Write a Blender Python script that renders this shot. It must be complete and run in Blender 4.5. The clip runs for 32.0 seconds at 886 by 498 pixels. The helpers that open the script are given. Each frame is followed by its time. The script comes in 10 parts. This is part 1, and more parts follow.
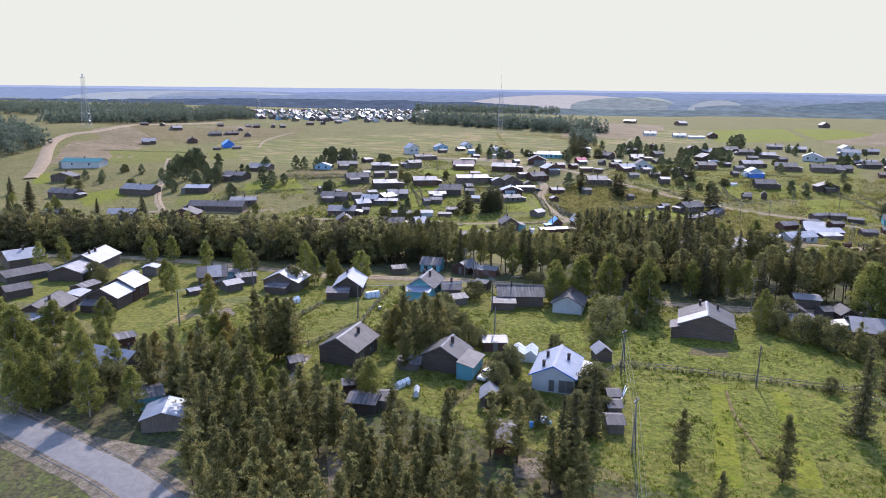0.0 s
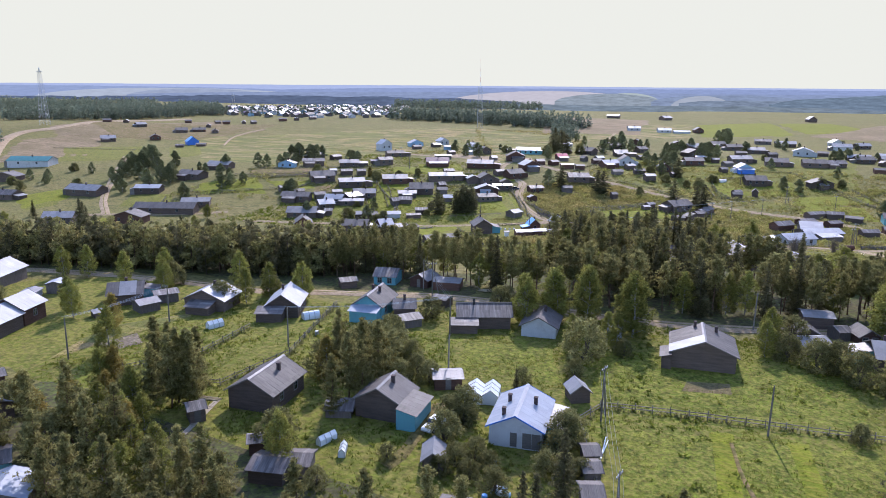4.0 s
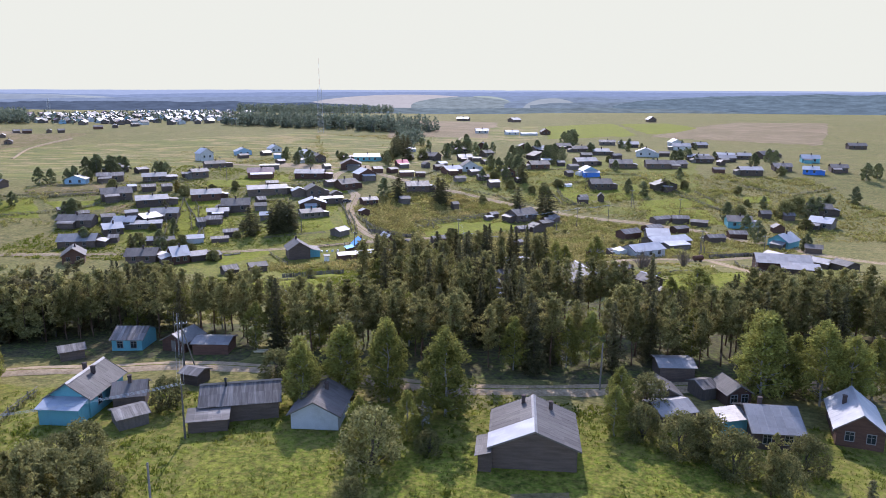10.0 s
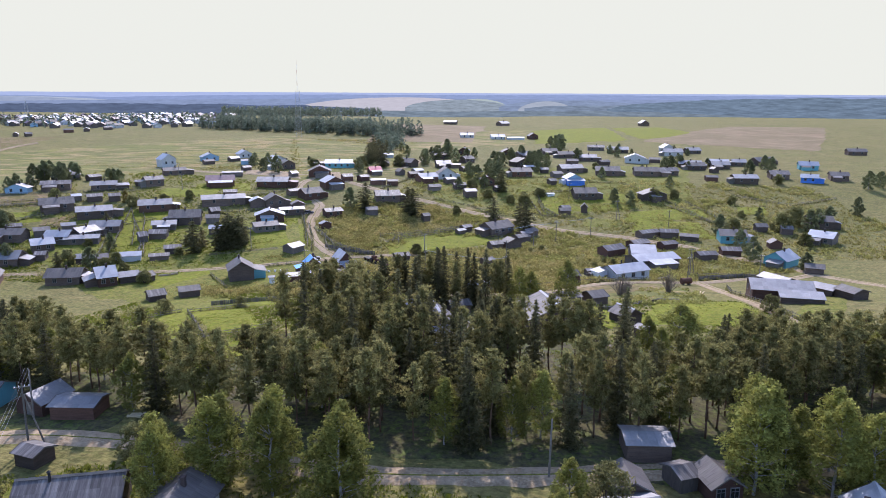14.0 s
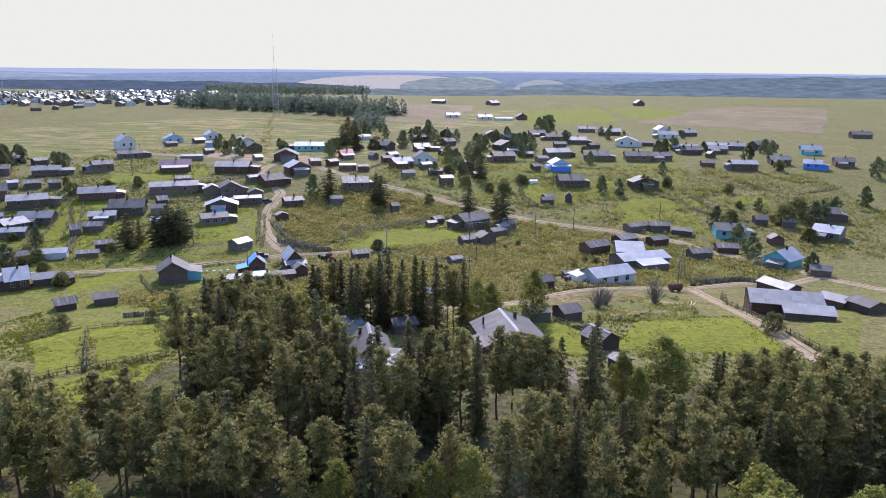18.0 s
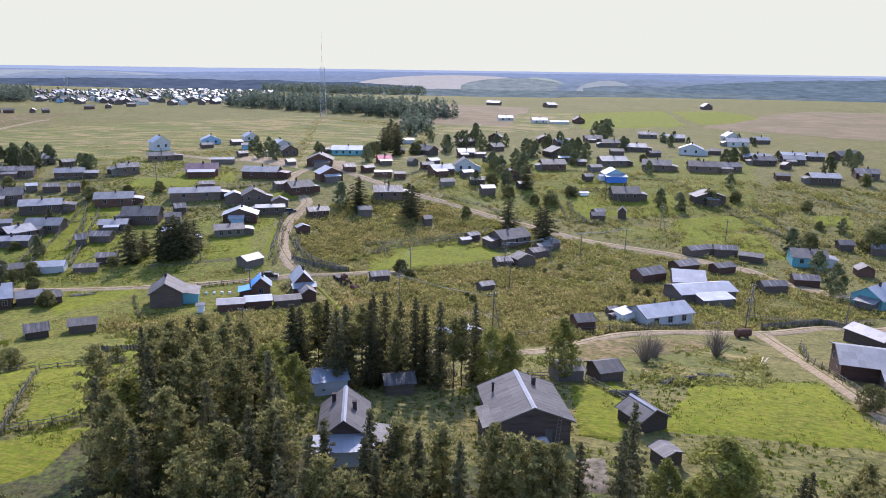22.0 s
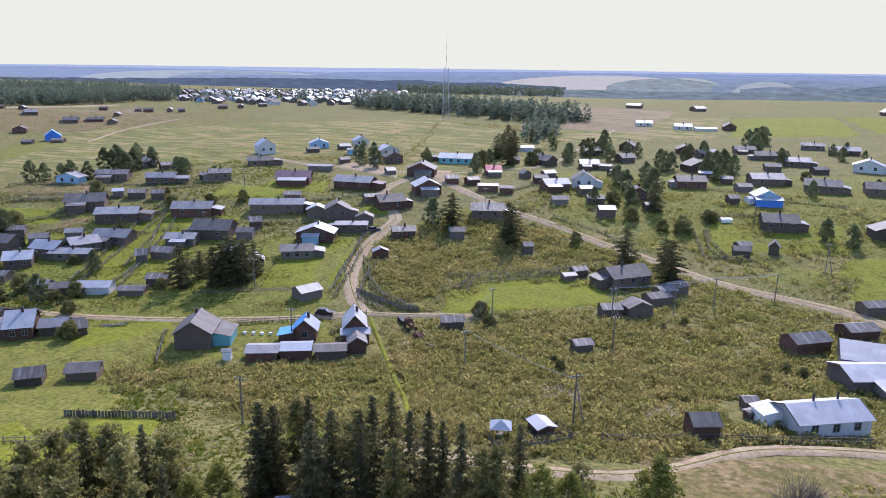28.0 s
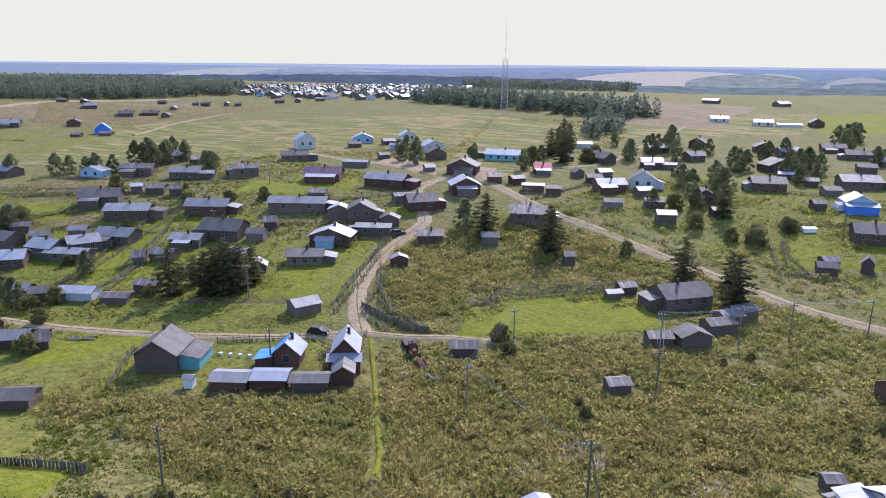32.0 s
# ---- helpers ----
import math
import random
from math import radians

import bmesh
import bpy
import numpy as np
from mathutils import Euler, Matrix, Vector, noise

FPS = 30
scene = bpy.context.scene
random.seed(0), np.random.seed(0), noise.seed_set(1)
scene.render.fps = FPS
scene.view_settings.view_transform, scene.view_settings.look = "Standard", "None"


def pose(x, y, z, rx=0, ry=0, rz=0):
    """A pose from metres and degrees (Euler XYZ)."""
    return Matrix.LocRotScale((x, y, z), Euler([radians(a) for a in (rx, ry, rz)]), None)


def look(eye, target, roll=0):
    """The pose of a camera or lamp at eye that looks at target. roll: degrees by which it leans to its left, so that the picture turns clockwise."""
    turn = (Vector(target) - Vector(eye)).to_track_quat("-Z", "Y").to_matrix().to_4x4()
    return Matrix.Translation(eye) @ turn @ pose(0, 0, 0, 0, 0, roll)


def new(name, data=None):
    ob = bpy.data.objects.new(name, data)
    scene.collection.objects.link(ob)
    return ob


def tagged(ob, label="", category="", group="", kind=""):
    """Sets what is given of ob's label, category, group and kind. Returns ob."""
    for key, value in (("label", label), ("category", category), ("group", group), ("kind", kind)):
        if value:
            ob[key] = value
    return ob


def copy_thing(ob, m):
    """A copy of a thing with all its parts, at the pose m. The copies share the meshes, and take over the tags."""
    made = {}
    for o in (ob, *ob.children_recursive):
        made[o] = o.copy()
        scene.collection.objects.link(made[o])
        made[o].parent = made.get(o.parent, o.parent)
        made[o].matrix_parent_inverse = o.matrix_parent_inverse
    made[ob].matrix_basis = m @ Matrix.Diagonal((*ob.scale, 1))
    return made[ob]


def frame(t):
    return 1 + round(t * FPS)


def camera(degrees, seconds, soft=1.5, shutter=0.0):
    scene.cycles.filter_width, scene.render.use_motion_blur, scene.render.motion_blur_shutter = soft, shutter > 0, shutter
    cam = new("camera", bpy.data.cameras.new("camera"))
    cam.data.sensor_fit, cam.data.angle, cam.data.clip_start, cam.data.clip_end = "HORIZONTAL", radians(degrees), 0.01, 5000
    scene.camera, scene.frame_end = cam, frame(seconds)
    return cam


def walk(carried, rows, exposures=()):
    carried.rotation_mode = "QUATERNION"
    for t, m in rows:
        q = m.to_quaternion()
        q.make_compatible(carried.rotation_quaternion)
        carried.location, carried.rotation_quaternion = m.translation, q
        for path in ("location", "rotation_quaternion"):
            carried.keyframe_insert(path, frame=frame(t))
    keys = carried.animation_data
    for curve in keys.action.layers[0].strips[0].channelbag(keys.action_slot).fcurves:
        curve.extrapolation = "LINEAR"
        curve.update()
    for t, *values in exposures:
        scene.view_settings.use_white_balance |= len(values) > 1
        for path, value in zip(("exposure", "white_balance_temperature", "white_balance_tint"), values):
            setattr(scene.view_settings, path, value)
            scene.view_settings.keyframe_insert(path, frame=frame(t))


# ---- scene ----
# ---- camera ----
cam = camera(63.35, 32.0, soft=0.9)
PATH = [
    (0, look((-0.00, 0.00, 67.50), (-42.67, 87.72, 45.49), 0.58)),
    (0.5, look((-0.65, 3.02, 67.16), (-43.21, 90.78, 45.10), 0.58)),
    (1, look((-1.31, 6.02, 66.82), (-43.78, 93.81, 44.73), 0.58)),
    (1.5, look((-1.96, 9.03, 66.48), (-44.35, 96.85, 44.33), 0.58)),
    (2, look((-2.59, 12.10, 66.14), (-44.89, 99.94, 43.91), 0.58)),
    (2.5, look((-3.16, 15.27, 65.83), (-45.37, 103.13, 43.49), 0.56)),
    (4.5, look((-4.98, 28.88, 64.71), (-44.12, 118.14, 42.31), 0.38)),
    (5, look((-5.32, 32.28, 64.48), (-41.97, 122.60, 42.12), 0.32)),
    (5.5, look((-5.61, 35.68, 64.27), (-39.94, 126.92, 41.95), 0.27)),
    (6, look((-5.81, 39.10, 64.07), (-37.99, 131.12, 41.80), 0.22)),
    (6.5, look((-5.91, 42.55, 63.90), (-36.28, 135.20, 41.67), 0.19)),
    (7, look((-5.90, 46.03, 63.75), (-34.86, 139.14, 41.56), 0.18)),
    (7.5, look((-5.81, 49.53, 63.61), (-33.48, 143.04, 41.45), 0.19)),
    (8, look((-5.63, 53.04, 63.49), (-32.05, 146.92, 41.39), 0.20)),
    (8.5, look((-5.38, 56.56, 63.38), (-30.70, 150.76, 41.36), 0.20)),
    (9, look((-5.04, 60.07, 63.29), (-29.39, 154.54, 41.35), 0.20)),
    (9.5, look((-4.60, 63.60, 63.20), (-28.25, 158.28, 41.35), 0.18)),
    (10, look((-4.05, 67.16, 63.14), (-27.46, 161.92, 41.36), 0.16)),
    (10.5, look((-3.47, 70.69, 63.08), (-26.85, 165.46, 41.37), 0.14)),
    (11, look((-2.90, 74.13, 63.04), (-26.24, 168.92, 41.39), 0.14)),
    (11.5, look((-2.35, 77.44, 63.03), (-25.63, 172.27, 41.45), 0.14)),
    (12, look((-1.81, 80.67, 63.04), (-25.01, 175.53, 41.51), 0.16)),
    (12.5, look((-1.25, 83.86, 63.05), (-24.38, 178.75, 41.57), 0.19)),
    (13, look((-0.70, 87.05, 63.04), (-23.77, 181.97, 41.62), 0.21)),
    (13.5, look((-0.12, 90.25, 63.00), (-23.13, 185.19, 41.62), 0.24)),
    (14, look((0.45, 93.43, 62.94), (-22.49, 188.38, 41.53), 0.26)),
    (14.5, look((1.01, 96.65, 62.90), (-21.86, 191.58, 41.35), 0.29)),
    (16.5, look((2.98, 109.88, 62.88), (-19.51, 204.38, 39.17), 0.47)),
    (17, look((3.37, 113.21, 62.88), (-19.05, 207.63, 38.76), 0.48)),
    (17.5, look((3.71, 116.56, 62.87), (-18.63, 210.96, 38.60), 0.48)),
    (18, look((4.02, 119.90, 62.86), (-18.32, 214.31, 38.59), 0.48)),
    (18.5, look((4.30, 123.24, 62.86), (-18.33, 217.57, 38.60), 0.48)),
    (19, look((4.55, 126.54, 62.87), (-18.74, 220.71, 38.60), 0.50)),
    (19.5, look((4.79, 129.80, 62.89), (-19.38, 223.75, 38.61), 0.54)),
    (20, look((4.99, 133.04, 62.93), (-20.16, 226.73, 38.66), 0.59)),
    (20.5, look((5.16, 136.26, 62.96), (-21.06, 229.66, 38.69), 0.65)),
    (21, look((5.28, 139.50, 62.98), (-22.17, 232.54, 38.71), 0.70)),
    (21.5, look((5.35, 142.74, 62.97), (-23.43, 235.38, 38.68), 0.74)),
    (22, look((5.37, 145.99, 62.94), (-24.83, 238.17, 38.62), 0.77)),
    (22.5, look((5.36, 149.24, 62.91), (-26.54, 240.83, 38.57), 0.79)),
    (23, look((5.31, 152.46, 62.89), (-28.67, 243.30, 38.55), 0.82)),
    (23.5, look((5.21, 155.64, 62.91), (-30.94, 245.64, 38.54), 0.85)),
    (24, look((5.08, 158.78, 62.94), (-33.03, 247.96, 38.54), 0.89)),
    (24.5, look((4.90, 161.91, 62.98), (-35.02, 250.28, 38.57), 0.92)),
    (25, look((4.70, 165.03, 63.02), (-37.03, 252.57, 38.59), 0.95)),
    (25.5, look((4.48, 168.18, 63.05), (-38.87, 254.91, 38.59), 0.96)),
    (26, look((4.24, 171.38, 63.05), (-40.44, 257.42, 38.57), 0.95)),
    (26.5, look((3.99, 174.62, 63.05), (-41.92, 260.00, 38.52), 0.91)),
    (28.5, look((2.81, 187.75, 62.84), (-45.17, 271.99, 38.33), 0.64)),
    (29, look((2.50, 191.00, 62.64), (-45.90, 275.00, 38.09), 0.61)),
    (29.5, look((2.17, 194.25, 62.39), (-46.81, 277.88, 37.76), 0.58)),
    (30, look((1.81, 197.53, 62.04), (-48.04, 280.62, 37.35), 0.56)),
    (30.5, look((1.39, 200.86, 61.56), (-49.80, 283.12, 36.81), 0.54)),
    (31, look((0.94, 204.23, 60.96), (-51.98, 285.37, 36.14), 0.52)),
    (31.5, look((0.46, 207.62, 60.31), (-54.05, 287.67, 35.40), 0.50)),
    (32, look((0.00, 211.00, 59.69), (-55.87, 290.09, 34.71), 0.48)),
]
walk(cam, PATH, [(0.0, 1.27, 6000, 23), (32.0, 1.27, 6000, 23)])

# ---- daylight ----
SUN_AZ, SUN_EL = -15.0, 37.0        # degrees from +y towards +x, and above the horizon
world = bpy.data.worlds.new("sky")
scene.world = world
world.use_nodes = True
wn = world.node_tree.nodes
sky = wn.new("ShaderNodeTexSky")
sky.sky_type, sky.sun_disc = "NISHITA", False
sky.sun_elevation, sky.sun_rotation = radians(SUN_EL), radians(SUN_AZ)
sky.air_density, sky.dust_density, sky.ozone_density = 1.0, 0.6, 2.0
wn["Background"].inputs["Strength"].default_value = 0.15
world.node_tree.links.new(sky.outputs[0], wn["Background"].inputs[0])
sun_data = bpy.data.lights.new("sun", "SUN")
sun_data.energy, sun_data.angle, sun_data.color = 2.15, radians(0.6), (1.0, 0.95, 0.87)
sun = new("sun", sun_data)
sun.matrix_world = look((0, 0, 300), (-math.sin(radians(SUN_AZ)) * 100, -math.cos(radians(SUN_AZ)) * 100, 300 - 100 * math.tan(radians(SUN_EL))))


# ---- materials ----
def mat(name, colour, rough=0.8, metal=0.0, vary=0.25, size=0.6, fine=9.0, bump=0.3, stain=None, stain_amount=0.0,
        stretch=(1, 1, 1), piece=0.0, thing=0.0, spec=0.3, sheets=0.0):
    """A surface with grain at two scales, an optional stain colour, and shade that differs from piece to piece or thing to thing."""
    m = bpy.data.materials.new(name)
    m.use_nodes = True
    nt = m.node_tree
    n, l = nt.nodes, nt.links
    b = n["Principled BSDF"]
    b.inputs["Roughness"].default_value, b.inputs["Metallic"].default_value = rough, metal
    b.inputs["Specular IOR Level"].default_value = spec
    co = n.new("ShaderNodeTexCoord")
    mp = n.new("ShaderNodeMapping")
    mp.inputs["Scale"].default_value = stretch
    l.new(co.outputs["Object"], mp.inputs["Vector"])
    big, small = n.new("ShaderNodeTexNoise"), n.new("ShaderNodeTexNoise")
    for t, s, dt in ((big, size, 3), (small, fine, 4)):
        t.inputs["Scale"].default_value, t.inputs["Detail"].default_value = s, dt
        l.new(mp.outputs[0], t.inputs["Vector"])
    add = n.new("ShaderNodeMath")
    add.operation = "ADD"
    l.new(big.outputs[0], add.inputs[0])
    l.new(small.outputs[0], add.inputs[1])
    rng = n.new("ShaderNodeMapRange")
    rng.inputs[1].default_value, rng.inputs[2].default_value = 0.6, 1.4
    rng.inputs[3].default_value, rng.inputs[4].default_value = 1 - vary, 1 + vary
    l.new(add.outputs[0], rng.inputs[0])
    value = rng.outputs[0]
    for amount, node, out in ((piece, "ShaderNodeNewGeometry", "Random Per Island"), (thing, "ShaderNodeObjectInfo", "Random")):
        if amount:
            g = n.new(node)
            r2 = n.new("ShaderNodeMapRange")
            r2.inputs[3].default_value, r2.inputs[4].default_value = 1 - amount, 1 + amount
            l.new(g.outputs[out], r2.inputs[0])
            mu = n.new("ShaderNodeMath")
            mu.operation = "MULTIPLY"
            l.new(value, mu.inputs[0])
            l.new(r2.outputs[0], mu.inputs[1])
            value = mu.outputs[0]
    if sheets:
        sn, wh = n.new("ShaderNodeVectorMath"), n.new("ShaderNodeTexWhiteNoise")
        sn.operation = "SNAP"
        sn.inputs[1].default_value = (1.75, 1.05, 50)
        l.new(co.outputs["Object"], sn.inputs[0])
        l.new(sn.outputs[0], wh.inputs["Vector"])
        r2, mu = n.new("ShaderNodeMapRange"), n.new("ShaderNodeMath")
        r2.inputs[3].default_value, r2.inputs[4].default_value = 1 - sheets, 1 + sheets
        l.new(wh.outputs["Value"], r2.inputs[0])
        mu.operation = "MULTIPLY"
        l.new(value, mu.inputs[0])
        l.new(r2.outputs[0], mu.inputs[1])
        value = mu.outputs[0]
    base = n.new("ShaderNodeMix")
    base.data_type = "RGBA"
    base.inputs[6].default_value = (*colour, 1)
    base.inputs[7].default_value = (*(stain or colour), 1)
    sr = n.new("ShaderNodeMapRange")
    sr.inputs[1].default_value, sr.inputs[2].default_value = 0.5, 0.68
    sr.inputs[4].default_value = stain_amount
    l.new(big.outputs[0], sr.inputs[0])
    l.new(sr.outputs[0], base.inputs[0])
    hsv = n.new("ShaderNodeHueSaturation")
    l.new(base.outputs[2], hsv.inputs["Color"])
    l.new(value, hsv.inputs["Value"])
    l.new(hsv.outputs[0], b.inputs["Base Color"])
    if bump:
        bp = n.new("ShaderNodeBump")
        bp.inputs["Strength"].default_value, bp.inputs["Distance"].default_value = bump, 0.05
        l.new(small.outputs[0], bp.inputs["Height"])
        l.new(bp.outputs[0], b.inputs["Normal"])
    return m


def blend_grounds(name, colours, scales, rough=0.95, bump=0.5, dist=0.3, drawn=None, grain=0.40, edge=(0.42, 0.62)):
    """Ground cover: four colours mixed by noise at three sizes, in world space."""
    m = bpy.data.materials.new(name)
    m.use_nodes = True
    nt = m.node_tree
    n, l = nt.nodes, nt.links
    b = n["Principled BSDF"]
    b.inputs["Roughness"].default_value, b.inputs["Specular IOR Level"].default_value = rough, 0.1
    g = n.new("ShaderNodeNewGeometry")
    last = None
    for i, (c, s) in enumerate(zip(colours[1:], scales)):
        t = n.new("ShaderNodeTexNoise")
        t.inputs["Scale"].default_value, t.inputs["Detail"].default_value = s, 5
        mp = n.new("ShaderNodeMapping")
        mp.inputs["Location"].default_value = (13.7 * i, 5.1 * i, 0)
        if drawn and i != 1:
            mp.inputs["Scale"].default_value = (drawn[0], drawn[1], 1)
            mp.inputs["Rotation"].default_value = (0, 0, radians(drawn[2]))
        l.new(g.outputs["Position"], mp.inputs[0])
        l.new(mp.outputs[0], t.inputs["Vector"])
        r = n.new("ShaderNodeMapRange")
        r.inputs[1].default_value, r.inputs[2].default_value = edge
        l.new(t.outputs[0], r.inputs[0])
        mx = n.new("ShaderNodeMix")
        mx.data_type = "RGBA"
        if last is None:
            mx.inputs[6].default_value = (*colours[0], 1)
        else:
            l.new(last, mx.inputs[6])
        mx.inputs[7].default_value = (*c, 1)
        l.new(r.outputs[0], mx.inputs[0])
        last = mx.outputs[2]
        if i == len(scales) - 1:
            bp = n.new("ShaderNodeBump")
            bp.inputs["Strength"].default_value, bp.inputs["Distance"].default_value = bump, dist
            l.new(t.outputs[0], bp.inputs["Height"])
            l.new(bp.outputs[0], b.inputs["Normal"])
    t = n.new("ShaderNodeTexNoise")
    t.inputs["Scale"].default_value, t.inputs["Detail"].default_value, t.inputs["Roughness"].default_value = 1.1, 7, 0.75
    l.new(g.outputs["Position"], t.inputs["Vector"])
    r, hsv = n.new("ShaderNodeMapRange"), n.new("ShaderNodeHueSaturation")
    r.inputs[1].default_value, r.inputs[2].default_value, r.inputs[3].default_value, r.inputs[4].default_value = 0.36, 0.64, 1 - grain, 1 + grain
    l.new(t.outputs[0], r.inputs[0])
    l.new(r.outputs[0], hsv.inputs["Value"])
    l.new(last, hsv.inputs["Color"])
    l.new(hsv.outputs[0], b.inputs["Base Color"])
    return m


LOG = mat("weathered_log", (0.112, 0.080, 0.062), 0.9, vary=0.4, size=0.5, fine=5, stretch=(1, 1, 7), thing=0.3, bump=0.6)
BROWN = mat("brown_log", (0.112, 0.058, 0.040), 0.9, vary=0.4, size=0.5, fine=5, stretch=(1, 1, 7), thing=0.3, bump=0.6)
BOARD = mat("grey_board", (0.135, 0.108, 0.090), 0.88, vary=0.35, size=0.7, fine=6, stretch=(6, 6, 1), thing=0.25, bump=0.4)
PALE = mat("pale_plaster", (0.46, 0.46, 0.45), 0.85, vary=0.15, size=0.6, stain=(0.3, 0.29, 0.27), stain_amount=0.6)
TURQ = mat("turquoise_paint", (0.13, 0.34, 0.375), 0.6, vary=0.15, size=0.5, stain=(0.1, 0.3, 0.33), stain_amount=0.5, stretch=(5, 5, 1))
BLUE = mat("blue_paint", (0.05, 0.16, 0.50), 0.55, vary=0.15, stretch=(5, 5, 1))
SKYB = mat("light_blue_paint", (0.24, 0.37, 0.48), 0.6, vary=0.15, stretch=(5, 5, 1))
WHITE = mat("white_paint", (0.74, 0.74, 0.73), 0.55, vary=0.1)
SLATE = mat("grey_slate_sheet", (0.112, 0.096, 0.089), 0.66, spec=0.28, vary=0.4, size=0.5, fine=3, stretch=(0.4, 4, 0.4), sheets=0.16, thing=0.2, stain=(0.098, 0.088, 0.078), stain_amount=0.8)
DARKROOF = mat("old_dark_roofing", (0.108, 0.092, 0.086), 0.62, spec=0.35, vary=0.45, size=0.5, fine=3, stretch=(0.4, 5, 0.4), sheets=0.3, thing=0.3, stain=(0.2, 0.18, 0.165), stain_amount=0.5)
TIN = mat("zinc_sheet", (0.235, 0.225, 0.225), 0.55, 0.25, spec=0.35, vary=0.16, size=0.4, fine=3, sheets=0.12, thing=0.16, stain=(0.22, 0.20, 0.19), stain_amount=0.6)
BRIGHT = mat("bright_metal_sheet", (0.35, 0.345, 0.36), 0.6, 0.1, vary=0.1, size=0.4, sheets=0.06, thing=0.1, stain=(0.45, 0.44, 0.44), stain_amount=0.5)
BLUETIN = mat("blue_metal_sheet", (0.10, 0.32, 0.68), 0.4, 0.2, vary=0.12, sheets=0.05)
TEALTIN = mat("teal_metal_sheet", (0.045, 0.17, 0.165), 0.5, 0.1, vary=0.15, sheets=0.08)
PALEBLUE = mat("pale_blue_metal_sheet", (0.275, 0.295, 0.335), 0.55, 0.2, vary=0.12, sheets=0.06, thing=0.08)
RED = mat("red_metal_sheet", (0.42, 0.03, 0.08), 0.5, vary=0.12, sheets=0.05)
PURPLE = mat("maroon_roofing", (0.13, 0.07, 0.09), 0.6, vary=0.25, sheets=0.12)
BRICK = mat("sooty_brick", (0.075, 0.052, 0.046), 0.9, vary=0.35, size=3, fine=20)
SOOT = mat("black_pipe", (0.025, 0.024, 0.024), 0.7)
FADED = mat("faded_white_trim", (0.20, 0.19, 0.18), 0.7, vary=0.25)
GLASS = mat("window_glass", (0.02, 0.025, 0.03), 0.06, spec=0.8, vary=0.05, bump=0)
FILM = mat("greenhouse_film", (0.66, 0.68, 0.67), 0.35, vary=0.08)
WOOD = mat("bare_wood", (0.30, 0.25, 0.18), 0.85, vary=0.3, stretch=(1, 1, 6), thing=0.2)
OLDWOOD = mat("grey_old_wood", (0.15, 0.132, 0.112), 0.9, vary=0.35, stretch=(1, 1, 6), thing=0.3)
FRESHWOOD = mat("fresh_sawn_wood", (0.55, 0.44, 0.27), 0.8, vary=0.2, thing=0.15)
STEEL = mat("galvanised_steel", (0.38, 0.39, 0.40), 0.5, 0.7, vary=0.15)
BLACK = mat("black_rubber", (0.02, 0.02, 0.02), 0.8)
BARK_P = mat("pine_bark", (0.13, 0.075, 0.045), 0.95, vary=0.4, size=0.6, fine=8, stretch=(3, 3, 1), stain=(0.07, 0.055, 0.045), stain_amount=0.8)
BARK_B = mat("birch_bark", (0.30, 0.28, 0.25), 0.8, vary=0.3, size=2, stain=(0.06, 0.05, 0.05), stain_amount=0.9)
BARK_S = mat("spruce_bark", (0.085, 0.066, 0.052), 0.95, vary=0.4)


def leafmat(name, colour, warm, thing=0.25, piece=0.35, size=0.25):
    m = mat(name, colour, 0.75, vary=0.3, size=size, fine=2.5, bump=0, stain=warm, stain_amount=0.8, piece=piece, thing=thing, spec=0.06)
    n, l = m.node_tree.nodes, m.node_tree.links
    b, out = n["Principled BSDF"], n["Material Output"]
    tr, mx = n.new("ShaderNodeBsdfTranslucent"), n.new("ShaderNodeMixShader")
    l.new(b.inputs["Base Color"].links[0].from_socket, tr.inputs["Color"])
    mx.inputs[0].default_value = 0.5
    l.new(b.outputs[0], mx.inputs[1])
    l.new(tr.outputs[0], mx.inputs[2])
    l.new(mx.outputs[0], out.inputs["Surface"])
    return m


PINE = leafmat("pine_needles", (0.226, 0.206, 0.076), (0.276, 0.222, 0.086))
SPRUCE = leafmat("spruce_needles", (0.146, 0.134, 0.064), (0.176, 0.146, 0.068))
BIRCH = leafmat("birch_leaves", (0.225, 0.225, 0.056), (0.280, 0.235, 0.066))
# birch leaves for far trees, greyed to carry the haze in their colour
FARLEAF = leafmat("haze_greyed_leaves", (0.205, 0.218, 0.104), (0.240, 0.225, 0.104))
# foliage of the far woods, with haze mixed into a paler, bluer green
FARWOOD = leafmat("haze_tinted_foliage", (0.149, 0.176, 0.124), (0.176, 0.185, 0.121))
WILLOW = leafmat("willow_leaves", (0.195, 0.185, 0.072), (0.235, 0.200, 0.080))
YELLOW = leafmat("yellowing_leaves", (0.26, 0.20, 0.055), (0.18, 0.165, 0.05))
TWIG = mat("bare_twigs", (0.20, 0.155, 0.12), 0.9, vary=0.3, thing=0.2)
WEEDS = leafmat("meadow_weeds", (0.262, 0.228, 0.072), (0.36, 0.28, 0.115), thing=0.0, piece=0.45, size=0.09)
SCRUB = leafmat("low_meadow_scrub", (0.300, 0.282, 0.082), (0.370, 0.305, 0.110), thing=0.0, piece=0.4, size=0.12)
BRUSH = leafmat("brown_meadow_brush", (0.310, 0.265, 0.088), (0.370, 0.285, 0.112), thing=0.0, piece=0.4, size=0.15)
STRAW = leafmat("bleached_dead_grass", (0.50, 0.43, 0.30), (0.42, 0.34, 0.20), thing=0.0, piece=0.3)
GRASS = leafmat("garden_greens", (0.150, 0.172, 0.026), (0.205, 0.186, 0.042), thing=0.0, piece=0.3)
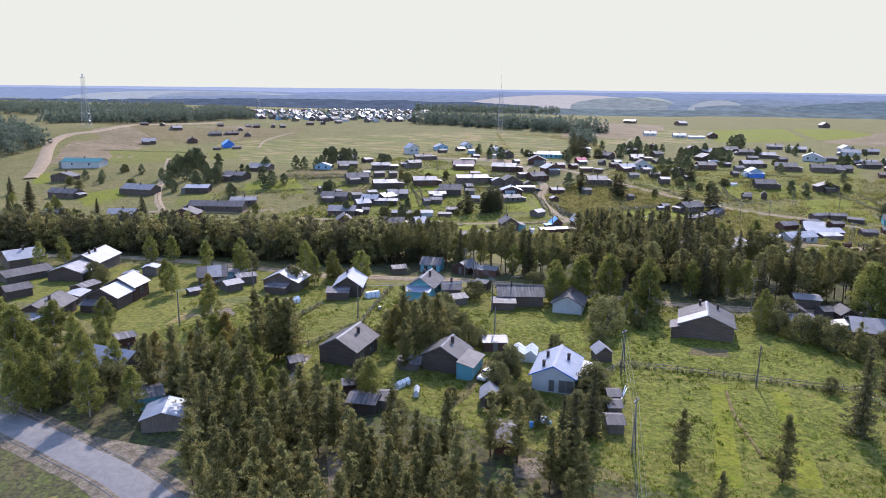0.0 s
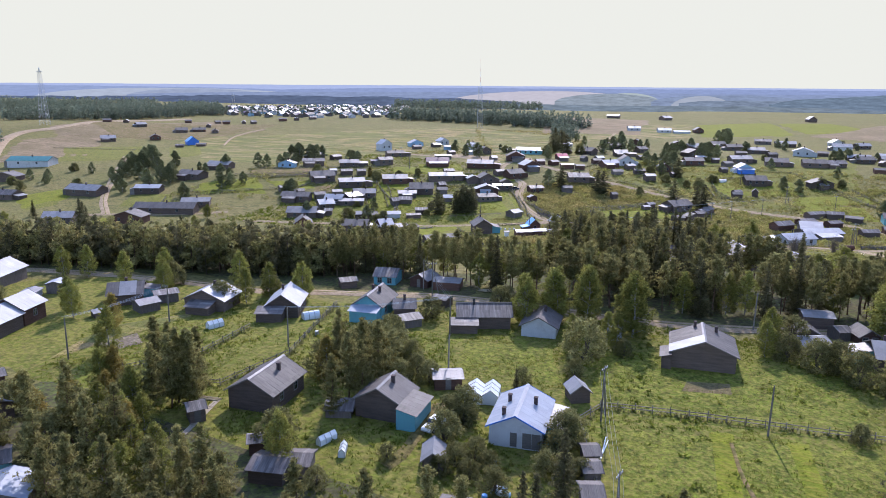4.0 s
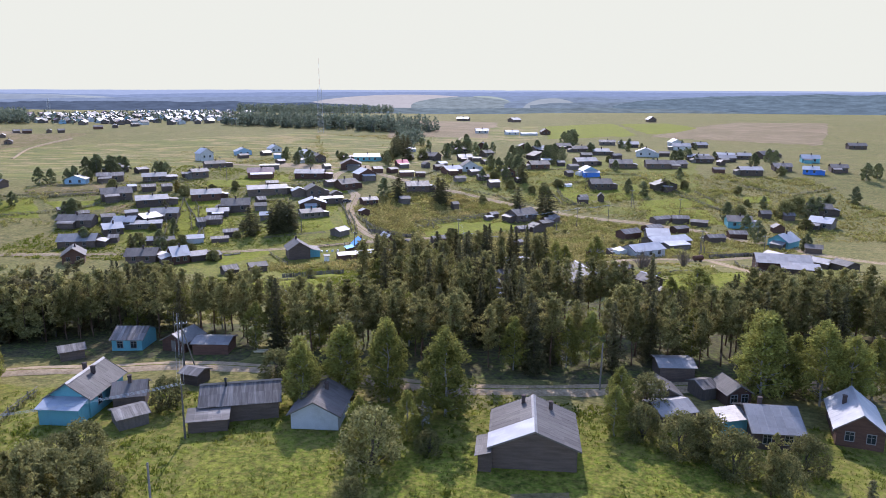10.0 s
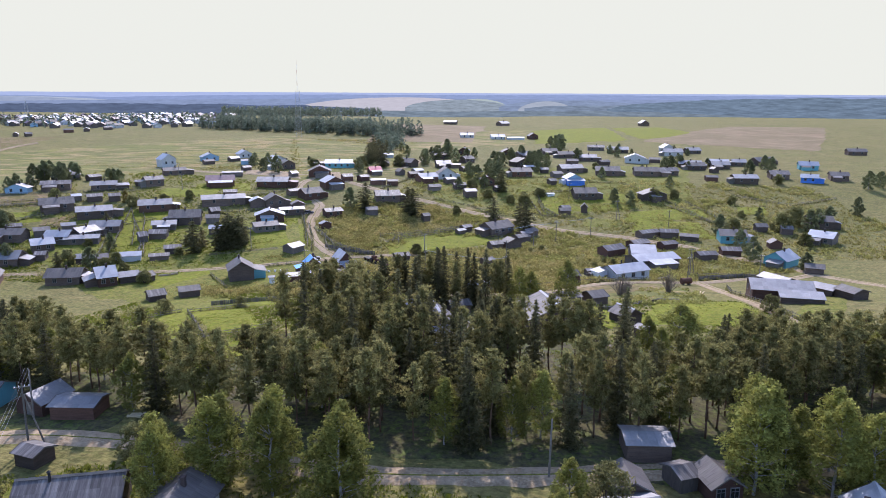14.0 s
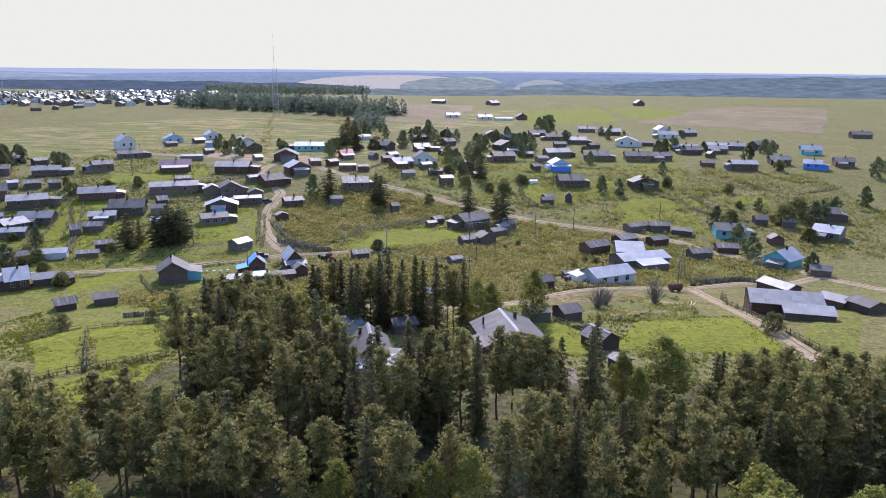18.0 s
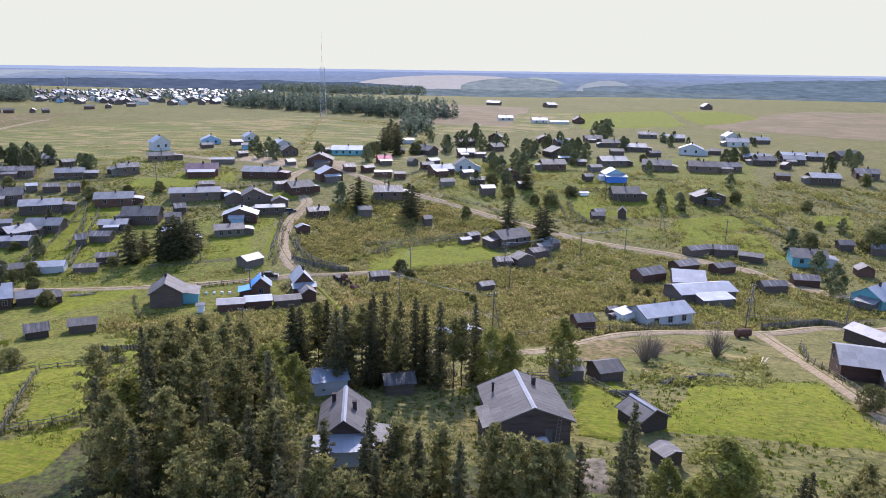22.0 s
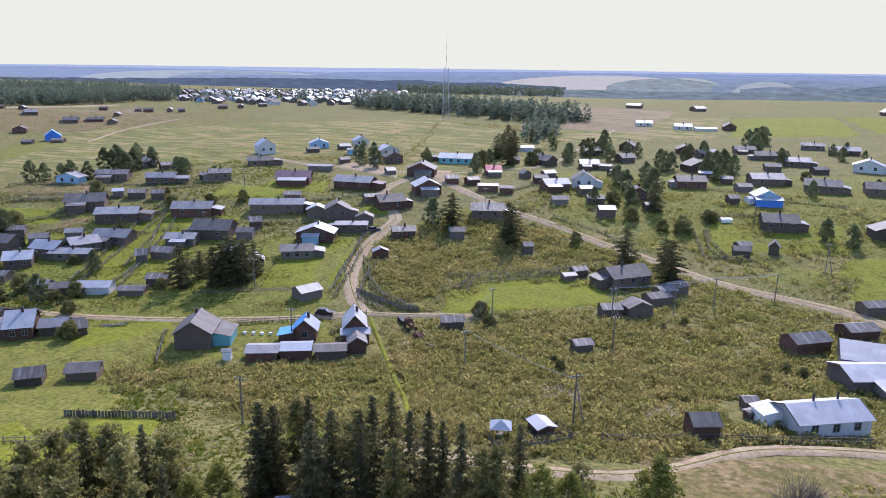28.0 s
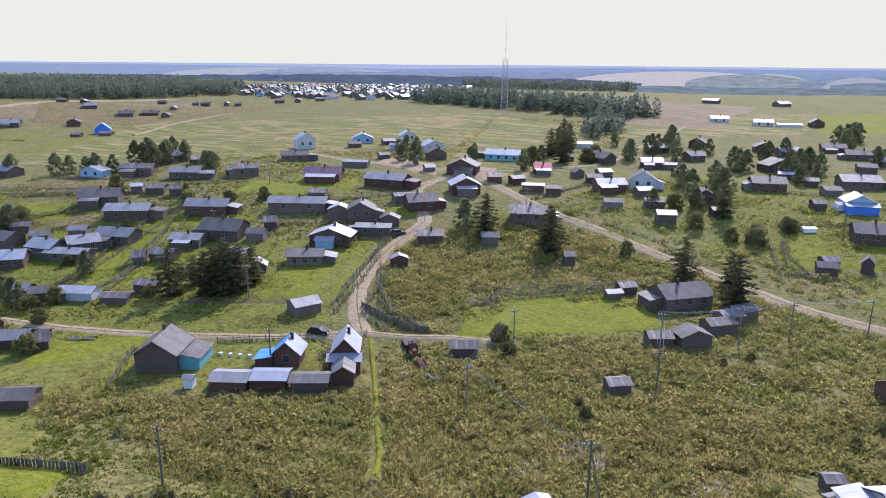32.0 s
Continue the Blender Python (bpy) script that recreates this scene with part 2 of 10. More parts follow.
GROUND = blend_grounds("rough_meadow", [(0.162, 0.150, 0.042), (0.124, 0.128, 0.034), (0.206, 0.164, 0.062), (0.108, 0.104, 0.034), (0.182, 0.154, 0.054)], [0.012, 0.05, 0.3, 1.1], dist=0.6, drawn=(0.6, 1.6, 25))
LUSH = blend_grounds("mown_green_grass", [(0.150, 0.174, 0.012), (0.182, 0.194, 0.016), (0.116, 0.136, 0.013), (0.188, 0.172, 0.025)], [0.05, 0.25, 1.4], dist=0.25, drawn=(0.5, 1.8, -35), grain=0.3)
LEAFY = blend_grounds("leafy_hayfield", [(0.122, 0.146, 0.016), (0.152, 0.162, 0.022), (0.084, 0.104, 0.014), (0.168, 0.154, 0.032)], [0.07, 0.45, 1.8], dist=0.35, grain=0.55)
LAWN = blend_grounds("yard_grass", [(0.136, 0.150, 0.020), (0.164, 0.158, 0.028), (0.102, 0.114, 0.018), (0.180, 0.156, 0.040)], [0.06, 0.3, 1.3], dist=0.3)
HAY = blend_grounds("dry_hay_meadow", [(0.228, 0.190, 0.056), (0.164, 0.160, 0.042), (0.268, 0.198, 0.084), (0.128, 0.128, 0.036)], [0.025, 0.05, 0.14], dist=0.2, drawn=(0.3, 1.8, 20), edge=(0.45, 0.54))
WORN = blend_grounds("worn_tan_grass", [(0.190, 0.139, 0.056), (0.149, 0.120, 0.040), (0.237, 0.160, 0.086), (0.116, 0.100, 0.031)], [0.03, 0.15, 0.8], dist=0.2)
TAN = blend_grounds("bare_reaped_field", [(0.23, 0.160, 0.092), (0.185, 0.138, 0.072), (0.26, 0.185, 0.11), (0.165, 0.128, 0.062)], [0.008, 0.04, 0.2], dist=0.1, drawn=(0.3, 2.0, 15))
CROP = blend_grounds("potato_rows", [(0.112, 0.115, 0.033), (0.177, 0.125, 0.067), (0.080, 0.085, 0.030), (0.150, 0.115, 0.056)], [0.05, 0.3, 1.6], dist=0.3, drawn=(0.15, 2.6, 8))
SOIL = blend_grounds("bare_soil", [(0.20, 0.155, 0.115), (0.16, 0.12, 0.09), (0.24, 0.19, 0.14), (0.14, 0.12, 0.07)], [0.1, 0.5, 2.5], dist=0.1)
DIRT = blend_grounds("dirt_track", [(0.315, 0.225, 0.140), (0.38, 0.285, 0.185), (0.25, 0.178, 0.105), (0.34, 0.258, 0.162)], [0.06, 0.4, 2.5], dist=0.06, grain=0.25)
ASPHALT = blend_grounds("grey_asphalt", [(0.225, 0.208, 0.192), (0.255, 0.236, 0.218), (0.205, 0.19, 0.177), (0.24, 0.222, 0.203)], [0.1, 0.6, 5.0], rough=0.8, dist=0.02, grain=0.12)
FLOORW = blend_grounds("forest_floor", [(0.085, 0.085, 0.03), (0.12, 0.095, 0.045), (0.10, 0.12, 0.03), (0.07, 0.06, 0.035)], [0.06, 0.3, 1.5], dist=0.2)


# ---- terrain ----
PROFILE=np.array([(-900,12),(-300,15),(0,16.5),(60,17.2),(110,18.2),(150,19),(200,19),(226,18.2),(242,17),(256,14.3),(272,11.4),(293,9.7),(315,9),(360,10.3),(400,14),(437,19),(475,21.5),(560,23),(650,24.2),(800,28),(1000,28),(1150,28.5),(1300,25.5),(1450,10),(1900,-30),(3000,-60),(5200,-60)],float)
PROFILE_Y=np.arange(-900,5200,4.0)
PROFILE_Z=np.convolve(np.pad(np.interp(PROFILE_Y,PROFILE[:,0],PROFILE[:,1]),6,mode='edge'),np.hanning(15)[1:-1]/np.hanning(15)[1:-1].sum(),mode='valid')
def gz(x,y):
    x=np.asarray(x,float);y=np.asarray(y,float)
    xc=np.clip(x,-260,160)
    yp=y-np.where(xc<-50,0.6,0.25)*(xc+50)
    z=np.interp(yp,PROFILE_Y,PROFILE_Z)
    z=z+2.2*np.exp(-((x+115)**2+(y-318)**2)/28**2)+1.4*np.exp(-((x+1)**2+(y-289)**2)/24**2)
    z=z-1.6*np.exp(-((x+100)**2+(y-190)**2)/34**2)-4.5*np.exp(-((x+400)**2+(y-430)**2)/130**2)+7*np.exp(-((x+600)**2+(y-460)**2)/110**2)
    return z


def height(x, y):
    return float(gz(x, y))


def mesh_of(bm, name, material, smooth=False):
    me = bpy.data.meshes.new(name)
    bm.to_mesh(me)
    bm.free()
    me.materials.append(material)
    if smooth:
        for p in me.polygons:
            p.use_smooth = True
    return me


def part(name, bm, material, parent, label="", smooth=False):
    """Links a bmesh as one mesh object under a thing or a part."""
    ob = new(name, mesh_of(bm, name, material, smooth))
    ob.parent = parent
    if label:
        ob["label"] = label
    return ob


def share(name, me, parent, m=None):
    """One more object on a mesh that is shared between alike pieces."""
    ob = new(name, me)
    ob.parent = parent
    if m is not None:
        ob.matrix_basis = m
    return ob


def raw(name, verts, faces, material, smooth=False):
    me = bpy.data.meshes.new(name)
    me.from_pydata(verts, [], faces)
    me.materials.append(material)
    if smooth:
        me.polygons.foreach_set("use_smooth", [True] * len(me.polygons))
    me.update()
    return me


def box(bm, x0, y0, z0, x1, y1, z1, m=None):
    c = Matrix.Translation(((x0 + x1) / 2, (y0 + y1) / 2, (z0 + z1) / 2)) @ Matrix.Diagonal((x1 - x0, y1 - y0, z1 - z0, 1))
    bmesh.ops.create_cube(bm, size=1, matrix=(m @ c) if m else c)


def beam(bm, a, b, r, n=5, r2=None):
    """A round bar from a to b."""
    a, b = Vector(a), Vector(b)
    d = b - a
    q = d.to_track_quat("Z", "Y").to_matrix().to_4x4()
    bmesh.ops.create_cone(bm, cap_ends=True, segments=n, radius1=r, radius2=r if r2 is None else r2, depth=d.length,
                          matrix=Matrix.Translation((a + b) / 2) @ q)


def prism(bm, pts, y0, y1):
    """A profile in x, z pushed along y."""
    a = [bm.verts.new((x, y0, z)) for x, z in pts]
    b = [bm.verts.new((x, y1, z)) for x, z in pts]
    bm.faces.new(a)
    bm.faces.new(b[::-1])
    k = len(pts)
    for i in range(k):
        bm.faces.new((a[(i + 1) % k], a[i], b[i], b[(i + 1) % k]))


# one sheet of ground, fine near the path and coarse towards the horizon
def stretch(lo, hi, step, far):
    mid = list(np.arange(lo, hi + step / 2, step))
    out, g = [], step
    while not out or out[-1] < far:
        g *= 1.25
        out.append((out[-1] if out else 0) + g)
    return np.array([lo - o for o in out[::-1]] + mid + [hi + o for o in out])


gx, gy = stretch(-330, 220, 3.5, 4300), stretch(-30, 640, 3.5, 4000)
gy = gy[gy > -900]
GX, GY = np.meshgrid(gx, gy)
rough = np.sin(GX * 0.31 + 2 * np.sin(GY * 0.13)) * np.cos(GY * 0.27 + 1.5 * np.sin(GX * 0.11)) * 0.10
GZ = gz(GX, GY) + rough * (np.hypot(GX, GY - 200) < 600) - 0.06
nxg, nyg = len(gx), len(gy)
gi = np.arange(nxg * nyg).reshape(nyg, nxg)
gf = np.stack([gi[:-1, :-1], gi[:-1, 1:], gi[1:, 1:], gi[1:, :-1]], -1).reshape(-1, 4)
ground = new("ground", raw("ground", np.stack([GX, GY, GZ], -1).reshape(-1, 3).tolist(), gf.tolist(), GROUND, True))
tagged(ground, "rolling olive-green meadow with dry tan patches", "ground", kind="structure")


# the white sky low over the horizon, far beyond everything, as a glowing band
def arc(name, r, a0, a1, z0, z1, material, label, n=60, jag=0.0, category="sky", taper=0.0):
    """A far upright band; taper lets its top fall away towards both ends, by that power."""
    vs, fs = [], []
    for i in range(n + 1):
        a = radians(a0 + (a1 - a0) * i / n)
        x, y = r * math.sin(a), 180 + r * math.cos(a)
        d = a * r * 0.01
        top = z1 + jag * (1.2 * noise.noise((d * 0.12, 0.3, r)) + 0.6 * noise.noise((d * 0.9, 3.3, r)) + 0.35 * noise.noise((d * 4.1, 8.1, r)))
        if taper:
            top = -20 + (top + 20) * max(0.02, math.sin(math.pi * i / n)) ** taper
        vs += [(x, y, z0), (x, y, top)]
    fs = [(2 * i, 2 * i + 2, 2 * i + 3, 2 * i + 1) for i in range(n)]
    return tagged(new(name, raw(name, vs, fs, material)), label, category, kind="structure")


# self-lit backdrop surface; distance haze is put straight into its emission colour
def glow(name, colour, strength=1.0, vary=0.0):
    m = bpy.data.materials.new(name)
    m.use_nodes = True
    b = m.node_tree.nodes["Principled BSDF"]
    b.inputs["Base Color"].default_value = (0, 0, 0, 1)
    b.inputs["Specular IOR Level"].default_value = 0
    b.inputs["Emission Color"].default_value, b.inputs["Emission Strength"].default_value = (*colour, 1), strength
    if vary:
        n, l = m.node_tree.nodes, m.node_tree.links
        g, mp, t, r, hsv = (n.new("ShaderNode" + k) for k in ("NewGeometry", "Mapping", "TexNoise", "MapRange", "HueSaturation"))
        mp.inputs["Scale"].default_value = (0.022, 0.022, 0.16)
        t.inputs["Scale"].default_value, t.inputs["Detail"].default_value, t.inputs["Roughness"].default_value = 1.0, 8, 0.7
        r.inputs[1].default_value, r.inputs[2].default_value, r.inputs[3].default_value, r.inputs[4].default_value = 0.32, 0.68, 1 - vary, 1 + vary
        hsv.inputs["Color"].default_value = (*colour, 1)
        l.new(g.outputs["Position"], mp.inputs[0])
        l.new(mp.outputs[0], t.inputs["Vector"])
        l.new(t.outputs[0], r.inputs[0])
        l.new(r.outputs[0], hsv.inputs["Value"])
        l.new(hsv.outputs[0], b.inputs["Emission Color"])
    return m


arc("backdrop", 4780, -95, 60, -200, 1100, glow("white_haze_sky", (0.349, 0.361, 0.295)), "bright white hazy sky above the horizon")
# each far band glows in a tint with the air's haze painted in
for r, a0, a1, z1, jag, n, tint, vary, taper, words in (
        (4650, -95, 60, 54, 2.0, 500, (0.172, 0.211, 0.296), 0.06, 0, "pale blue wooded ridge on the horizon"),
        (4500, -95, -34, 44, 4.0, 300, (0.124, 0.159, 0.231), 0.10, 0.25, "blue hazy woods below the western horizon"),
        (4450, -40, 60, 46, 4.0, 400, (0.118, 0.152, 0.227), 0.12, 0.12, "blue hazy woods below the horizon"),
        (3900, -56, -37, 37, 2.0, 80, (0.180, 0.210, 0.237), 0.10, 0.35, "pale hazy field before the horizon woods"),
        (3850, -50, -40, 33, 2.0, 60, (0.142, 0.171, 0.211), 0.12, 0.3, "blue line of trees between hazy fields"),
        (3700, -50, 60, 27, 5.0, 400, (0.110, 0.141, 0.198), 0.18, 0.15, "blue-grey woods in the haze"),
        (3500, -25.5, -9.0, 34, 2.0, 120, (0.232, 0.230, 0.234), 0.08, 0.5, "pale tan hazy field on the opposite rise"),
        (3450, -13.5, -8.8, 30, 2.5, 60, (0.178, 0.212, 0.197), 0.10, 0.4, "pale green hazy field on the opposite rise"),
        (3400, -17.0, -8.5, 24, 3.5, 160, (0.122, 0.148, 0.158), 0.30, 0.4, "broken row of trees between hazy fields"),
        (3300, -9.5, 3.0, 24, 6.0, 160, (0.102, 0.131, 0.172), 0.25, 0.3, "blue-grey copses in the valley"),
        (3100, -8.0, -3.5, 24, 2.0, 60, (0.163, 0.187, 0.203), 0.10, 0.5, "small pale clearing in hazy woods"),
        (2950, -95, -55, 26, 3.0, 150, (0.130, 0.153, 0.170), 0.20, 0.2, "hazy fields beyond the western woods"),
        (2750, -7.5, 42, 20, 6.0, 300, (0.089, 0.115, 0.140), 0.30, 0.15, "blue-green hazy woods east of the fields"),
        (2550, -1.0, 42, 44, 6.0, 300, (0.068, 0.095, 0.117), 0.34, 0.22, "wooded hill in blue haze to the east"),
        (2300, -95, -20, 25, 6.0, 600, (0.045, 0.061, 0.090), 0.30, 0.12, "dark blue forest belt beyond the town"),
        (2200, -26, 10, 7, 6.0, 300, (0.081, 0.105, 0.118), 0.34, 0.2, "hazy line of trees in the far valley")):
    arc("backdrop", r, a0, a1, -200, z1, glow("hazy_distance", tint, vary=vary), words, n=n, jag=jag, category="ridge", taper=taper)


# ---- makers: cover of the ground ----
def drape(name, corners, material, label, category="ground", lift=0.10, step=4.0, kind="structure", wobble=0.0):
    """A sheet laid on the ground between four corners, with an uneven edge."""
    (ax, ay), (bx, by), (cx, cy), (dx, dy) = corners
    nu = max(2, int(max(math.dist((ax, ay), (bx, by)), math.dist((dx, dy), (cx, cy))) / step) + 1)
    nv = max(2, int(max(math.dist((ax, ay), (dx, dy)), math.dist((bx, by), (cx, cy))) / step) + 1)
    vs, fs = [], []
    for j in range(nv + 1):
        for i in range(nu + 1):
            u, v = i / nu, j / nv
            if wobble:
                u += wobble * (noise.noise((ax + i, ay + j * 0.7, 1.3)) if i in (0, nu) else 0)
                v += wobble * (noise.noise((ax + i * 0.7, ay + j, 7.7)) if j in (0, nv) else 0)
            x = (ax * (1 - u) + bx * u) * (1 - v) + (dx * (1 - u) + cx * u) * v
            y = (ay * (1 - u) + by * u) * (1 - v) + (dy * (1 - u) + cy * u) * v
            vs.append((x, y, height(x, y) + (-0.2 if i in (0, nu) or j in (0, nv) else lift + 0.0007 * max(0.0, math.hypot(x, y - 200) - 250))))
    for j in range(nv):
        for i in range(nu):
            k = j * (nu + 1) + i
            fs.append((k, k + 1, k + nu + 2, k + nu + 1))
    return tagged(new(name, raw(name, vs, fs, material, True)), label, category, kind=kind)


def smooth_line(pts, step=3.0):
    out = []
    p = [Vector(q) for q in pts]
    p = [2 * p[0] - p[1]] + p + [2 * p[-1] - p[-2]]
    for i in range(1, len(p) - 2):
        k = max(2, int((p[i + 1] - p[i]).length / step))
        for j in range(k):
            t = j / k
            out.append(0.5 * (2 * p[i] + (p[i + 1] - p[i - 1]) * t + (2 * p[i - 1] - 5 * p[i] + 4 * p[i + 1] - p[i + 2]) * t * t
                              + (3 * p[i] - p[i - 1] - 3 * p[i + 1] + p[i + 2]) * t ** 3))
    out.append(p[-2])
    return out


def ribbon(name, pts, width, material, label, category="road", lift=0.21, shift=0.0, kind="structure", ragged=0.12):
    """A road or track along a smooth line; shift moves it sideways."""
    line = smooth_line(pts)
    vs, fs = [], []
    for i, q in enumerate(line):
        d = line[min(i + 1, len(line) - 1)] - line[max(i - 1, 0)]
        nrm = Vector((-d.y, d.x)).normalized()
        for s in (-1, -0.6, 0.6, 1):
            r = 1 + ragged * noise.noise((q.x * 0.3, q.y * 0.3, s)) if abs(s) == 1 else 1
            e = q + nrm * (shift + s * r * width / 2)
            up = lift + 0.0008 * max(0.0, math.hypot(e.x, e.y - 200) - 240)
            vs.append((e.x, e.y, height(e.x, e.y) + (-0.06 if abs(s) == 1 else up)))
    for i in range(len(line) - 1):
        for j in range(3):
            k = 4 * i + j
            fs.append((k, k + 1, k + 5, k + 4))
    return tagged(new(name, raw(name, vs, fs, material, True)), label, category, kind=kind)


def track(pts, width=3.4, label="pale dirt village track with two worn wheel ruts"):
    """A dirt track: the worn bed, and a grassy strip between its ruts."""
    ribbon("road", pts, width, DIRT, label, ragged=0.3)
    ribbon("road", pts, 0.4, LAWN, "grass strip between the wheel ruts of a track", lift=0.235, ragged=0.9)


# ---- makers: buildings ----
def roof_side(w, d, h, rh, s, over, gover, sheet=1.05, thick=0.05, seam=0.03):
    """One slope of a gable roof, laid in sheets that lap by turns."""
    run = w / 2
    k = rh / run
    ex, ez = run + over, h - over * k
    n = max(1, round((d + 2 * gover) / sheet)) if seam else 1
    L = d + 2 * gover
    line = [(-L / 2, 0.0)]
    for i in range(1, n):
        y = -L / 2 + L * i / n
        line += [(y - 0.06, 0.0), (y - 0.025, seam), (y + 0.025, seam), (y + 0.06, 0.0)]
    line.append((L / 2, 0.0))
    vs, fs = [], []
    for j, (y, up) in enumerate(line):
        dx = 0.05 * noise.noise((j * 0.9, w, s))
        sag = 0.05 * noise.noise((y * 0.25, d, s * 2.0))
        for x, z in ((ex + dx, ez), (ex * 0.5, (ez + h + rh) / 2 + sag), (0, h + rh), (0, h + rh + thick + up), (ex * 0.5, (ez + h + rh) / 2 + sag + thick + up), (ex + dx, ez + thick + up)):
            vs.append((s * x, y, z))
    m = len(line)
    for j in range(m - 1):
        for q in range(6):
            f = (6 * j + q, 6 * j + (q + 1) % 6, 6 * j + 6 + (q + 1) % 6, 6 * j + 6 + q)
            fs.append(f if s > 0 else f[::-1])
    fs.append(tuple(range(5, -1, -1)) if s > 0 else tuple(range(6)))
    fs.append(tuple(6 * (m - 1) + q for q in (range(6) if s > 0 else range(5, -1, -1))))
    return vs, fs


UNIT = {}


def unit(name, maker, material):
    if name not in UNIT:
        bm = bmesh.new()
        maker(bm)
        UNIT[name] = mesh_of(bm, name, material)
    return UNIT[name]


def _frame(bm):
    for x0, z0, x1, z1 in ((-0.56, -0.68, -0.47, 0.68), (0.47, -0.68, 0.56, 0.68), (-0.47, 0.58, 0.47, 0.68), (-0.47, -0.68, 0.47, -0.58)):
        box(bm, x0, -0.07, z0, x1, 0.02, z1)
    box(bm, -0.03, -0.05, -0.58, 0.03, 0.02, 0.58)
    box(bm, -0.47, -0.05, 0.16, -0.03, 0.02, 0.21)
    box(bm, 0.03, -0.05, 0.16, 0.47, 0.02, 0.21)


def _pane(bm):
    box(bm, -0.47, -0.03, -0.58, 0.47, -0.005, 0.58)


def _door(bm):
    box(bm, -0.45, -0.05, 0, 0.45, 0.02, 1.95)


def _chimney(bm):
    box(bm, -0.24, -0.24, -1.2, 0.24, 0.24, 0.95)
    box(bm, -0.29, -0.29, 0.95, 0.29, 0.29, 1.12)
    bmesh.ops.bevel(bm, geom=bm.edges[:], offset=0.02, segments=1, affect="EDGES")


def _pipe(bm):
    bmesh.ops.create_cone(bm, cap_ends=True, segments=10, radius1=0.15, radius2=0.15, depth=1.9, matrix=Matrix.Translation((0, 0, 0.1)))
    bmesh.ops.create_cone(bm, cap_ends=True, segments=10, radius1=0.26, radius2=0.02, depth=0.2, matrix=Matrix.Translation((0, 0, 1.2)))


def windows(parent, spec, w, d, h, trim=None, z=None):
    """Windows along walls: "f2 r3" puts two in the front and three in the right wall."""
    fr = unit("window_frame" if trim is None else "window_frame_" + trim.name, _frame, trim or FADED)
    for s in spec.split():
        side, n = s[0], int(s[1:])
        long = w if side in "fb" else d
        for i in range(n):
            u = -long / 2 + long * (i + 0.5) / n * 0.9 + long * 0.05
            turn = {"f": 0, "b": 180, "r": 90, "l": -90}[side]
            off = (d if side in "fb" else w) / 2 + 0.012
            m = pose(0, 0, 0, 0, 0, turn) @ pose(u, -off, z or h * 0.56)
            f = share("window_frame", fr, parent, m)
            share("pane", unit("pane", _pane, GLASS), f)


def lean_to(root, name, side, u, length, depth, hi, lo, w, d, wall, roof):
    """A lower part built against one side, with a roof that falls away from it."""
    turn = {"f": 0, "b": 180, "r": 90, "l": -90}[side]
    off = (d if side in "fb" else w) / 2
    m = pose(0, 0, 0, 0, 0, turn) @ pose(u, -off, 0)
    bm = bmesh.new()
    v = [(-length / 2, 0, -1.2), (length / 2, 0, -1.2), (length / 2, -depth, -1.2), (-length / 2, -depth, -1.2),
         (-length / 2, 0, hi), (length / 2, 0, hi), (length / 2, -depth, lo), (-length / 2, -depth, lo)]
    b = [bm.verts.new(p) for p in v]
    for f in ((0, 1, 2, 3), (7, 6, 5, 4), (0, 4, 5, 1), (1, 5, 6, 2), (2, 6, 7, 3), (3, 7, 4, 0)):
        bm.faces.new([b[i] for i in f])
    bmesh.ops.recalc_face_normals(bm, faces=bm.faces[:])
    a = part(name, bm, wall, root)
    a.matrix_basis = m
    k = (hi - lo) / depth
    n = max(1, round(length / 1.05))
    L = length + 0.6
    line = [(-L / 2, 0.0)]
    for i in range(1, n):
        x = -L / 2 + L * i / n
        line += [(x - 0.06, 0.0), (x - 0.025, 0.014), (x + 0.025, 0.014), (x + 0.06, 0.0)]
    line.append((L / 2, 0.0))
    vs, fs = [], []
    for x, up in line:
        for y, z in ((-0.02, hi), (-depth - 0.4, lo - 0.4 * k), (-depth - 0.4, lo - 0.4 * k + 0.05 + up), (-0.02, hi + 0.05 + up)):
            vs.append((x, y, z + 0.01))
    for j in range(len(line) - 1):
        fs += [(4 * j + (q + 1) % 4, 4 * j + q, 4 * j + 4 + q, 4 * j + 4 + (q + 1) % 4) for q in range(4)]
    e = 4 * (len(line) - 1)
    fs += [(0, 1, 2, 3), (e + 3, e + 2, e + 1, e)]
    r = new("roof", raw("roof", vs, fs, roof))
    r.parent = root
    r.matrix_basis = m
    return a


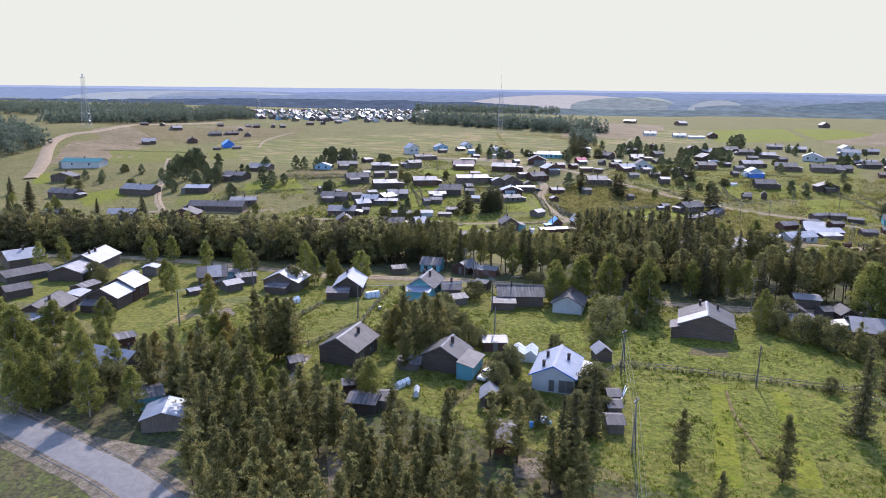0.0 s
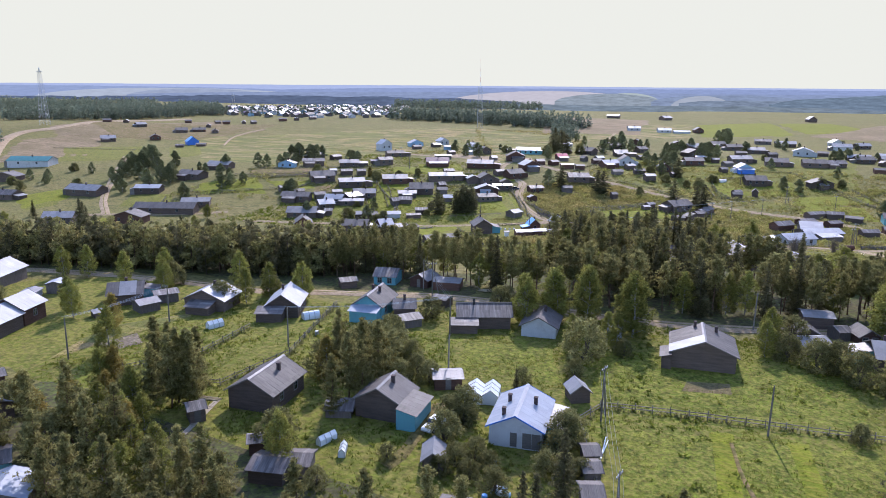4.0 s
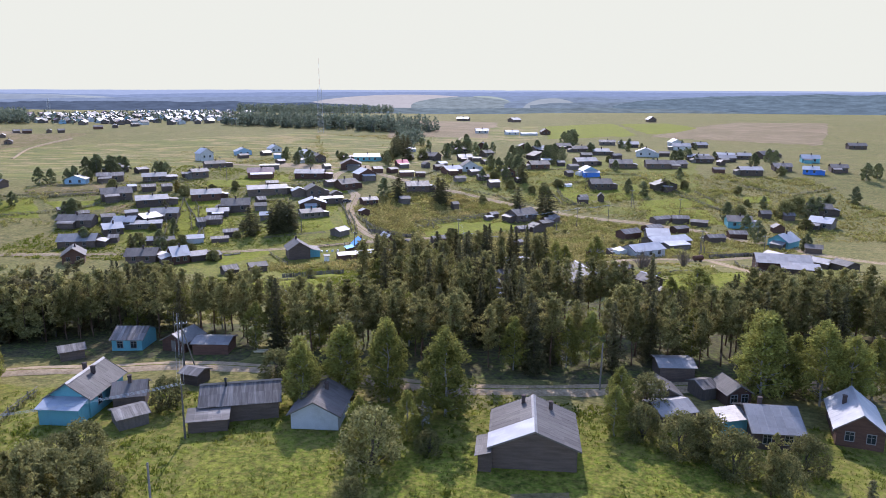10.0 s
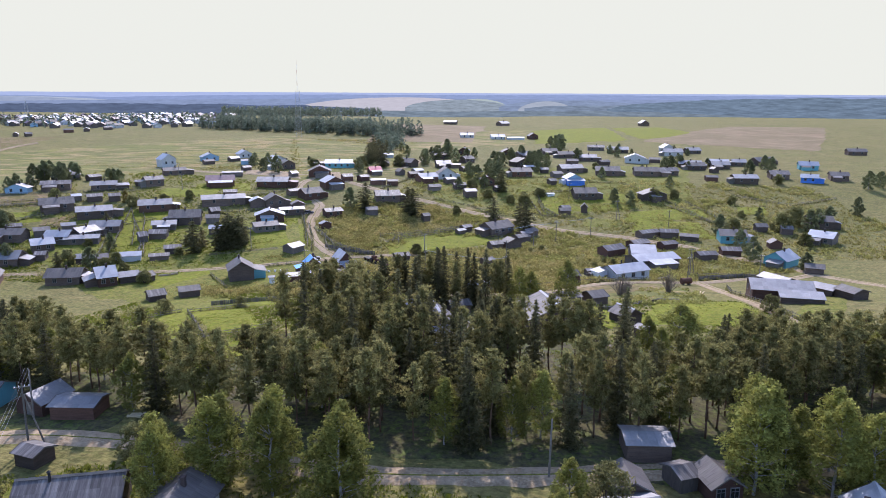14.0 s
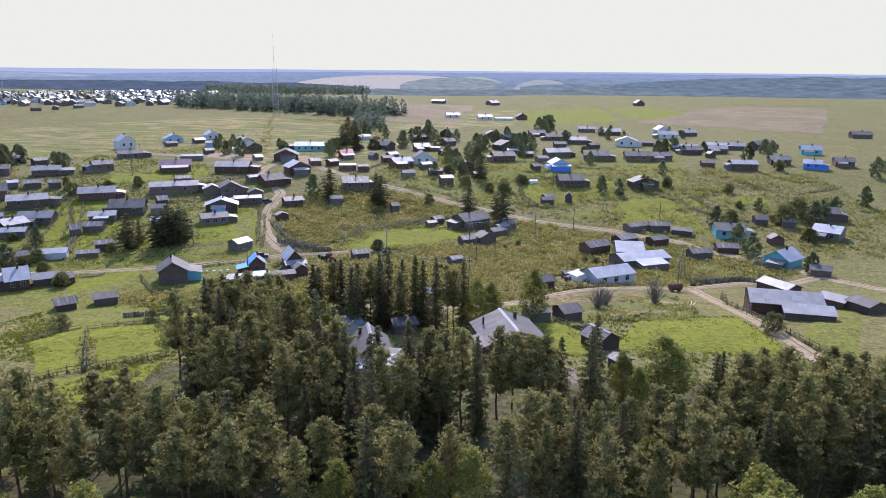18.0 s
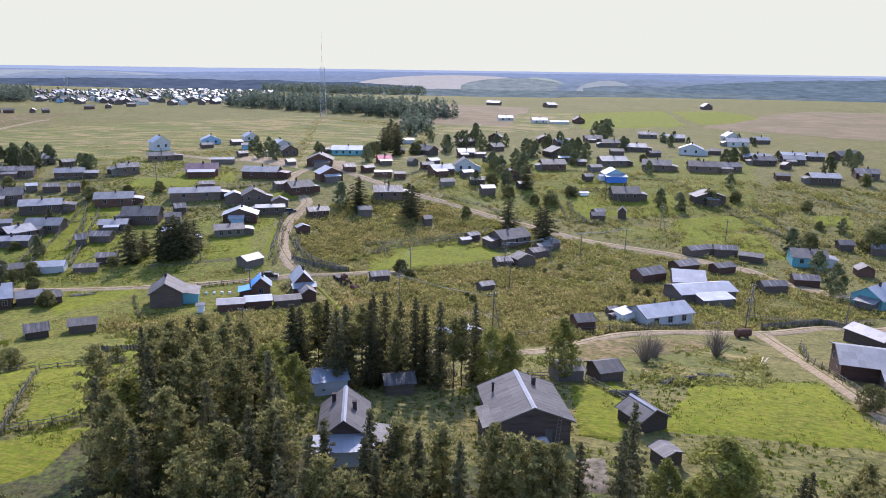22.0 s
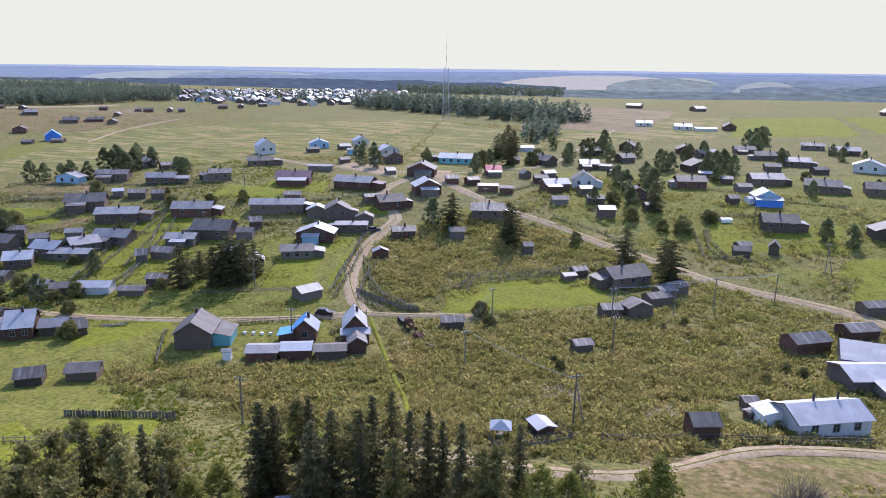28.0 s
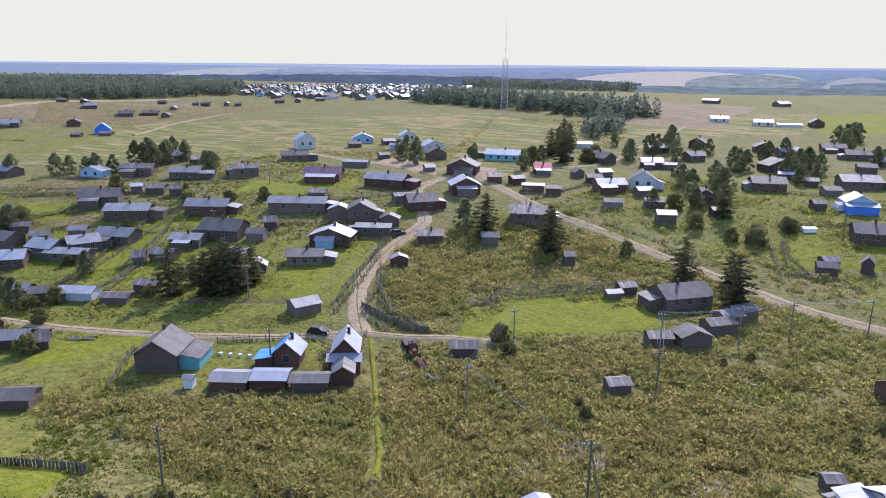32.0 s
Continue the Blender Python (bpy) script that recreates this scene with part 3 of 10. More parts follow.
def house(x, y, rot, w, d, h=2.7, rh=None, wall=LOG, roof=SLATE, label="", name="house", category="house", chim=(), pipe=(),
          wins="", cap=None, over=0.5, gover=0.45, gable=None, lean=(), door="", group="", roof2=None, trim=None, verge=True, gates=(), patch=()):
    """A gabled building: x across the gable, y along the ridge, the front gable towards -y before it is turned."""
    rh = 0.26 * w if rh is None else rh
    c, s = math.cos(radians(rot)), math.sin(radians(rot))
    zs = [height(x + c * u - s * v, y + s * u + c * v) for u in (-w / 2, w / 2) for v in (-d / 2, d / 2)]
    root = new(name)
    root.empty_display_size = 0.5
    root.matrix_basis = pose(x, y, 0.5 * (sum(zs) / 4 + max(zs)), 0, 0, rot)
    tagged(root, label, category, group)
    bm = bmesh.new()
    prism(bm, [(-w / 2, -1.4), (w / 2, -1.4), (w / 2, h), (0, h + rh), (-w / 2, h)], -d / 2, d / 2)
    bmesh.ops.recalc_face_normals(bm, faces=bm.faces[:])
    part("wall", bm, wall, root)
    if gable:
        bm = bmesh.new()
        prism(bm, [(-w / 2, h), (w / 2, h), (0, h + rh - 0.02)], -d / 2 - 0.05, -d / 2 - 0.004)
        bmesh.ops.recalc_face_normals(bm, faces=bm.faces[:])
        part("gable_boarding", bm, gable, root)
    for side, mt in ((-1, roof), (1, roof2 or roof)):
        vs, fs = roof_side(w, d, h, rh, side, over, gover, seam=0.014 if y < 265 else 0)
        r = new("roof_slope", raw("roof_slope", vs, fs, mt))
        r.parent = root
    if cap:
        bm = bmesh.new()
        k = rh / (w / 2)
        prism(bm, [(-0.3, h + rh + 0.14 - 0.3 * k), (0, h + rh + 0.16), (0.3, h + rh + 0.14 - 0.3 * k), (0, h + rh + 0.11)], -d / 2 - gover - 0.05, d / 2 + gover + 0.05)
        bmesh.ops.recalc_face_normals(bm, faces=bm.faces[:])
        part("ridge_cap", bm, cap, root)
    for sx in (-1, 1) if verge and y < 330 else ():
        e = Vector((sx * (w / 2 + over), -d / 2 - gover - 0.03, h - over * rh / (w / 2) - 0.1))
        f = Vector((0, -d / 2 - gover - 0.03, h + rh - 0.1))
        for yy in (0, d + 2 * gover + 0.06):
            bm = bmesh.new()
            a, b = e + Vector((0, yy, 0)), f + Vector((0, yy, 0))
            q = [bm.verts.new(p) for p in (a + Vector((0, -0.02, 0)), b + Vector((0, -0.02, 0)), b + Vector((0, -0.02, 0.2)), a + Vector((0, -0.02, 0.2)),
                                           a + Vector((0, 0.02, 0)), b + Vector((0, 0.02, 0)), b + Vector((0, 0.02, 0.2)), a + Vector((0, 0.02, 0.2)))]
            for fc in ((0, 1, 2, 3), (7, 6, 5, 4), (0, 4, 5, 1), (1, 5, 6, 2), (2, 6, 7, 3), (3, 7, 4, 0)):
                bm.faces.new([q[i] for i in fc])
            bmesh.ops.recalc_face_normals(bm, faces=bm.faces[:])
            part("verge_board", bm, OLDWOOD if trim is None else trim, root)
    for u, v in chim:
        share("chimney", unit("chimney", _chimney, BRICK), root, pose(u, v, h + rh * (1 - abs(u) / (w / 2))))
    for u, v in pipe:
        share("stove_pipe", unit("stove_pipe", _pipe, SOOT), root, pose(u, v, h + rh * (1 - abs(u) / (w / 2))))
    windows(root, wins, w, d, h, trim)
    for t in door.split():
        u, turn = float(t[1:] or 0), {"f": 0, "b": 180, "r": 90, "l": -90}[t[0]]
        share("door", unit("door", _door, OLDWOOD), root, pose(0, 0, 0, 0, 0, turn) @ pose(u, -(d if t[0] in "fb" else w) / 2 - 0.012, 0.1))
    for side, v0, v1, pm in patch:
        L, k = d + 2 * gover, rh / (w / 2)
        ex = w / 2 + over + 0.06
        bm = bmesh.new()
        y0, y1 = -L / 2 - 0.05 + L * v0, -L / 2 + L * v1
        prism(bm, [(side * 0.05, h + rh + 0.10), (side * ex, h + rh - ex * k + 0.10), (side * ex, h + rh - ex * k + 0.14), (side * 0.05, h + rh + 0.14)], y0, y1)
        bmesh.ops.recalc_face_normals(bm, faces=bm.faces[:])
        part("roof_patch", bm, pm, root, "bright new sheet patch")
    for side, u, gw, gh, gm in gates:
        turn = {"f": 0, "b": 180, "r": 90, "l": -90}[side]
        bm = bmesh.new()
        box(bm, -gw / 2, -0.06, 0.05, -0.02, 0.03, gh)
        box(bm, 0.02, -0.06, 0.05, gw / 2, 0.03, gh)
        part("gate", bm, gm, root, "plank double gate").matrix_basis = pose(0, 0, 0, 0, 0, turn) @ pose(u, -(d if side in "fb" else w) / 2 - 0.01, 0)
    if not lean and name == "house" and verge and 240 < y < 600 and d > 7:
        lean = [[("annex", "r", -0.18 * d, 0.45 * d, 2.6, h * 0.92, h * 0.66, wall, DARKROOF)], [("porch", "f", 0.1 * w, 0.6 * w, 2.4, h * 0.95, h * 0.72, OLDWOOD, roof)],
                [("annex", "b", 0, 0.7 * w, 3.0, h * 0.95, h * 0.7, wall, TIN)]][int(abs(x + 2 * y)) % 3]
    for a in lean:
        lean_to(root, a[0], *a[1:7], w, d, *a[7:9])
    return root


def hut(x, y, rot, w, d, h=1.9, rh=0.7, wall=LOG, roof=DARKROOF, label="small weathered log shed with a low gable roof", **kw):
    return house(x, y, rot, w, d, h, rh, wall, roof, label, name=kw.pop("name", "shed"), category=kw.pop("category", "shed"), over=0.3, gover=0.3, **kw)


# ---- makers: trees ----
def leaf_quads(rng, centres, radii, per, size, flat=1.0, droop=0.0, out=0.0):
    """Small pointed leaf sprays strewn through clumps, each with its own tilt; denser towards the rim of a clump."""
    r = np.asarray(radii, float)
    cnt = np.maximum(3, (per * r ** 2 * rng.uniform(0.7, 1.3, len(r))).astype(int))
    c, r = np.repeat(np.asarray(centres, float), cnt, 0), np.repeat(r, cnt)[:, None]
    n = len(c)
    d = rng.normal(size=(n, 3))
    d /= np.linalg.norm(d, axis=1, keepdims=True)
    p = d * (r * rng.uniform(0.25, 1.15, (n, 1)) ** 0.6) * np.array([1, 1, flat]) + c
    a = rng.normal(size=(n, 3))
    a[:, 2] = a[:, 2] * 0.6 + 0.2
    a += out * (d + np.array([0, 0, 0.5]))
    a /= np.linalg.norm(a, axis=1, keepdims=True)
    b = np.cross(a, d + rng.normal(size=(n, 3)) * 0.7)
    b /= np.linalg.norm(b, axis=1, keepdims=True) + 1e-9
    a[:, 2] -= droop
    s = size * rng.uniform(0.5, 1.3, (n, 1))
    q = np.stack([p - a * s * 0.75 - b * s * 0.5, p - a * s * 0.45 + b * s * 0.62, p + a * s], 1)
    return q.reshape(-1, 3), np.arange(n * 3).reshape(n, 3)


def trunk_bm(h, r, limbs, lean=0.0, top=0.12, n=7):
    bm = bmesh.new()
    k = 5
    pts = [Vector((lean * math.sin(i * 1.7) * 0.25, lean * math.cos(i * 2.1) * 0.25, h * i / k - (0.6 if i == 0 else 0))) for i in range(k + 1)]
    for i in range(k):
        beam(bm, pts[i], pts[i + 1] + Vector((0, 0, 0.02)), r * (1 - (1 - top) * i / k), n, r * (1 - (1 - top) * (i + 1) / k))
    for a, b, lr in limbs:
        beam(bm, a, b, lr, 3, lr * 0.35)
    return bm


def make_tree(kind, seed, near=True, low=False):
    """One tree at the origin, about its natural height; returns trunk mesh, crown mesh, height. Far trees have fewer,
    larger sprays; far birches have haze painted into their leaf colour.
    """
    rng = np.random.default_rng(seed)
    cs, rs, limbs = [], [], []
    some, fewer, big = (1.0, 1.0, 1.0) if near else (0.6, 0.75, 1.45)
    if kind == "pine":
        h = 13.0
        z0 = rng.uniform(0.04, 0.14) if low else rng.uniform(0.26, 0.46)
        bent, side, peak = rng.uniform(0.85, 1.15), rng.uniform(0, 6.283), rng.uniform(0.15, 0.32)
        for i in range(int(105 * some)):
            f = rng.uniform(0, 1)
            z = h * (z0 + (0.97 - z0) * f)
            full = min(1.0, 0.55 + f / peak * 0.45) * (1 - max(0.0, f - peak) / (1.02 - peak)) ** (0.8 if low else 0.58)
            a = rng.uniform(0, 6.283)
            reach = ((2.7 if low else 2.75) * full + 0.2) * rng.uniform(0.35, 1.2) * bent * (1 + 0.22 * math.cos(a - side))
            for q in (0.35, 0.7, 1.0):
                cs.append((reach * q * math.cos(a + 0.2 * q), reach * q * math.sin(a + 0.2 * q), z + 0.30 * reach * q * q + rng.normal() * 0.1))
                rs.append(rng.uniform(0.24, 0.56) * (1.12 if low else 1.0) * (1.12 - 0.4 * f) * (1.15 - 0.35 * q))
            limbs.append(((0, 0, z - 0.2), (reach * 0.85 * math.cos(a), reach * 0.85 * math.sin(a), z + 0.2 * reach), 0.045))
        cs += [(0, 0, h * 0.98), (0.1, 0, h * 0.94), (0.1, 0.2, h * 0.9)]
        rs += [0.24, 0.34, 0.5]
        for i in range(8):
            z = h * rng.uniform(0.10, 0.34)
            a = rng.uniform(0, 6.283)
            limbs.append(((0, 0, z), (1.3 * math.cos(a), 1.3 * math.sin(a), z + rng.uniform(-0.2, 0.3)), 0.03))
        v, f = leaf_quads(rng, cs, rs, 122 * fewer / some, 0.20 * big, 0.75, out=1.0)
        return mesh_of(trunk_bm(h * 0.95, 0.17, limbs[::3 if near else 6], 0.5, n=5), "trunk", BARK_P, True), raw("crown", v.tolist(), f.tolist(), PINE), h
    if kind == "spruce":
        h = 13.0
        slim = rng.uniform(0.8, 1.05)
        count = int(96 * some)
        for i in range(count):
            f = (i + rng.uniform(0, 1)) / count
            z = h * (0.03 + 0.95 * f)
            rad = (2.55 * slim * (1 - f) ** 0.8 + 0.08 if near else 2.3 * math.sin(math.pi * (0.14 + 0.84 * f)) ** 0.65 + 0.05) * rng.uniform(0.55, 1.18)
            a = i * 2.4 + rng.uniform(-0.5, 0.5)
            for q in (0.3, 0.65, 1.0):
                cs.append((rad * q * math.cos(a), rad * q * math.sin(a), z - rad * q * 0.28))
                rs.append((0.22 + 0.36 * (1 - f) * (1.25 - 0.45 * q)) / some ** 0.3)
        cs.append((0, 0, h * 0.985))
        rs.append(0.16)
        v, f = leaf_quads(rng, cs, rs, (112 if near else 160) * fewer, 0.205 * big, 0.5, 0.35, out=0.7)
        return mesh_of(trunk_bm(h * 0.97, 0.19, limbs), "trunk", BARK_S, True), raw("crown", v.tolist(), f.tolist(), SPRUCE), h
    if kind in ("birch", "yellow"):
        h = 10.0
        for i in range(int(135 * some)):
            f = rng.uniform(0, 1)
            z = h * ((0.12 if near else 0.05) + (0.83 if near else 0.90) * f)
            rad = (2.45 if near else 3.0) * math.sin(math.pi * min(1, 0.26 + 0.72 * f)) ** 0.8 * rng.uniform(0.1, 1.08) ** 0.6
            a = rng.uniform(0, 6.283)
            c = (rad * math.cos(a), rad * math.sin(a), z + 0.2 * rng.normal())
            cs.append(c)
            rs.append(rng.uniform(0.32, 0.72) / some ** 0.3)
            if i % 5 == 0:
                limbs.append(((0, 0, max(0.5, z - 1.0)), (c[0] * 0.9, c[1] * 0.9, z), 0.05))
        cs += [(0, 0, h * 0.97), (0.1, 0, h * 0.93)]
        rs += [0.3, 0.4]
        v, f = leaf_quads(rng, cs, rs, 165 * fewer / some, 0.185 * big, 1.0, 0.15)
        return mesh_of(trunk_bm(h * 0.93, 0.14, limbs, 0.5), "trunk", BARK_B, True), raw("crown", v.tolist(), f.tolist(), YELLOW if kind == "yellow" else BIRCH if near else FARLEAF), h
    if kind == "willow":
        h = 5.0
        for i in range(int(110 * some)):
            a, f = rng.uniform(0, 6.283), rng.uniform(0, 1)
            z = h * (0.07 + 0.84 * f)
            rad = 2.6 * (1 - abs(f - 0.35) ** 1.6 * 1.3) * rng.uniform(0.25, 1.08) ** 0.7
            c = (rad * math.cos(a), rad * math.sin(a), z)
            cs.append(c)
            rs.append(rng.uniform(0.28, 0.62) / some ** 0.3)
            if i % 8 == 0:
                limbs.append(((0, 0, 0.2), (c[0] * 0.8, c[1] * 0.8, z), 0.07))
        v, f = leaf_quads(rng, cs, rs, 170 * fewer / some, 0.165 * big, 1.0)
        return mesh_of(trunk_bm(h * 0.6, 0.16, limbs, 0.5), "trunk", BARK_S, True), raw("crown", v.tolist(), f.tolist(), WILLOW), h
    # a leafless bush: many thin twigs
    h = 4.0
    bm = bmesh.new()
    for i in range(70):
        a, t = rng.uniform(0, 6.283), rng.uniform(0.05, 0.75)
        e = Vector((math.cos(a) * t * 2.6, math.sin(a) * t * 2.6, h * rng.uniform(0.55, 1) * (1 - 0.4 * t)))
        s = Vector((e.x * 0.1, e.y * 0.1, 0))
        mid = s.lerp(e, 0.5) + Vector(rng.normal(size=3)) * 0.15
        beam(bm, s, mid, 0.035, 3, 0.025)
        for j in range(3):
            beam(bm, mid, e + Vector(rng.normal(size=3)) * 0.45, 0.02, 3, 0.006)
    v, f = leaf_quads(rng, [(0.6, 0.3, 1.6), (-0.7, -0.4, 1.4)], [0.9, 0.8], 8, 0.12)
    return mesh_of(bm, "trunk", TWIG), raw("crown", v.tolist(), f.tolist(), WILLOW), h


TREES = {}
WORDS = {"pine": ("pine_tree", "tall pine with a bare reddish trunk and ragged dark crown"),
         "spruce": ("spruce_tree", "dark narrow spruce with drooping needle boughs"),
         "birch": ("birch_tree", "light green birch with a pale trunk"),
         "yellow": ("birch_tree", "birch whose leaves are turning yellow"),
         "willow": ("willow_bush", "broad grey-green willow bush"),
         "bare": ("bare_bush", "nearly leafless brown bush with fine twigs")}


def tree(kind, x, y, h, turn=None, wide=1.0, group=""):
    """A tree of a given height; the seed of its shape and turn follow from its place."""
    wide *= 1.1 if kind == "spruce" and y > 265 else 1.0
    k = int(abs(x * 7.3 + y * 3.1)) % (5 if kind in ("pine", "spruce", "birch") else 3)
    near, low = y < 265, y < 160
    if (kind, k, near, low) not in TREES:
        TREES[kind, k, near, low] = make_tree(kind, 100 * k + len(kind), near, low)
    tr, cr, hh = TREES[kind, k, near, low]
    name, words = WORDS[kind]
    root = new(name)
    root.empty_display_size = 0.3
    s = h / hh
    a = (x * 53 + y * 97) % 360 if turn is None else turn
    root.matrix_basis = pose(x, y, height(x, y) - 0.1, 0, 0, a) @ Matrix.Diagonal((s * wide, s * wide, s, 1))
    tagged(root, words, "bush" if kind in ("willow", "bare") else "tree", group)
    share("trunk", tr, root)
    share("crown", cr, root)
    return root


# ---- makers: fences, poles ----
def _post(bm):
    bmesh.ops.create_cone(bm, cap_ends=True, segments=6, radius1=0.08, radius2=0.07, depth=1.7, matrix=Matrix.Translation((0, 0, 0.45)))


def _board(bm):
    box(bm, -0.19, -0.02, 0.02, 0.19, 0.02, 1.0)


HEDGE = []


def fence(pts, label="grey wooden rail fence with round posts", step=2.8, rails=(0.45, 0.95), boards=False, high=1.0):
    root = new("fence")
    root.empty_display_size = 0.3
    root.matrix_basis = pose(pts[0][0], pts[0][1], height(*pts[0]))
    tagged(root, label, "fence")
    inv = root.matrix_basis.inverted()
    HEDGE.append(pts)
    pm = unit("post", _post, OLDWOOD)
    for (ax, ay), (bx, by) in zip(pts, pts[1:]):
        n = max(1, round(math.dist((ax, ay), (bx, by)) / step))
        at = [Vector((ax + (bx - ax) * i / n, ay + (by - ay) * i / n, 0)) for i in range(n + 1)]
        for p in at:
            p.z = height(p.x, p.y)
        for i, p in enumerate(at[:-1]):
            lean = 5 * noise.noise((p.x, p.y, 0.5))
            share("post", pm, root, inv @ pose(p.x, p.y, p.z, lean, lean * 0.7, i * 40) @ Matrix.Diagonal((1, 1, high * (1 + 0.15 * noise.noise((p.y, p.x, 2.5))), 1)))
        if boards:
            for p, q in zip(at, at[1:]):
                k = max(3, int((q - p).length / 0.45))
                turn = math.degrees(math.atan2(q.y - p.y, q.x - p.x))
                for j in range(k):
                    e = p.lerp(q, (j + 0.5) / k)
                    hh = high * (1.05 + 0.16 * noise.noise((e.x * 3, e.y * 3, 4)))
                    share("board", unit("board", _board, OLDWOOD), root, inv @ pose(e.x, e.y, e.z, 0, 3 * noise.noise((e.x, e.y, 9)), turn) @ Matrix.Diagonal((1, 1, hh, 1)))
        else:
            for r in rails:
                vs, fs = [], []
                for i, p in enumerate(at):
                    e = inv @ p
                    o = r * high + 0.07 * noise.noise((p.x * 2, p.y * 2, r))
                    side = Vector((-(by - ay), bx - ax, 0)).normalized() * 0.045
                    for sx, sz in ((-1, -1), (1, -1), (1, 1), (-1, 1)):
                        vs.append((e.x + side.x * sx, e.y + side.y * sx, e.z + o + 0.045 * sz))
                    if i:
                        fs += [(4 * i - 4 + g, 4 * i - 4 + (g + 1) % 4, 4 * i + (g + 1) % 4, 4 * i + g) for g in range(4)]
                rl = new("rail", raw("rail", vs, fs, OLDWOOD))
                rl.parent = root
    return root


def pole(x, y, rot=0, h=8.5, brace=False, group="village power line", arm=True):
    arm = arm and (y > 180 or brace)
    root = new("utility_pole")
    root.matrix_basis = pose(x, y, height(x, y), 0.8, 0.5, rot)
    tagged(root, "grey wooden power pole with " + ("a slanting brace" if brace else "a short crossarm" if arm else "a bare weathered top"), "utility pole", group)
    bm = bmesh.new()
    beam(bm, (0, 0, -0.8), (0, 0, h), 0.15, 8, 0.10)
    part("post", bm, OLDWOOD, root)
    if arm:
        bm = bmesh.new()
        box(bm, -0.9, -0.06, h - 0.55, 0.9, 0.06, h - 0.42)
        part("crossarm", bm, OLDWOOD, root)
        for u in (-0.8, -0.3, 0.3, 0.8):
            def _ins(bm2):
                bmesh.ops.create_cone(bm2, cap_ends=True, segments=8, radius1=0.06, radius2=0.04, depth=0.2)
            share("insulator", unit("insulator", _ins, WHITE), root, pose(u, 0, h - 0.32))
    if brace:
        bm = bmesh.new()
        beam(bm, (1.9, 0.2, -0.6), (0.1, 0, h * 0.82), 0.12, 7, 0.1)
        part("brace", bm, OLDWOOD, root)
    return root


# ---- roads, tracks, fields ----
ribbon("road", [(-190, 68), (-140, 62.5), (-103.5, 60.7), (-85, 59), (-67.7, 56.2), (-30, 44), (20, 18), (80, -20), (170, -90)], 7.2, ASPHALT, "grey two-lane asphalt road with worn shoulders", ragged=0.05)
for side in (-3.0, 3.0):
    ribbon("road_line", [(-190, 68), (-140, 62.5), (-103.5, 60.7), (-85, 59), (-67.7, 56.2), (-30, 44), (20, 18), (80, -20), (170, -90)], 0.10, FADED, "thin worn white edge line on the asphalt", lift=0.235, shift=side)
ribbon("road_shoulder", [(-190, 68), (-140, 62.5), (-103.5, 60.7), (-85, 59), (-67.7, 56.2), (-30, 44), (20, 18), (80, -20), (170, -90)], 10.5, SOIL, "gravelly road shoulder", lift=0.17)
track([(-280, 105), (-205, 129), (-170, 141.5), (-142, 147), (-121.5, 149.5), (-104.5, 151.6), (-96.5, 156.7), (-83.9, 160.9), (-73.2, 164.9), (-58, 166.4), (-41.2, 166), (-24.2, 166.2), (-5.4, 170.8), (5.1, 174.4), (22.8, 179.6), (60, 186), (110, 196), (200, 214), (300, 230)], 4.2)
track([(-200, 254), (-142, 273.1), (-133.4, 276.3), (-120, 282.2), (-105.5, 290.3), (-95, 297.5), (-86.4, 306.8)], 3.2)
track([(-86.4, 306.8), (-78.6, 310.7), (-71.8, 315.8), (-62, 320)], 2.6)
track([(-86.4, 306.8), (-96.1, 316.3), (-103.7, 326.2), (-113, 345.3), (-118.5, 364), (-120.2, 372), (-126.2, 378.2), (-133.9, 384), (-141.1, 396.4), (-144.1, 411.6), (-142.1, 428.1)], 4.0)
track([(-142.1, 428.1), (-118.6, 412.7), (-97.7, 400.8), (-76.8, 394.6), (-59.7, 387.7), (-45, 381.7), (-31.9, 375.4), (-20.5, 370.2), (5.6, 364.5), (17.1, 358.7), (26.3, 355.5), (33, 347), (46.1, 339.9), (54.3, 334.9), (60, 323.5), (80, 300)], 4.4)
track([(-45, 256), (-30, 258), (-16.3, 263.6), (-9.9, 271.1), (-3.2, 280.7), (10.1, 289.9), (24.2, 297.4), (37.1, 308.5), (49.3, 312), (60, 323.5)], 3.4)
track([(24.2, 297.4), (27.5, 283.8), (30.4, 268.6), (34.9, 249.6), (37.4, 240), (42, 225)], 3.2)
track([(-142.1, 428.1), (-160, 428), (-190, 424), (-215, 428), (-240, 432)], 4.0)
track([(-142.1, 428.1), (-125, 450), (-112, 480), (-118, 540), (-130, 640)], 3.0)
ribbon("footpath", [(-83.6, 306), (-70.6, 292.1), (-59.5, 279.8), (-53.5, 273.2), (-49.5, 267.3)], 0.9, LUSH, "bright trodden grass path through the meadow", lift=0.21)
ribbon("road", [(-400, 270), (-437.8, 304.9), (-513.6, 366.5), (-543.4, 403.8), (-546.7, 439.5), (-567.1, 500.7), (-560, 600)], 9.0, DIRT, "pale sandy road on the western rise", lift=0.5)
drape("yard", [(-195, 100), (20, 82), (60, 172), (-150, 146)], LAWN, "green yard grass around the first row of houses", "ground", lift=0.03, step=5, wobble=0.03)
drape("yard", [(-62, 166), (58, 174), (70, 232), (-70, 214)], FLOORW, "brown and green forest floor under pines", "ground", lift=0.035, step=5, wobble=0.04)
drape("yard", [(-110, 40), (10, 20), (22, 82), (-110, 110)], FLOORW, "brown and green forest floor beside the road", "ground", lift=0.025, step=5, wobble=0.04)
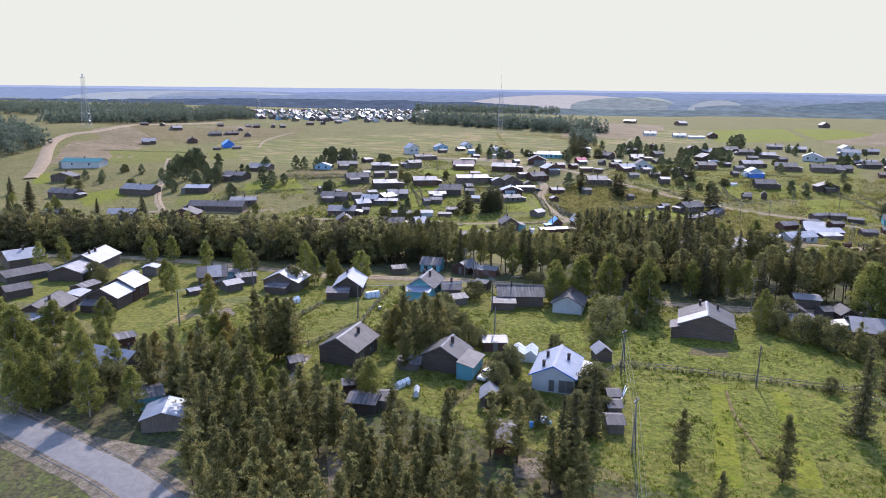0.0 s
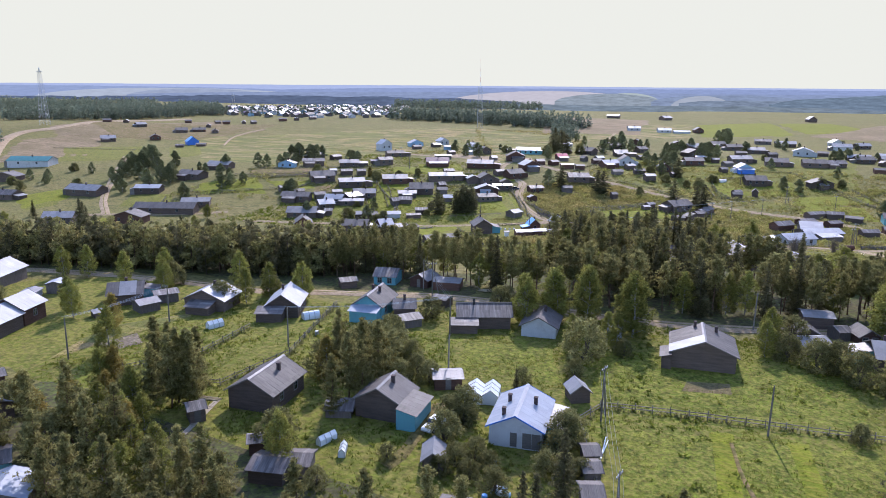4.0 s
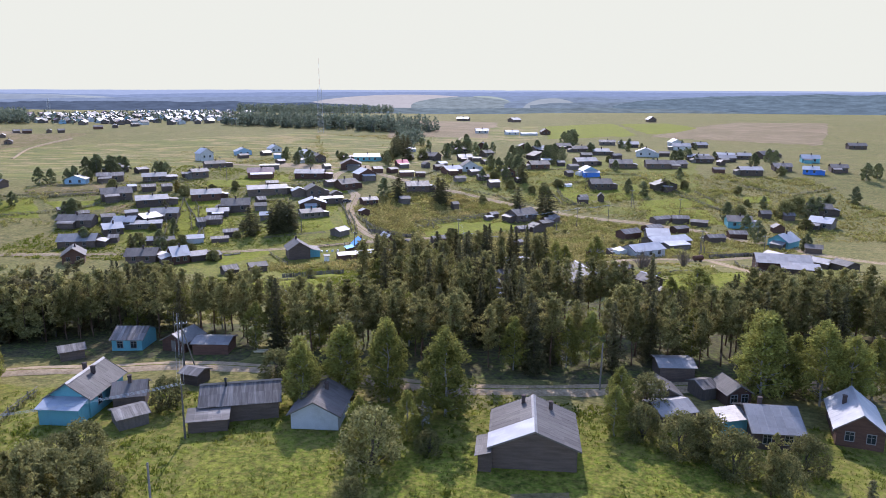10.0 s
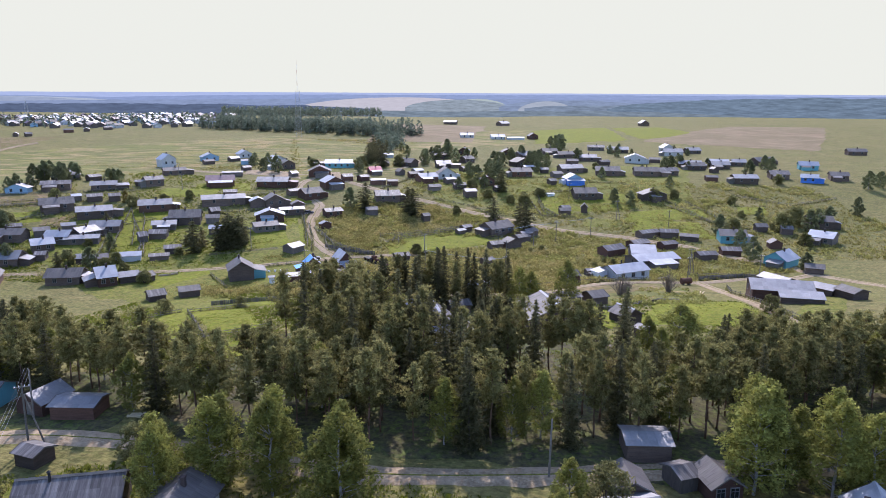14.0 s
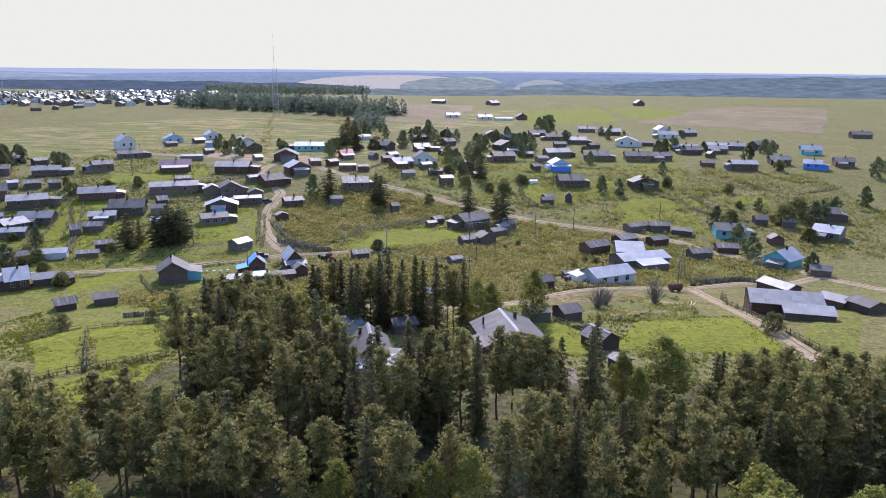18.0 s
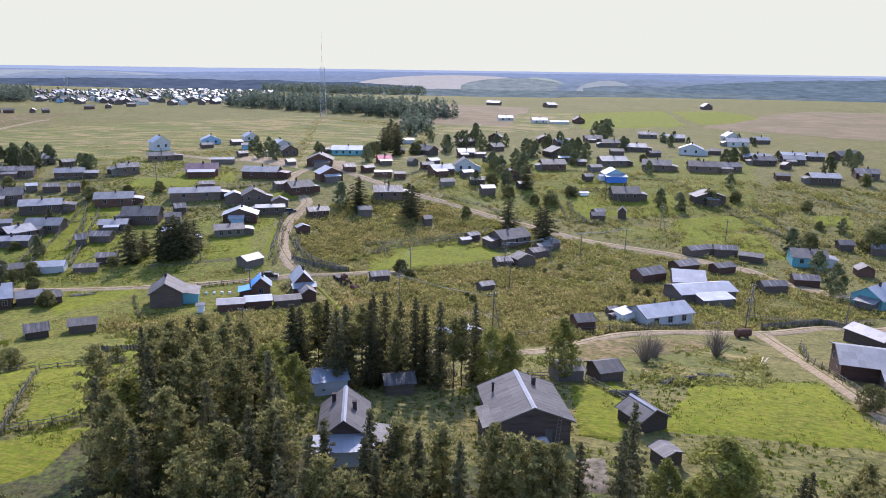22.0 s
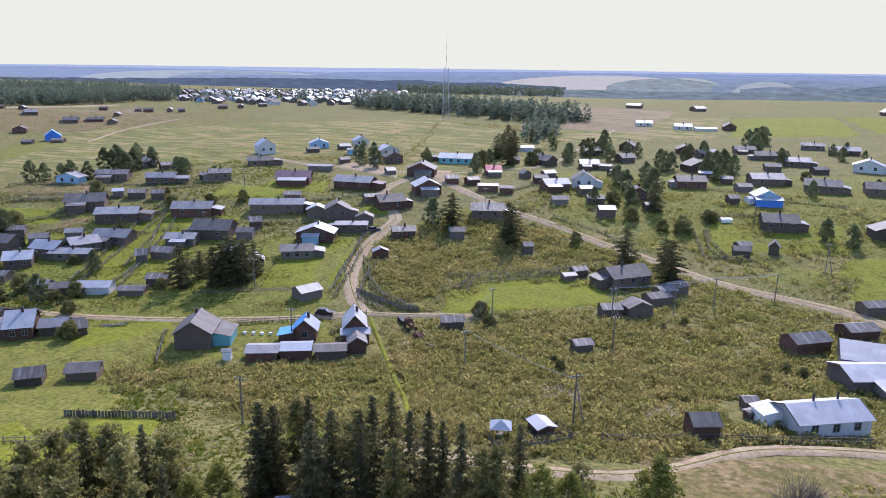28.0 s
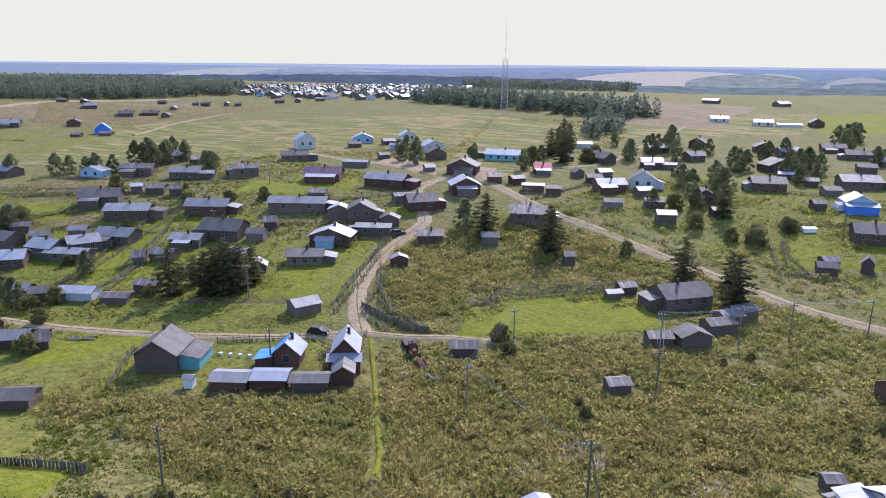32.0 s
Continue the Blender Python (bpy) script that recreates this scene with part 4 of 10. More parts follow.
drape("yard", [(-112, 158), (-62, 167), (-64, 192), (-122, 184)], FLOORW, "trodden brown earth between the street and the wood", "ground", lift=0.045, step=4, wobble=0.04)
drape("yard", [(-270, 110), (-110, 160), (-98, 196), (-270, 136)], FLOORW, "brown needle litter under the western pines", "ground", lift=0.04, step=5, wobble=0.02)
ribbon("footpath", [(-46.6, 115.6), (-45.5, 107.8), (-44.9, 99.5), (-45.4, 96.8)], 2.2, WORN, "worn grass drive between two yards", lift=0.19, ragged=0.3)
drape("field", [(-434.6, 303.4), (-394.5, 347.8), (-500.1, 447.3), (-515.4, 379.5)], TAN, "brown reaped field on the western rise", "field", lift=0.062, step=9.0, wobble=0.05)
drape("field", [(-402.1, 314.9), (-350.5, 349.1), (-421.0, 419.2), (-457.6, 368.1)], LAWN, "green strips of mown grass on the western rise", "field", lift=0.064, step=9.0, wobble=0.05)
drape("field", [(-384.1, 257.5), (-369.3, 262.4), (-402.7, 288.8), (-416.1, 281.6)], LUSH, "bright green plot beside a dark roof", "field", lift=0.066, step=9.0, wobble=0.05)
drape("field", [(-247.0, 283.3), (-229.8, 299.6), (-244.4, 319.2), (-261.9, 296.2)], LUSH, "bright green meadow below far sheds", "field", lift=0.068, step=2.5, wobble=0.05)
drape("field", [(-258.1, 246.0), (-239.6, 256.2), (-257.8, 273.4), (-276.5, 267.4)], LAWN, "green yard by the western houses", "field", lift=0.070, step=2.5, wobble=0.05)
drape("field", [(-297.7, 223.3), (-288.5, 240.9), (-311.1, 256.7), (-324.5, 246.8)], LAWN, "green yard by the western houses", "field", lift=0.072, step=9.0, wobble=0.05)
drape("field", [(-246.1, 216.0), (-236.7, 221.3), (-248.9, 233.9), (-258.4, 230.0)], LUSH, "bright green verge near a dark house", "field", lift=0.074, step=1.2, wobble=0.05)
drape("field", [(-202.6, 305.8), (-180.3, 320.8), (-189.1, 332.9), (-210.6, 318.7)], WORN, "dry plot between fences", "field", lift=0.076, step=2.5, wobble=0.05)
drape("field", [(-128.3, 245.5), (-79.3, 280.7), (-120.9, 351.7), (-211.6, 301.1)], LAWN, "green grass between the houses of the village", "field", lift=0.078, step=2.5, wobble=0.05)
drape("field", [(-74.5, 380.4), (34.8, 415.7), (45.0, 540.4), (-107.8, 467.8)], LAWN, "green grass between the eastern houses", "field", lift=0.080, step=9.0, wobble=0.05)
drape("plot", [(-124.7, 316.9), (-112.3, 327.3), (-120.0, 354.1), (-133.9, 345.5)], LUSH, "bright green plot behind a long roof", "field", lift=0.082, step=2.5, wobble=0.05)
drape("plot", [(-124.5, 262.7), (-105.6, 271.0), (-120.4, 285.9), (-132.9, 274.0)], LUSH, "bright green yard beside sheds", "field", lift=0.084, step=1.2, wobble=0.05)
drape("plot", [(-198.8, 294.1), (-189.8, 303.9), (-197.2, 311.6), (-208.7, 302.8)], LUSH, "bright green plot between long houses", "field", lift=0.086, step=1.2, wobble=0.05)
drape("plot", [(-29.3, 394.5), (8.6, 409.0), (6.1, 438.0), (-32.7, 418.8)], LUSH, "bright green plot around a dark house", "field", lift=0.088, step=2.5, wobble=0.05)
drape("plot", [(7.5, 391.0), (28.1, 398.4), (30.8, 419.7), (8.7, 407.0)], LUSH, "bright green plot beside the village", "field", lift=0.090, step=1.2, wobble=0.05)
drape("plot", [(-156.8, 289.8), (-147.3, 291.4), (-176.5, 331.8), (-189.1, 332.9)], LUSH, "long bright green garden strip between fences", "field", lift=0.092, step=2.5, wobble=0.05)
drape("plot", [(-132.2, 320.0), (-110.6, 318.9), (-124.4, 337.6), (-143.7, 337.2)], LUSH, "bright green yard beside a white-roofed house", "field", lift=0.094, step=2.5, wobble=0.05)
drape("plot", [(-181.1, 375.5), (-155.1, 380.6), (-165.3, 398.9), (-189.9, 389.5)], LUSH, "green garden behind a maroon roof", "field", lift=0.096, step=2.5, wobble=0.05)
drape("plot", [(-217.4, 303.9), (-206.5, 314.6), (-215.7, 323.9), (-237.0, 313.9)], LUSH, "green garden plot of a log house", "field", lift=0.098, step=1.2, wobble=0.05)
drape("plot", [(-127.0, 292.5), (-103.8, 306.6), (-108.3, 312.0), (-130.9, 298.3)], CROP, "dark dug bed with faint rows", "field", lift=0.100, step=2.5, wobble=0.05)
drape("plot", [(-46.3, 422.7), (-23.5, 434.4), (-22.6, 452.6), (-48.2, 438.6)], LUSH, "bright green strip below a spruce", "field", lift=0.102, step=2.5, wobble=0.05)
drape("plot", [(9.1, 382.5), (23.3, 386.8), (23.6, 395.3), (9.7, 390.5)], CROP, "brown potato bed with faint rows", "field", lift=0.104, step=1.2, wobble=0.05)
drape("plot", [(-50.6, 127.7), (-31.2, 129.8), (-37.5, 145.1), (-53.6, 141.7)], LEAFY, "bright green mown garden plot", "field", lift=0.106, step=1.2, wobble=0.05)
drape("plot", [(-28.2, 125.7), (14.5, 132.9), (10.8, 153.9), (-32.3, 150.0)], LEAFY, "bright green mown yard", "field", lift=0.108, step=2.5, wobble=0.05)
drape("plot", [(-15.4, 134.3), (-5.9, 136.8), (-7.0, 142.8), (-14.8, 140.4)], CROP, "potato plot with dark rows", "field", lift=0.110, step=1.2, wobble=0.05)
drape("field", [(-16.1, 93.0), (12.2, 106.5), (14.2, 128.9), (-22.5, 120.8)], LEAFY, "green hayfield with faint mowing rows", "field", lift=0.112, step=2.5, wobble=0.05)
for i, (x0, x1) in enumerate(((-10.2, -5.4), (-0.5, 3.8))):
    drape("field", [(x0 + 5.0, 94.0 + 0.5 * x0), (x1 + 5.0, 94.0 + 0.5 * x1), (x1, 126.4 + 0.16 * x1), (x0, 126.4 + 0.16 * x0)], LUSH, "smooth mown strip of bright grass", "field", lift=0.152 + 0.004 * i, step=1.6, wobble=0.05)
drape("plot", [(-83.6, 106.5), (-78.2, 121.4), (-87.4, 150.6), (-93.1, 129.1)], LAWN, "yellow-green mown garden strip", "field", lift=0.114, step=2.5, wobble=0.05)
drape("plot", [(-113.3, 99.0), (-110.0, 118.4), (-107.5, 134.3), (-119.1, 117.5)], HAY, "dry brownish garden strip", "field", lift=0.116, step=1.2, wobble=0.05)
drape("field", [(-79.0, 202.6), (-72.2, 206.0), (-93.1, 230.3), (-96.9, 220.1)], LUSH, "bright green mown field inside a rail fence", "field", lift=0.118, step=2.5, wobble=0.05)
drape("field", [(-72.4, 207.2), (-64.2, 215.0), (-79.9, 236.9), (-92.9, 231.2)], LUSH, "bright green mown field inside a rail fence", "field", lift=0.120, step=2.5, wobble=0.05)
drape("field", [(-66.2, 189.9), (-59.0, 199.9), (-62.7, 213.0), (-77.2, 200.8)], LUSH, "green slope with worn trodden patches", "field", lift=0.122, step=1.2, wobble=0.05)
drape("plot", [(-3.8, 232.9), (3.2, 240.9), (-1.5, 252.7), (-6.3, 246.8)], LUSH, "bright green yard beside a log house", "field", lift=0.124, step=1.2, wobble=0.05)
drape("field", [(5.0, 233.5), (36.2, 237.2), (29.6, 263.6), (10.5, 256.4)], LUSH, "short green grass field", "field", lift=0.126, step=2.5, wobble=0.05)
drape("plot", [(-71.8, 316.4), (-38.5, 343.5), (-51.4, 359.9), (-79.7, 330.4)], LUSH, "bright green fenced garden", "field", lift=0.128, step=2.5, wobble=0.05)
drape("plot", [(-149.6, 287.5), (-146.0, 298.1), (-169.9, 331.0), (-179.8, 329.8)], LUSH, "long bright green garden strip", "field", lift=0.130, step=2.5, wobble=0.05)
drape("plot", [(-120.5, 313.2), (-101.3, 309.8), (-117.1, 338.3), (-144.7, 336.4)], LAWN, "green yard behind a blue house", "field", lift=0.132, step=2.5, wobble=0.05)
drape("plot", [(-28.6, 390.7), (-15.0, 395.9), (-20.4, 427.0), (-35.3, 415.0)], LUSH, "bright green fenced lawn", "field", lift=0.134, step=2.5, wobble=0.05)
drape("field", [(-62.3, 642.0), (10.7, 699.0), (-14.4, 851.7), (-80.4, 771.7)], LUSH, "bright green far meadow", "field", lift=0.136, step=9.0, wobble=0.05)
drape("field", [(14.8, 713.9), (83.3, 743.0), (41.9, 872.1), (-9.1, 844.3)], LUSH, "bright green far meadow", "field", lift=0.138, step=9.0, wobble=0.05)
drape("field", [(12.6, 690.9), (139.6, 642.9), (210.4, 922.1), (111.1, 910.3)], TAN, "brown reaped far field", "field", lift=0.140, step=9.0, wobble=0.05)
drape("field", [(-4.0, 252.0), (22.4, 256.5), (19.2, 284.2), (-16.6, 265.3)], HAY, "dry brownish field beside the track", "field", lift=0.142, step=2.5, wobble=0.05)
drape("field", [(-296.1, 336.2), (-181.7, 483.5), (-254.7, 648.8), (-457.7, 474.2)], HAY, "wide dry hay meadow on the rise", "field", lift=0.144, step=9.0, wobble=0.05)
drape("field", [(-151.1, 552.4), (-64.1, 641.2), (-82.3, 785.1), (-182.5, 686.1)], HAY, "dry meadow beyond the village", "field", lift=0.146, step=9.0, wobble=0.05)
drape("plot", [(-116.3, 255.5), (-102.5, 265.2), (-116.9, 278.5), (-132.1, 268.3)], LUSH, "green yard beside the garden sheds", "field", lift=0.148, step=1.2, wobble=0.05)
drape("plot", [(-96.0, 277.7), (-80.9, 290.6), (-87.7, 298.6), (-105.1, 287.1)], LAWN, "green yard of a boarded house", "field", lift=0.150, step=1.2, wobble=0.05)
drape("field", [(-300.1, 224.9), (-301.1, 258.7), (-325.4, 272.6), (-334.0, 247.9)], LUSH, "green meadow strip in the first village row", "field", lift=0.152, step=9.0, wobble=0.05)
drape("field", [(-248.0, 278.6), (-231.1, 300.4), (-242.6, 315.5), (-262.7, 295.6)], LUSH, "green meadow strip among the far houses", "field", lift=0.154, step=2.5, wobble=0.05)
drape("field", [(-162.6, 306.0), (-151.1, 314.0), (-165.6, 350.9), (-178.6, 339.4)], LUSH, "green plot among the far houses", "field", lift=0.156, step=2.5, wobble=0.05)
drape("field", [(50.9, 413.7), (64.0, 415.3), (64.6, 429.5), (51.5, 425.3)], LUSH, "green plot by the village pond", "field", lift=0.158, step=1.2, wobble=0.05)
drape("field", [(-256.0, 282.2), (-219.0, 295.4), (-244.9, 317.5), (-257.6, 302.2)], LUSH, "bright green meadow below the far houses", "field", lift=0.160, step=2.5, wobble=0.05)
drape("field", [(-153.7, 297.6), (-145.2, 302.2), (-162.3, 350.1), (-181.8, 335.7)], LUSH, "bright green fenced plot between houses", "field", lift=0.162, step=2.5, wobble=0.05)
drape("field", [(-340.9, 352.7), (-344.4, 393.0), (-394.6, 443.8), (-412.3, 422.0)], LAWN, "green meadow strip beyond the houses", "field", lift=0.164, step=9.0, wobble=0.05)
drape("field", [(-432.6, 345.9), (-365.8, 362.7), (-425.4, 418.3), (-463.3, 369.0)], LAWN, "green meadow strips on the western rise", "field", lift=0.166, step=9.0, wobble=0.05)
drape("plot", [(-265.0, 247.1), (-247.5, 255.0), (-260.2, 275.0), (-279.1, 268.4)], LAWN, "green yard behind a long log house", "field", lift=0.168, step=2.5, wobble=0.05)
drape("field", [(-507.2, 402.3), (-447.3, 521.7), (-514.7, 607.0), (-568.0, 448.7)], TAN, "brown reaped field on the western rise", "field", lift=0.170, step=9.0, wobble=0.05)
drape("field", [(-256.1, 320.5), (-220.2, 327.4), (-233.0, 351.4), (-260.3, 343.1)], WORN, "brown worn plot beside a track", "field", lift=0.172, step=2.5, wobble=0.05)
drape("field", [(-186.5, 609.5), (-102.0, 632.0), (-133.0, 837.2), (-256.4, 864.2)], TAN, "brown reaped field on the opposite slope", "field", lift=0.174, step=9.0, wobble=0.05)
drape("plot", [(-32.2, 399.3), (-19.5, 398.0), (-19.5, 424.5), (-34.9, 421.7)], LUSH, "bright green plot beside a dark barn", "field", lift=0.176, step=2.5, wobble=0.05)
drape("field", [(-74.3, 331.4), (-53.2, 356.3), (-57.3, 365.8), (-78.0, 347.0)], LUSH, "bright green grass strip along a fence", "field", lift=0.178, step=2.5, wobble=0.05)
drape("field", [(3.2, 387.2), (39.4, 405.1), (38.4, 419.3), (5.7, 407.1)], LUSH, "bright green strip on the slope", "field", lift=0.180, step=2.5, wobble=0.05)
drape("field", [(-71.2, 393.6), (-46.9, 384.0), (-48.3, 417.1), (-71.4, 418.1)], HAY, "dry yellowish plot of the village slope", "field", lift=0.182, step=2.5, wobble=0.05)
drape("plot", [(-159.9, 302.7), (-145.9, 304.5), (-169.7, 348.1), (-179.5, 333.5)], LUSH, "bright green yard between long sheds", "field", lift=0.184, step=2.5, wobble=0.05)
drape("plot", [(-105.3, 316.3), (-97.7, 315.8), (-112.1, 347.7), (-117.1, 342.8)], LUSH, "bright green yard beside the bend of the track", "field", lift=0.186, step=2.5, wobble=0.05)
drape("plot", [(-7.9, 247.8), (0.5, 245.4), (3.6, 229.5), (-3.6, 228.6)], LUSH, "bright green yard beside the broad log house", "field", lift=0.188, step=1.2, wobble=0.05)
drape("field", [(-18.7, 272.0), (15.9, 286.2), (13.0, 274.0), (-8.0, 256.5)], WORN, "worn tan grass where tracks meet", "field", lift=0.190, step=2.5, wobble=0.05)
drape("field", [(-126.7, 251.3), (-115.9, 281.5), (-83.8, 240.6), (-97.8, 228.8)], LAWN, "green yard slope below log houses", "field", lift=0.192, step=2.5, wobble=0.05)
drape("plot", [(-31.2, 85.5), (-26.4, 88.7), (-23.6, 83.2), (-28.7, 80.0)], SOIL, "bare sandy patch between pines", "field", lift=0.194, step=1.2, wobble=0.05)
drape("plot", [(-55.2, 75.4), (-52.1, 77.6), (-45.4, 68.9), (-48.6, 66.7)], SOIL, "sandy ground with debris under pines", "field", lift=0.196, step=1.2, wobble=0.05)
drape("field", [(-147.8, 408.5), (-105.6, 448.2), (-151.8, 592.0), (-254.8, 630.8)], HAY, "dry hay meadow below the mast", "field", lift=0.198, step=9.0, wobble=0.05)
drape("plot", [(-88.6, 63.5), (-71.4, 67.2), (-72.0, 58.9), (-82.2, 61.2)], SOIL, "bare sandy ground beside the road", "field", lift=0.200, step=1.2, wobble=0.05)
drape("plot", [(-107.3, 108.0), (-104.3, 114.2), (-110.5, 118.5), (-112.6, 109.2)], SOIL, "bare trodden earth in the yards", "field", lift=0.202, step=1.2, wobble=0.05)
drape("plot", [(-83.1, 232.9), (-83.7, 217.0), (-98.4, 226.4), (-96.6, 237.4)], LUSH, "green grass between houses", "field", lift=0.204, step=1.2, wobble=0.05)
drape("plot", [(-165.4, 301.0), (-156.4, 303.6), (-178.8, 340.9), (-191.2, 339.9)], LUSH, "long bright green garden strip", "field", lift=0.206, step=2.5, wobble=0.05)
drape("plot", [(-180.3, 291.7), (-173.9, 307.2), (-187.0, 330.5), (-201.3, 319.6)], LAWN, "green yard before long houses", "field", lift=0.208, step=2.5, wobble=0.05)
drape("plot", [(-114.5, 302.5), (-103.7, 312.2), (-116.4, 334.0), (-130.8, 328.5)], LUSH, "bright green yard beside the bend", "field", lift=0.210, step=2.5, wobble=0.05)
drape("plot", [(7.0, 373.4), (39.0, 369.5), (34.3, 396.6), (7.9, 395.4)], LUSH, "green grass strip on the slope", "field", lift=0.212, step=2.5, wobble=0.05)
drape("plot", [(-13.7, 376.9), (3.6, 378.7), (4.7, 394.4), (-10.9, 391.8)], LAWN, "green grass below a fenced garden", "field", lift=0.214, step=2.5, wobble=0.05)
drape("plot", [(-161.0, 314.1), (-137.0, 323.2), (-147.5, 338.8), (-167.7, 332.9)], LAWN, "green yard behind dark spruces", "field", lift=0.216, step=2.5, wobble=0.05)
drape("plot", [(-109.4, 384.2), (-88.3, 385.7), (-88.4, 396.9), (-109.8, 394.4)], LAWN, "green grass beside the track", "field", lift=0.218, step=2.5, wobble=0.05)
drape("plot", [(-56.8, 429.2), (-30.9, 426.5), (-29.1, 443.3), (-57.7, 442.7)], LAWN, "green grass between eastern houses", "field", lift=0.220, step=2.5, wobble=0.05)
drape("plot", [(-188.2, 357.9), (-165.3, 367.4), (-171.5, 382.2), (-197.7, 374.3)], LUSH, "green yards among long houses", "field", lift=0.222, step=2.5, wobble=0.05)
drape("plot", [(-214.9, 316.9), (-202.1, 320.3), (-211.6, 331.8), (-226.9, 328.6)], LAWN, "green yard of a long house", "field", lift=0.224, step=2.5, wobble=0.05)
drape("plot", [(-3.7, 223.7), (0.4, 225.1), (2.0, 216.6), (-2.0, 215.4)], SOIL, "bare dug bed beside a log house", "field", lift=0.226, step=1.0, wobble=0.04)
drape("plot", [(-163.4, 291.9), (-156.2, 295.4), (-176.3, 330.4), (-186.3, 325.7)], LUSH, "bright mown strip between two rail fences", "field", lift=0.230, step=1.8, wobble=0.04)
drape("plot", [(-175.7, 280.5), (-163.3, 290.0), (-180.6, 315.5), (-188.4, 292.5)], LEAFY, "green potato field with faint rows", "field", lift=0.232, step=1.8, wobble=0.04)
drape("plot", [(-182.9, 423.6), (-147.4, 415.5), (-163.6, 437.6), (-191.1, 439.0)], DIRT, "pale worn earth of the village square", "field", lift=0.234, step=1.8, wobble=0.04)
drape("plot", [(-141.1, 419.5), (-129.3, 422.9), (-137.6, 443.9), (-150.9, 438.6)], DIRT, "pale worn earth beside the square", "field", lift=0.236, step=1.8, wobble=0.04)
drape("plot", [(-80.9, 237.2), (-73.4, 240.7), (-80.1, 249.7), (-93.2, 242.9)], LUSH, "bright green plot behind a board fence", "field", lift=0.238, step=1.8, wobble=0.04)
drape("plot", [(-136.0, 365.1), (-123.6, 375.5), (-129.1, 380.6), (-135.8, 377.1)], LUSH, "bright green grass inside the bend", "field", lift=0.240, step=1.8, wobble=0.04)
fence([(-30.0, 265.7), (-25.5, 271.9), (-28.9, 275.3), (-32.8, 270.3), (-30.0, 265.7)], "low grey board pen with pale top rails", boards=True, high=0.9)
drape("field", [(-475.8, 432.5), (-419.5, 464.1), (-442.2, 604.2), (-594.1, 492.8)], WORN, "brown worn pasture below far sheds", "field", lift=0.244, step=9.0, wobble=0.05)
drape("field", [(36.6, 246.5), (43.6, 236.7), (60.9, 291.2), (56.7, 305.0)], LAWN, "green grass behind the big hall", "field", lift=0.246, step=2.5, wobble=0.05)
fence([(-161.5, 287.4), (-169.2, 300.5), (-178.5, 314.3), (-189.1, 332.9)], "low dark rail fence overgrown with weeds", step=5.0)
fence([(-147.4, 291.2), (-158.6, 307.5), (-163.9, 314.8)], "low dark rail fence overgrown with weeds", step=5.0)
fence([(-144.5, 331.9), (-152.4, 347.7)], "low dark rail fence overgrown with weeds", step=5.0)
fence([(-99.5, 312.3), (-104.8, 324.9), (-116.9, 348.1), (-121.7, 356.5)], "low dark rail fence overgrown with weeds", step=5.0)
fence([(-107.9, 338.1), (-100.9, 328.3), (-87.1, 316.9), (-77.4, 315.4)], "low dark rail fence overgrown with weeds", step=5.0)
fence([(-73.4, 332.2), (-76.3, 340.9), (-62.7, 354.3), (-58.8, 361.8)], "low dark rail fence overgrown with weeds", step=5.0)
fence([(-34.7, 423.9), (-29.6, 401.9), (-22.1, 389.8)], "low dark rail fence overgrown with weeds", step=5.0)
fence([(-37.3, 425.4), (-20.2, 432.2)], "low dark rail fence overgrown with weeds", step=5.0)
fence([(-239.5, 320.4), (-226.2, 329.7), (-216.1, 335.2)], "low dark rail fence overgrown with weeds", step=5.0)
fence([(-251.4, 276.0), (-228.3, 297.6)], "low dark rail fence overgrown with weeds", step=5.0)
fence([(-256.1, 267.4), (-243.2, 248.5), (-239.6, 237.9)], "low dark rail fence overgrown with weeds", step=5.0)
fence([(-255.1, 279.6), (-224.3, 302.1), (-207.0, 322.6)], "low dark rail fence overgrown with weeds", step=5.0)
fence([(-263.7, 308.9), (-224.5, 338.4), (-201.0, 366.2)], "low dark rail fence overgrown with weeds", step=5.0)
fence([(-193.7, 353.6), (-173.4, 329.0), (-152.3, 296.1)], "low dark rail fence overgrown with weeds", step=5.0)
fence([(-82.5, 339.2), (-56.8, 362.8)], "low dark rail fence overgrown with weeds", step=5.0)
fence([(-22.8, 452.9), (3.2, 454.7), (26.2, 420.5), (40.5, 392.9)], "low dark rail fence overgrown with weeds", step=5.0)
fence([(-458.2, 365.1), (-399.9, 394.3)], "low dark rail fence overgrown with weeds", step=5.0)
fence([(-202.2, 308.0), (-176.2, 321.7), (-170.5, 331.4)], "low dark rail fence overgrown with weeds", step=5.0)
fence([(-159.0, 301.4), (-173.2, 322.7), (-184.4, 336.2)], "low dark rail fence overgrown with weeds", step=5.0)
fence([(-254.4, 336.0), (-225.7, 351.9), (-199.0, 374.3)], "low dark rail fence overgrown with weeds", step=5.0)
fence([(53.0, 443.5), (75.3, 432.8), (98.1, 450.4)], "low dark rail fence overgrown with weeds", step=5.0)
fence([(21.4, 420.8), (38.1, 396.6), (52.2, 389.5)], "low dark rail fence overgrown with weeds", step=5.0)
fence([(-77.9, 400.2), (-58.6, 394.1), (-43.9, 379.9)], "low dark rail fence overgrown with weeds", step=5.0)
ribbon("footpath", [(-6.2, 121.5), (-4.0, 112.1), (0.5, 101.0)], 0.7, WORN, "narrow footpath trodden through a field", lift=0.27)
track([(-257.6, 235.5), (-284.3, 257.4), (-314.4, 288.2), (-346.2, 322.4), (-379.6, 355.5)], 3.4)
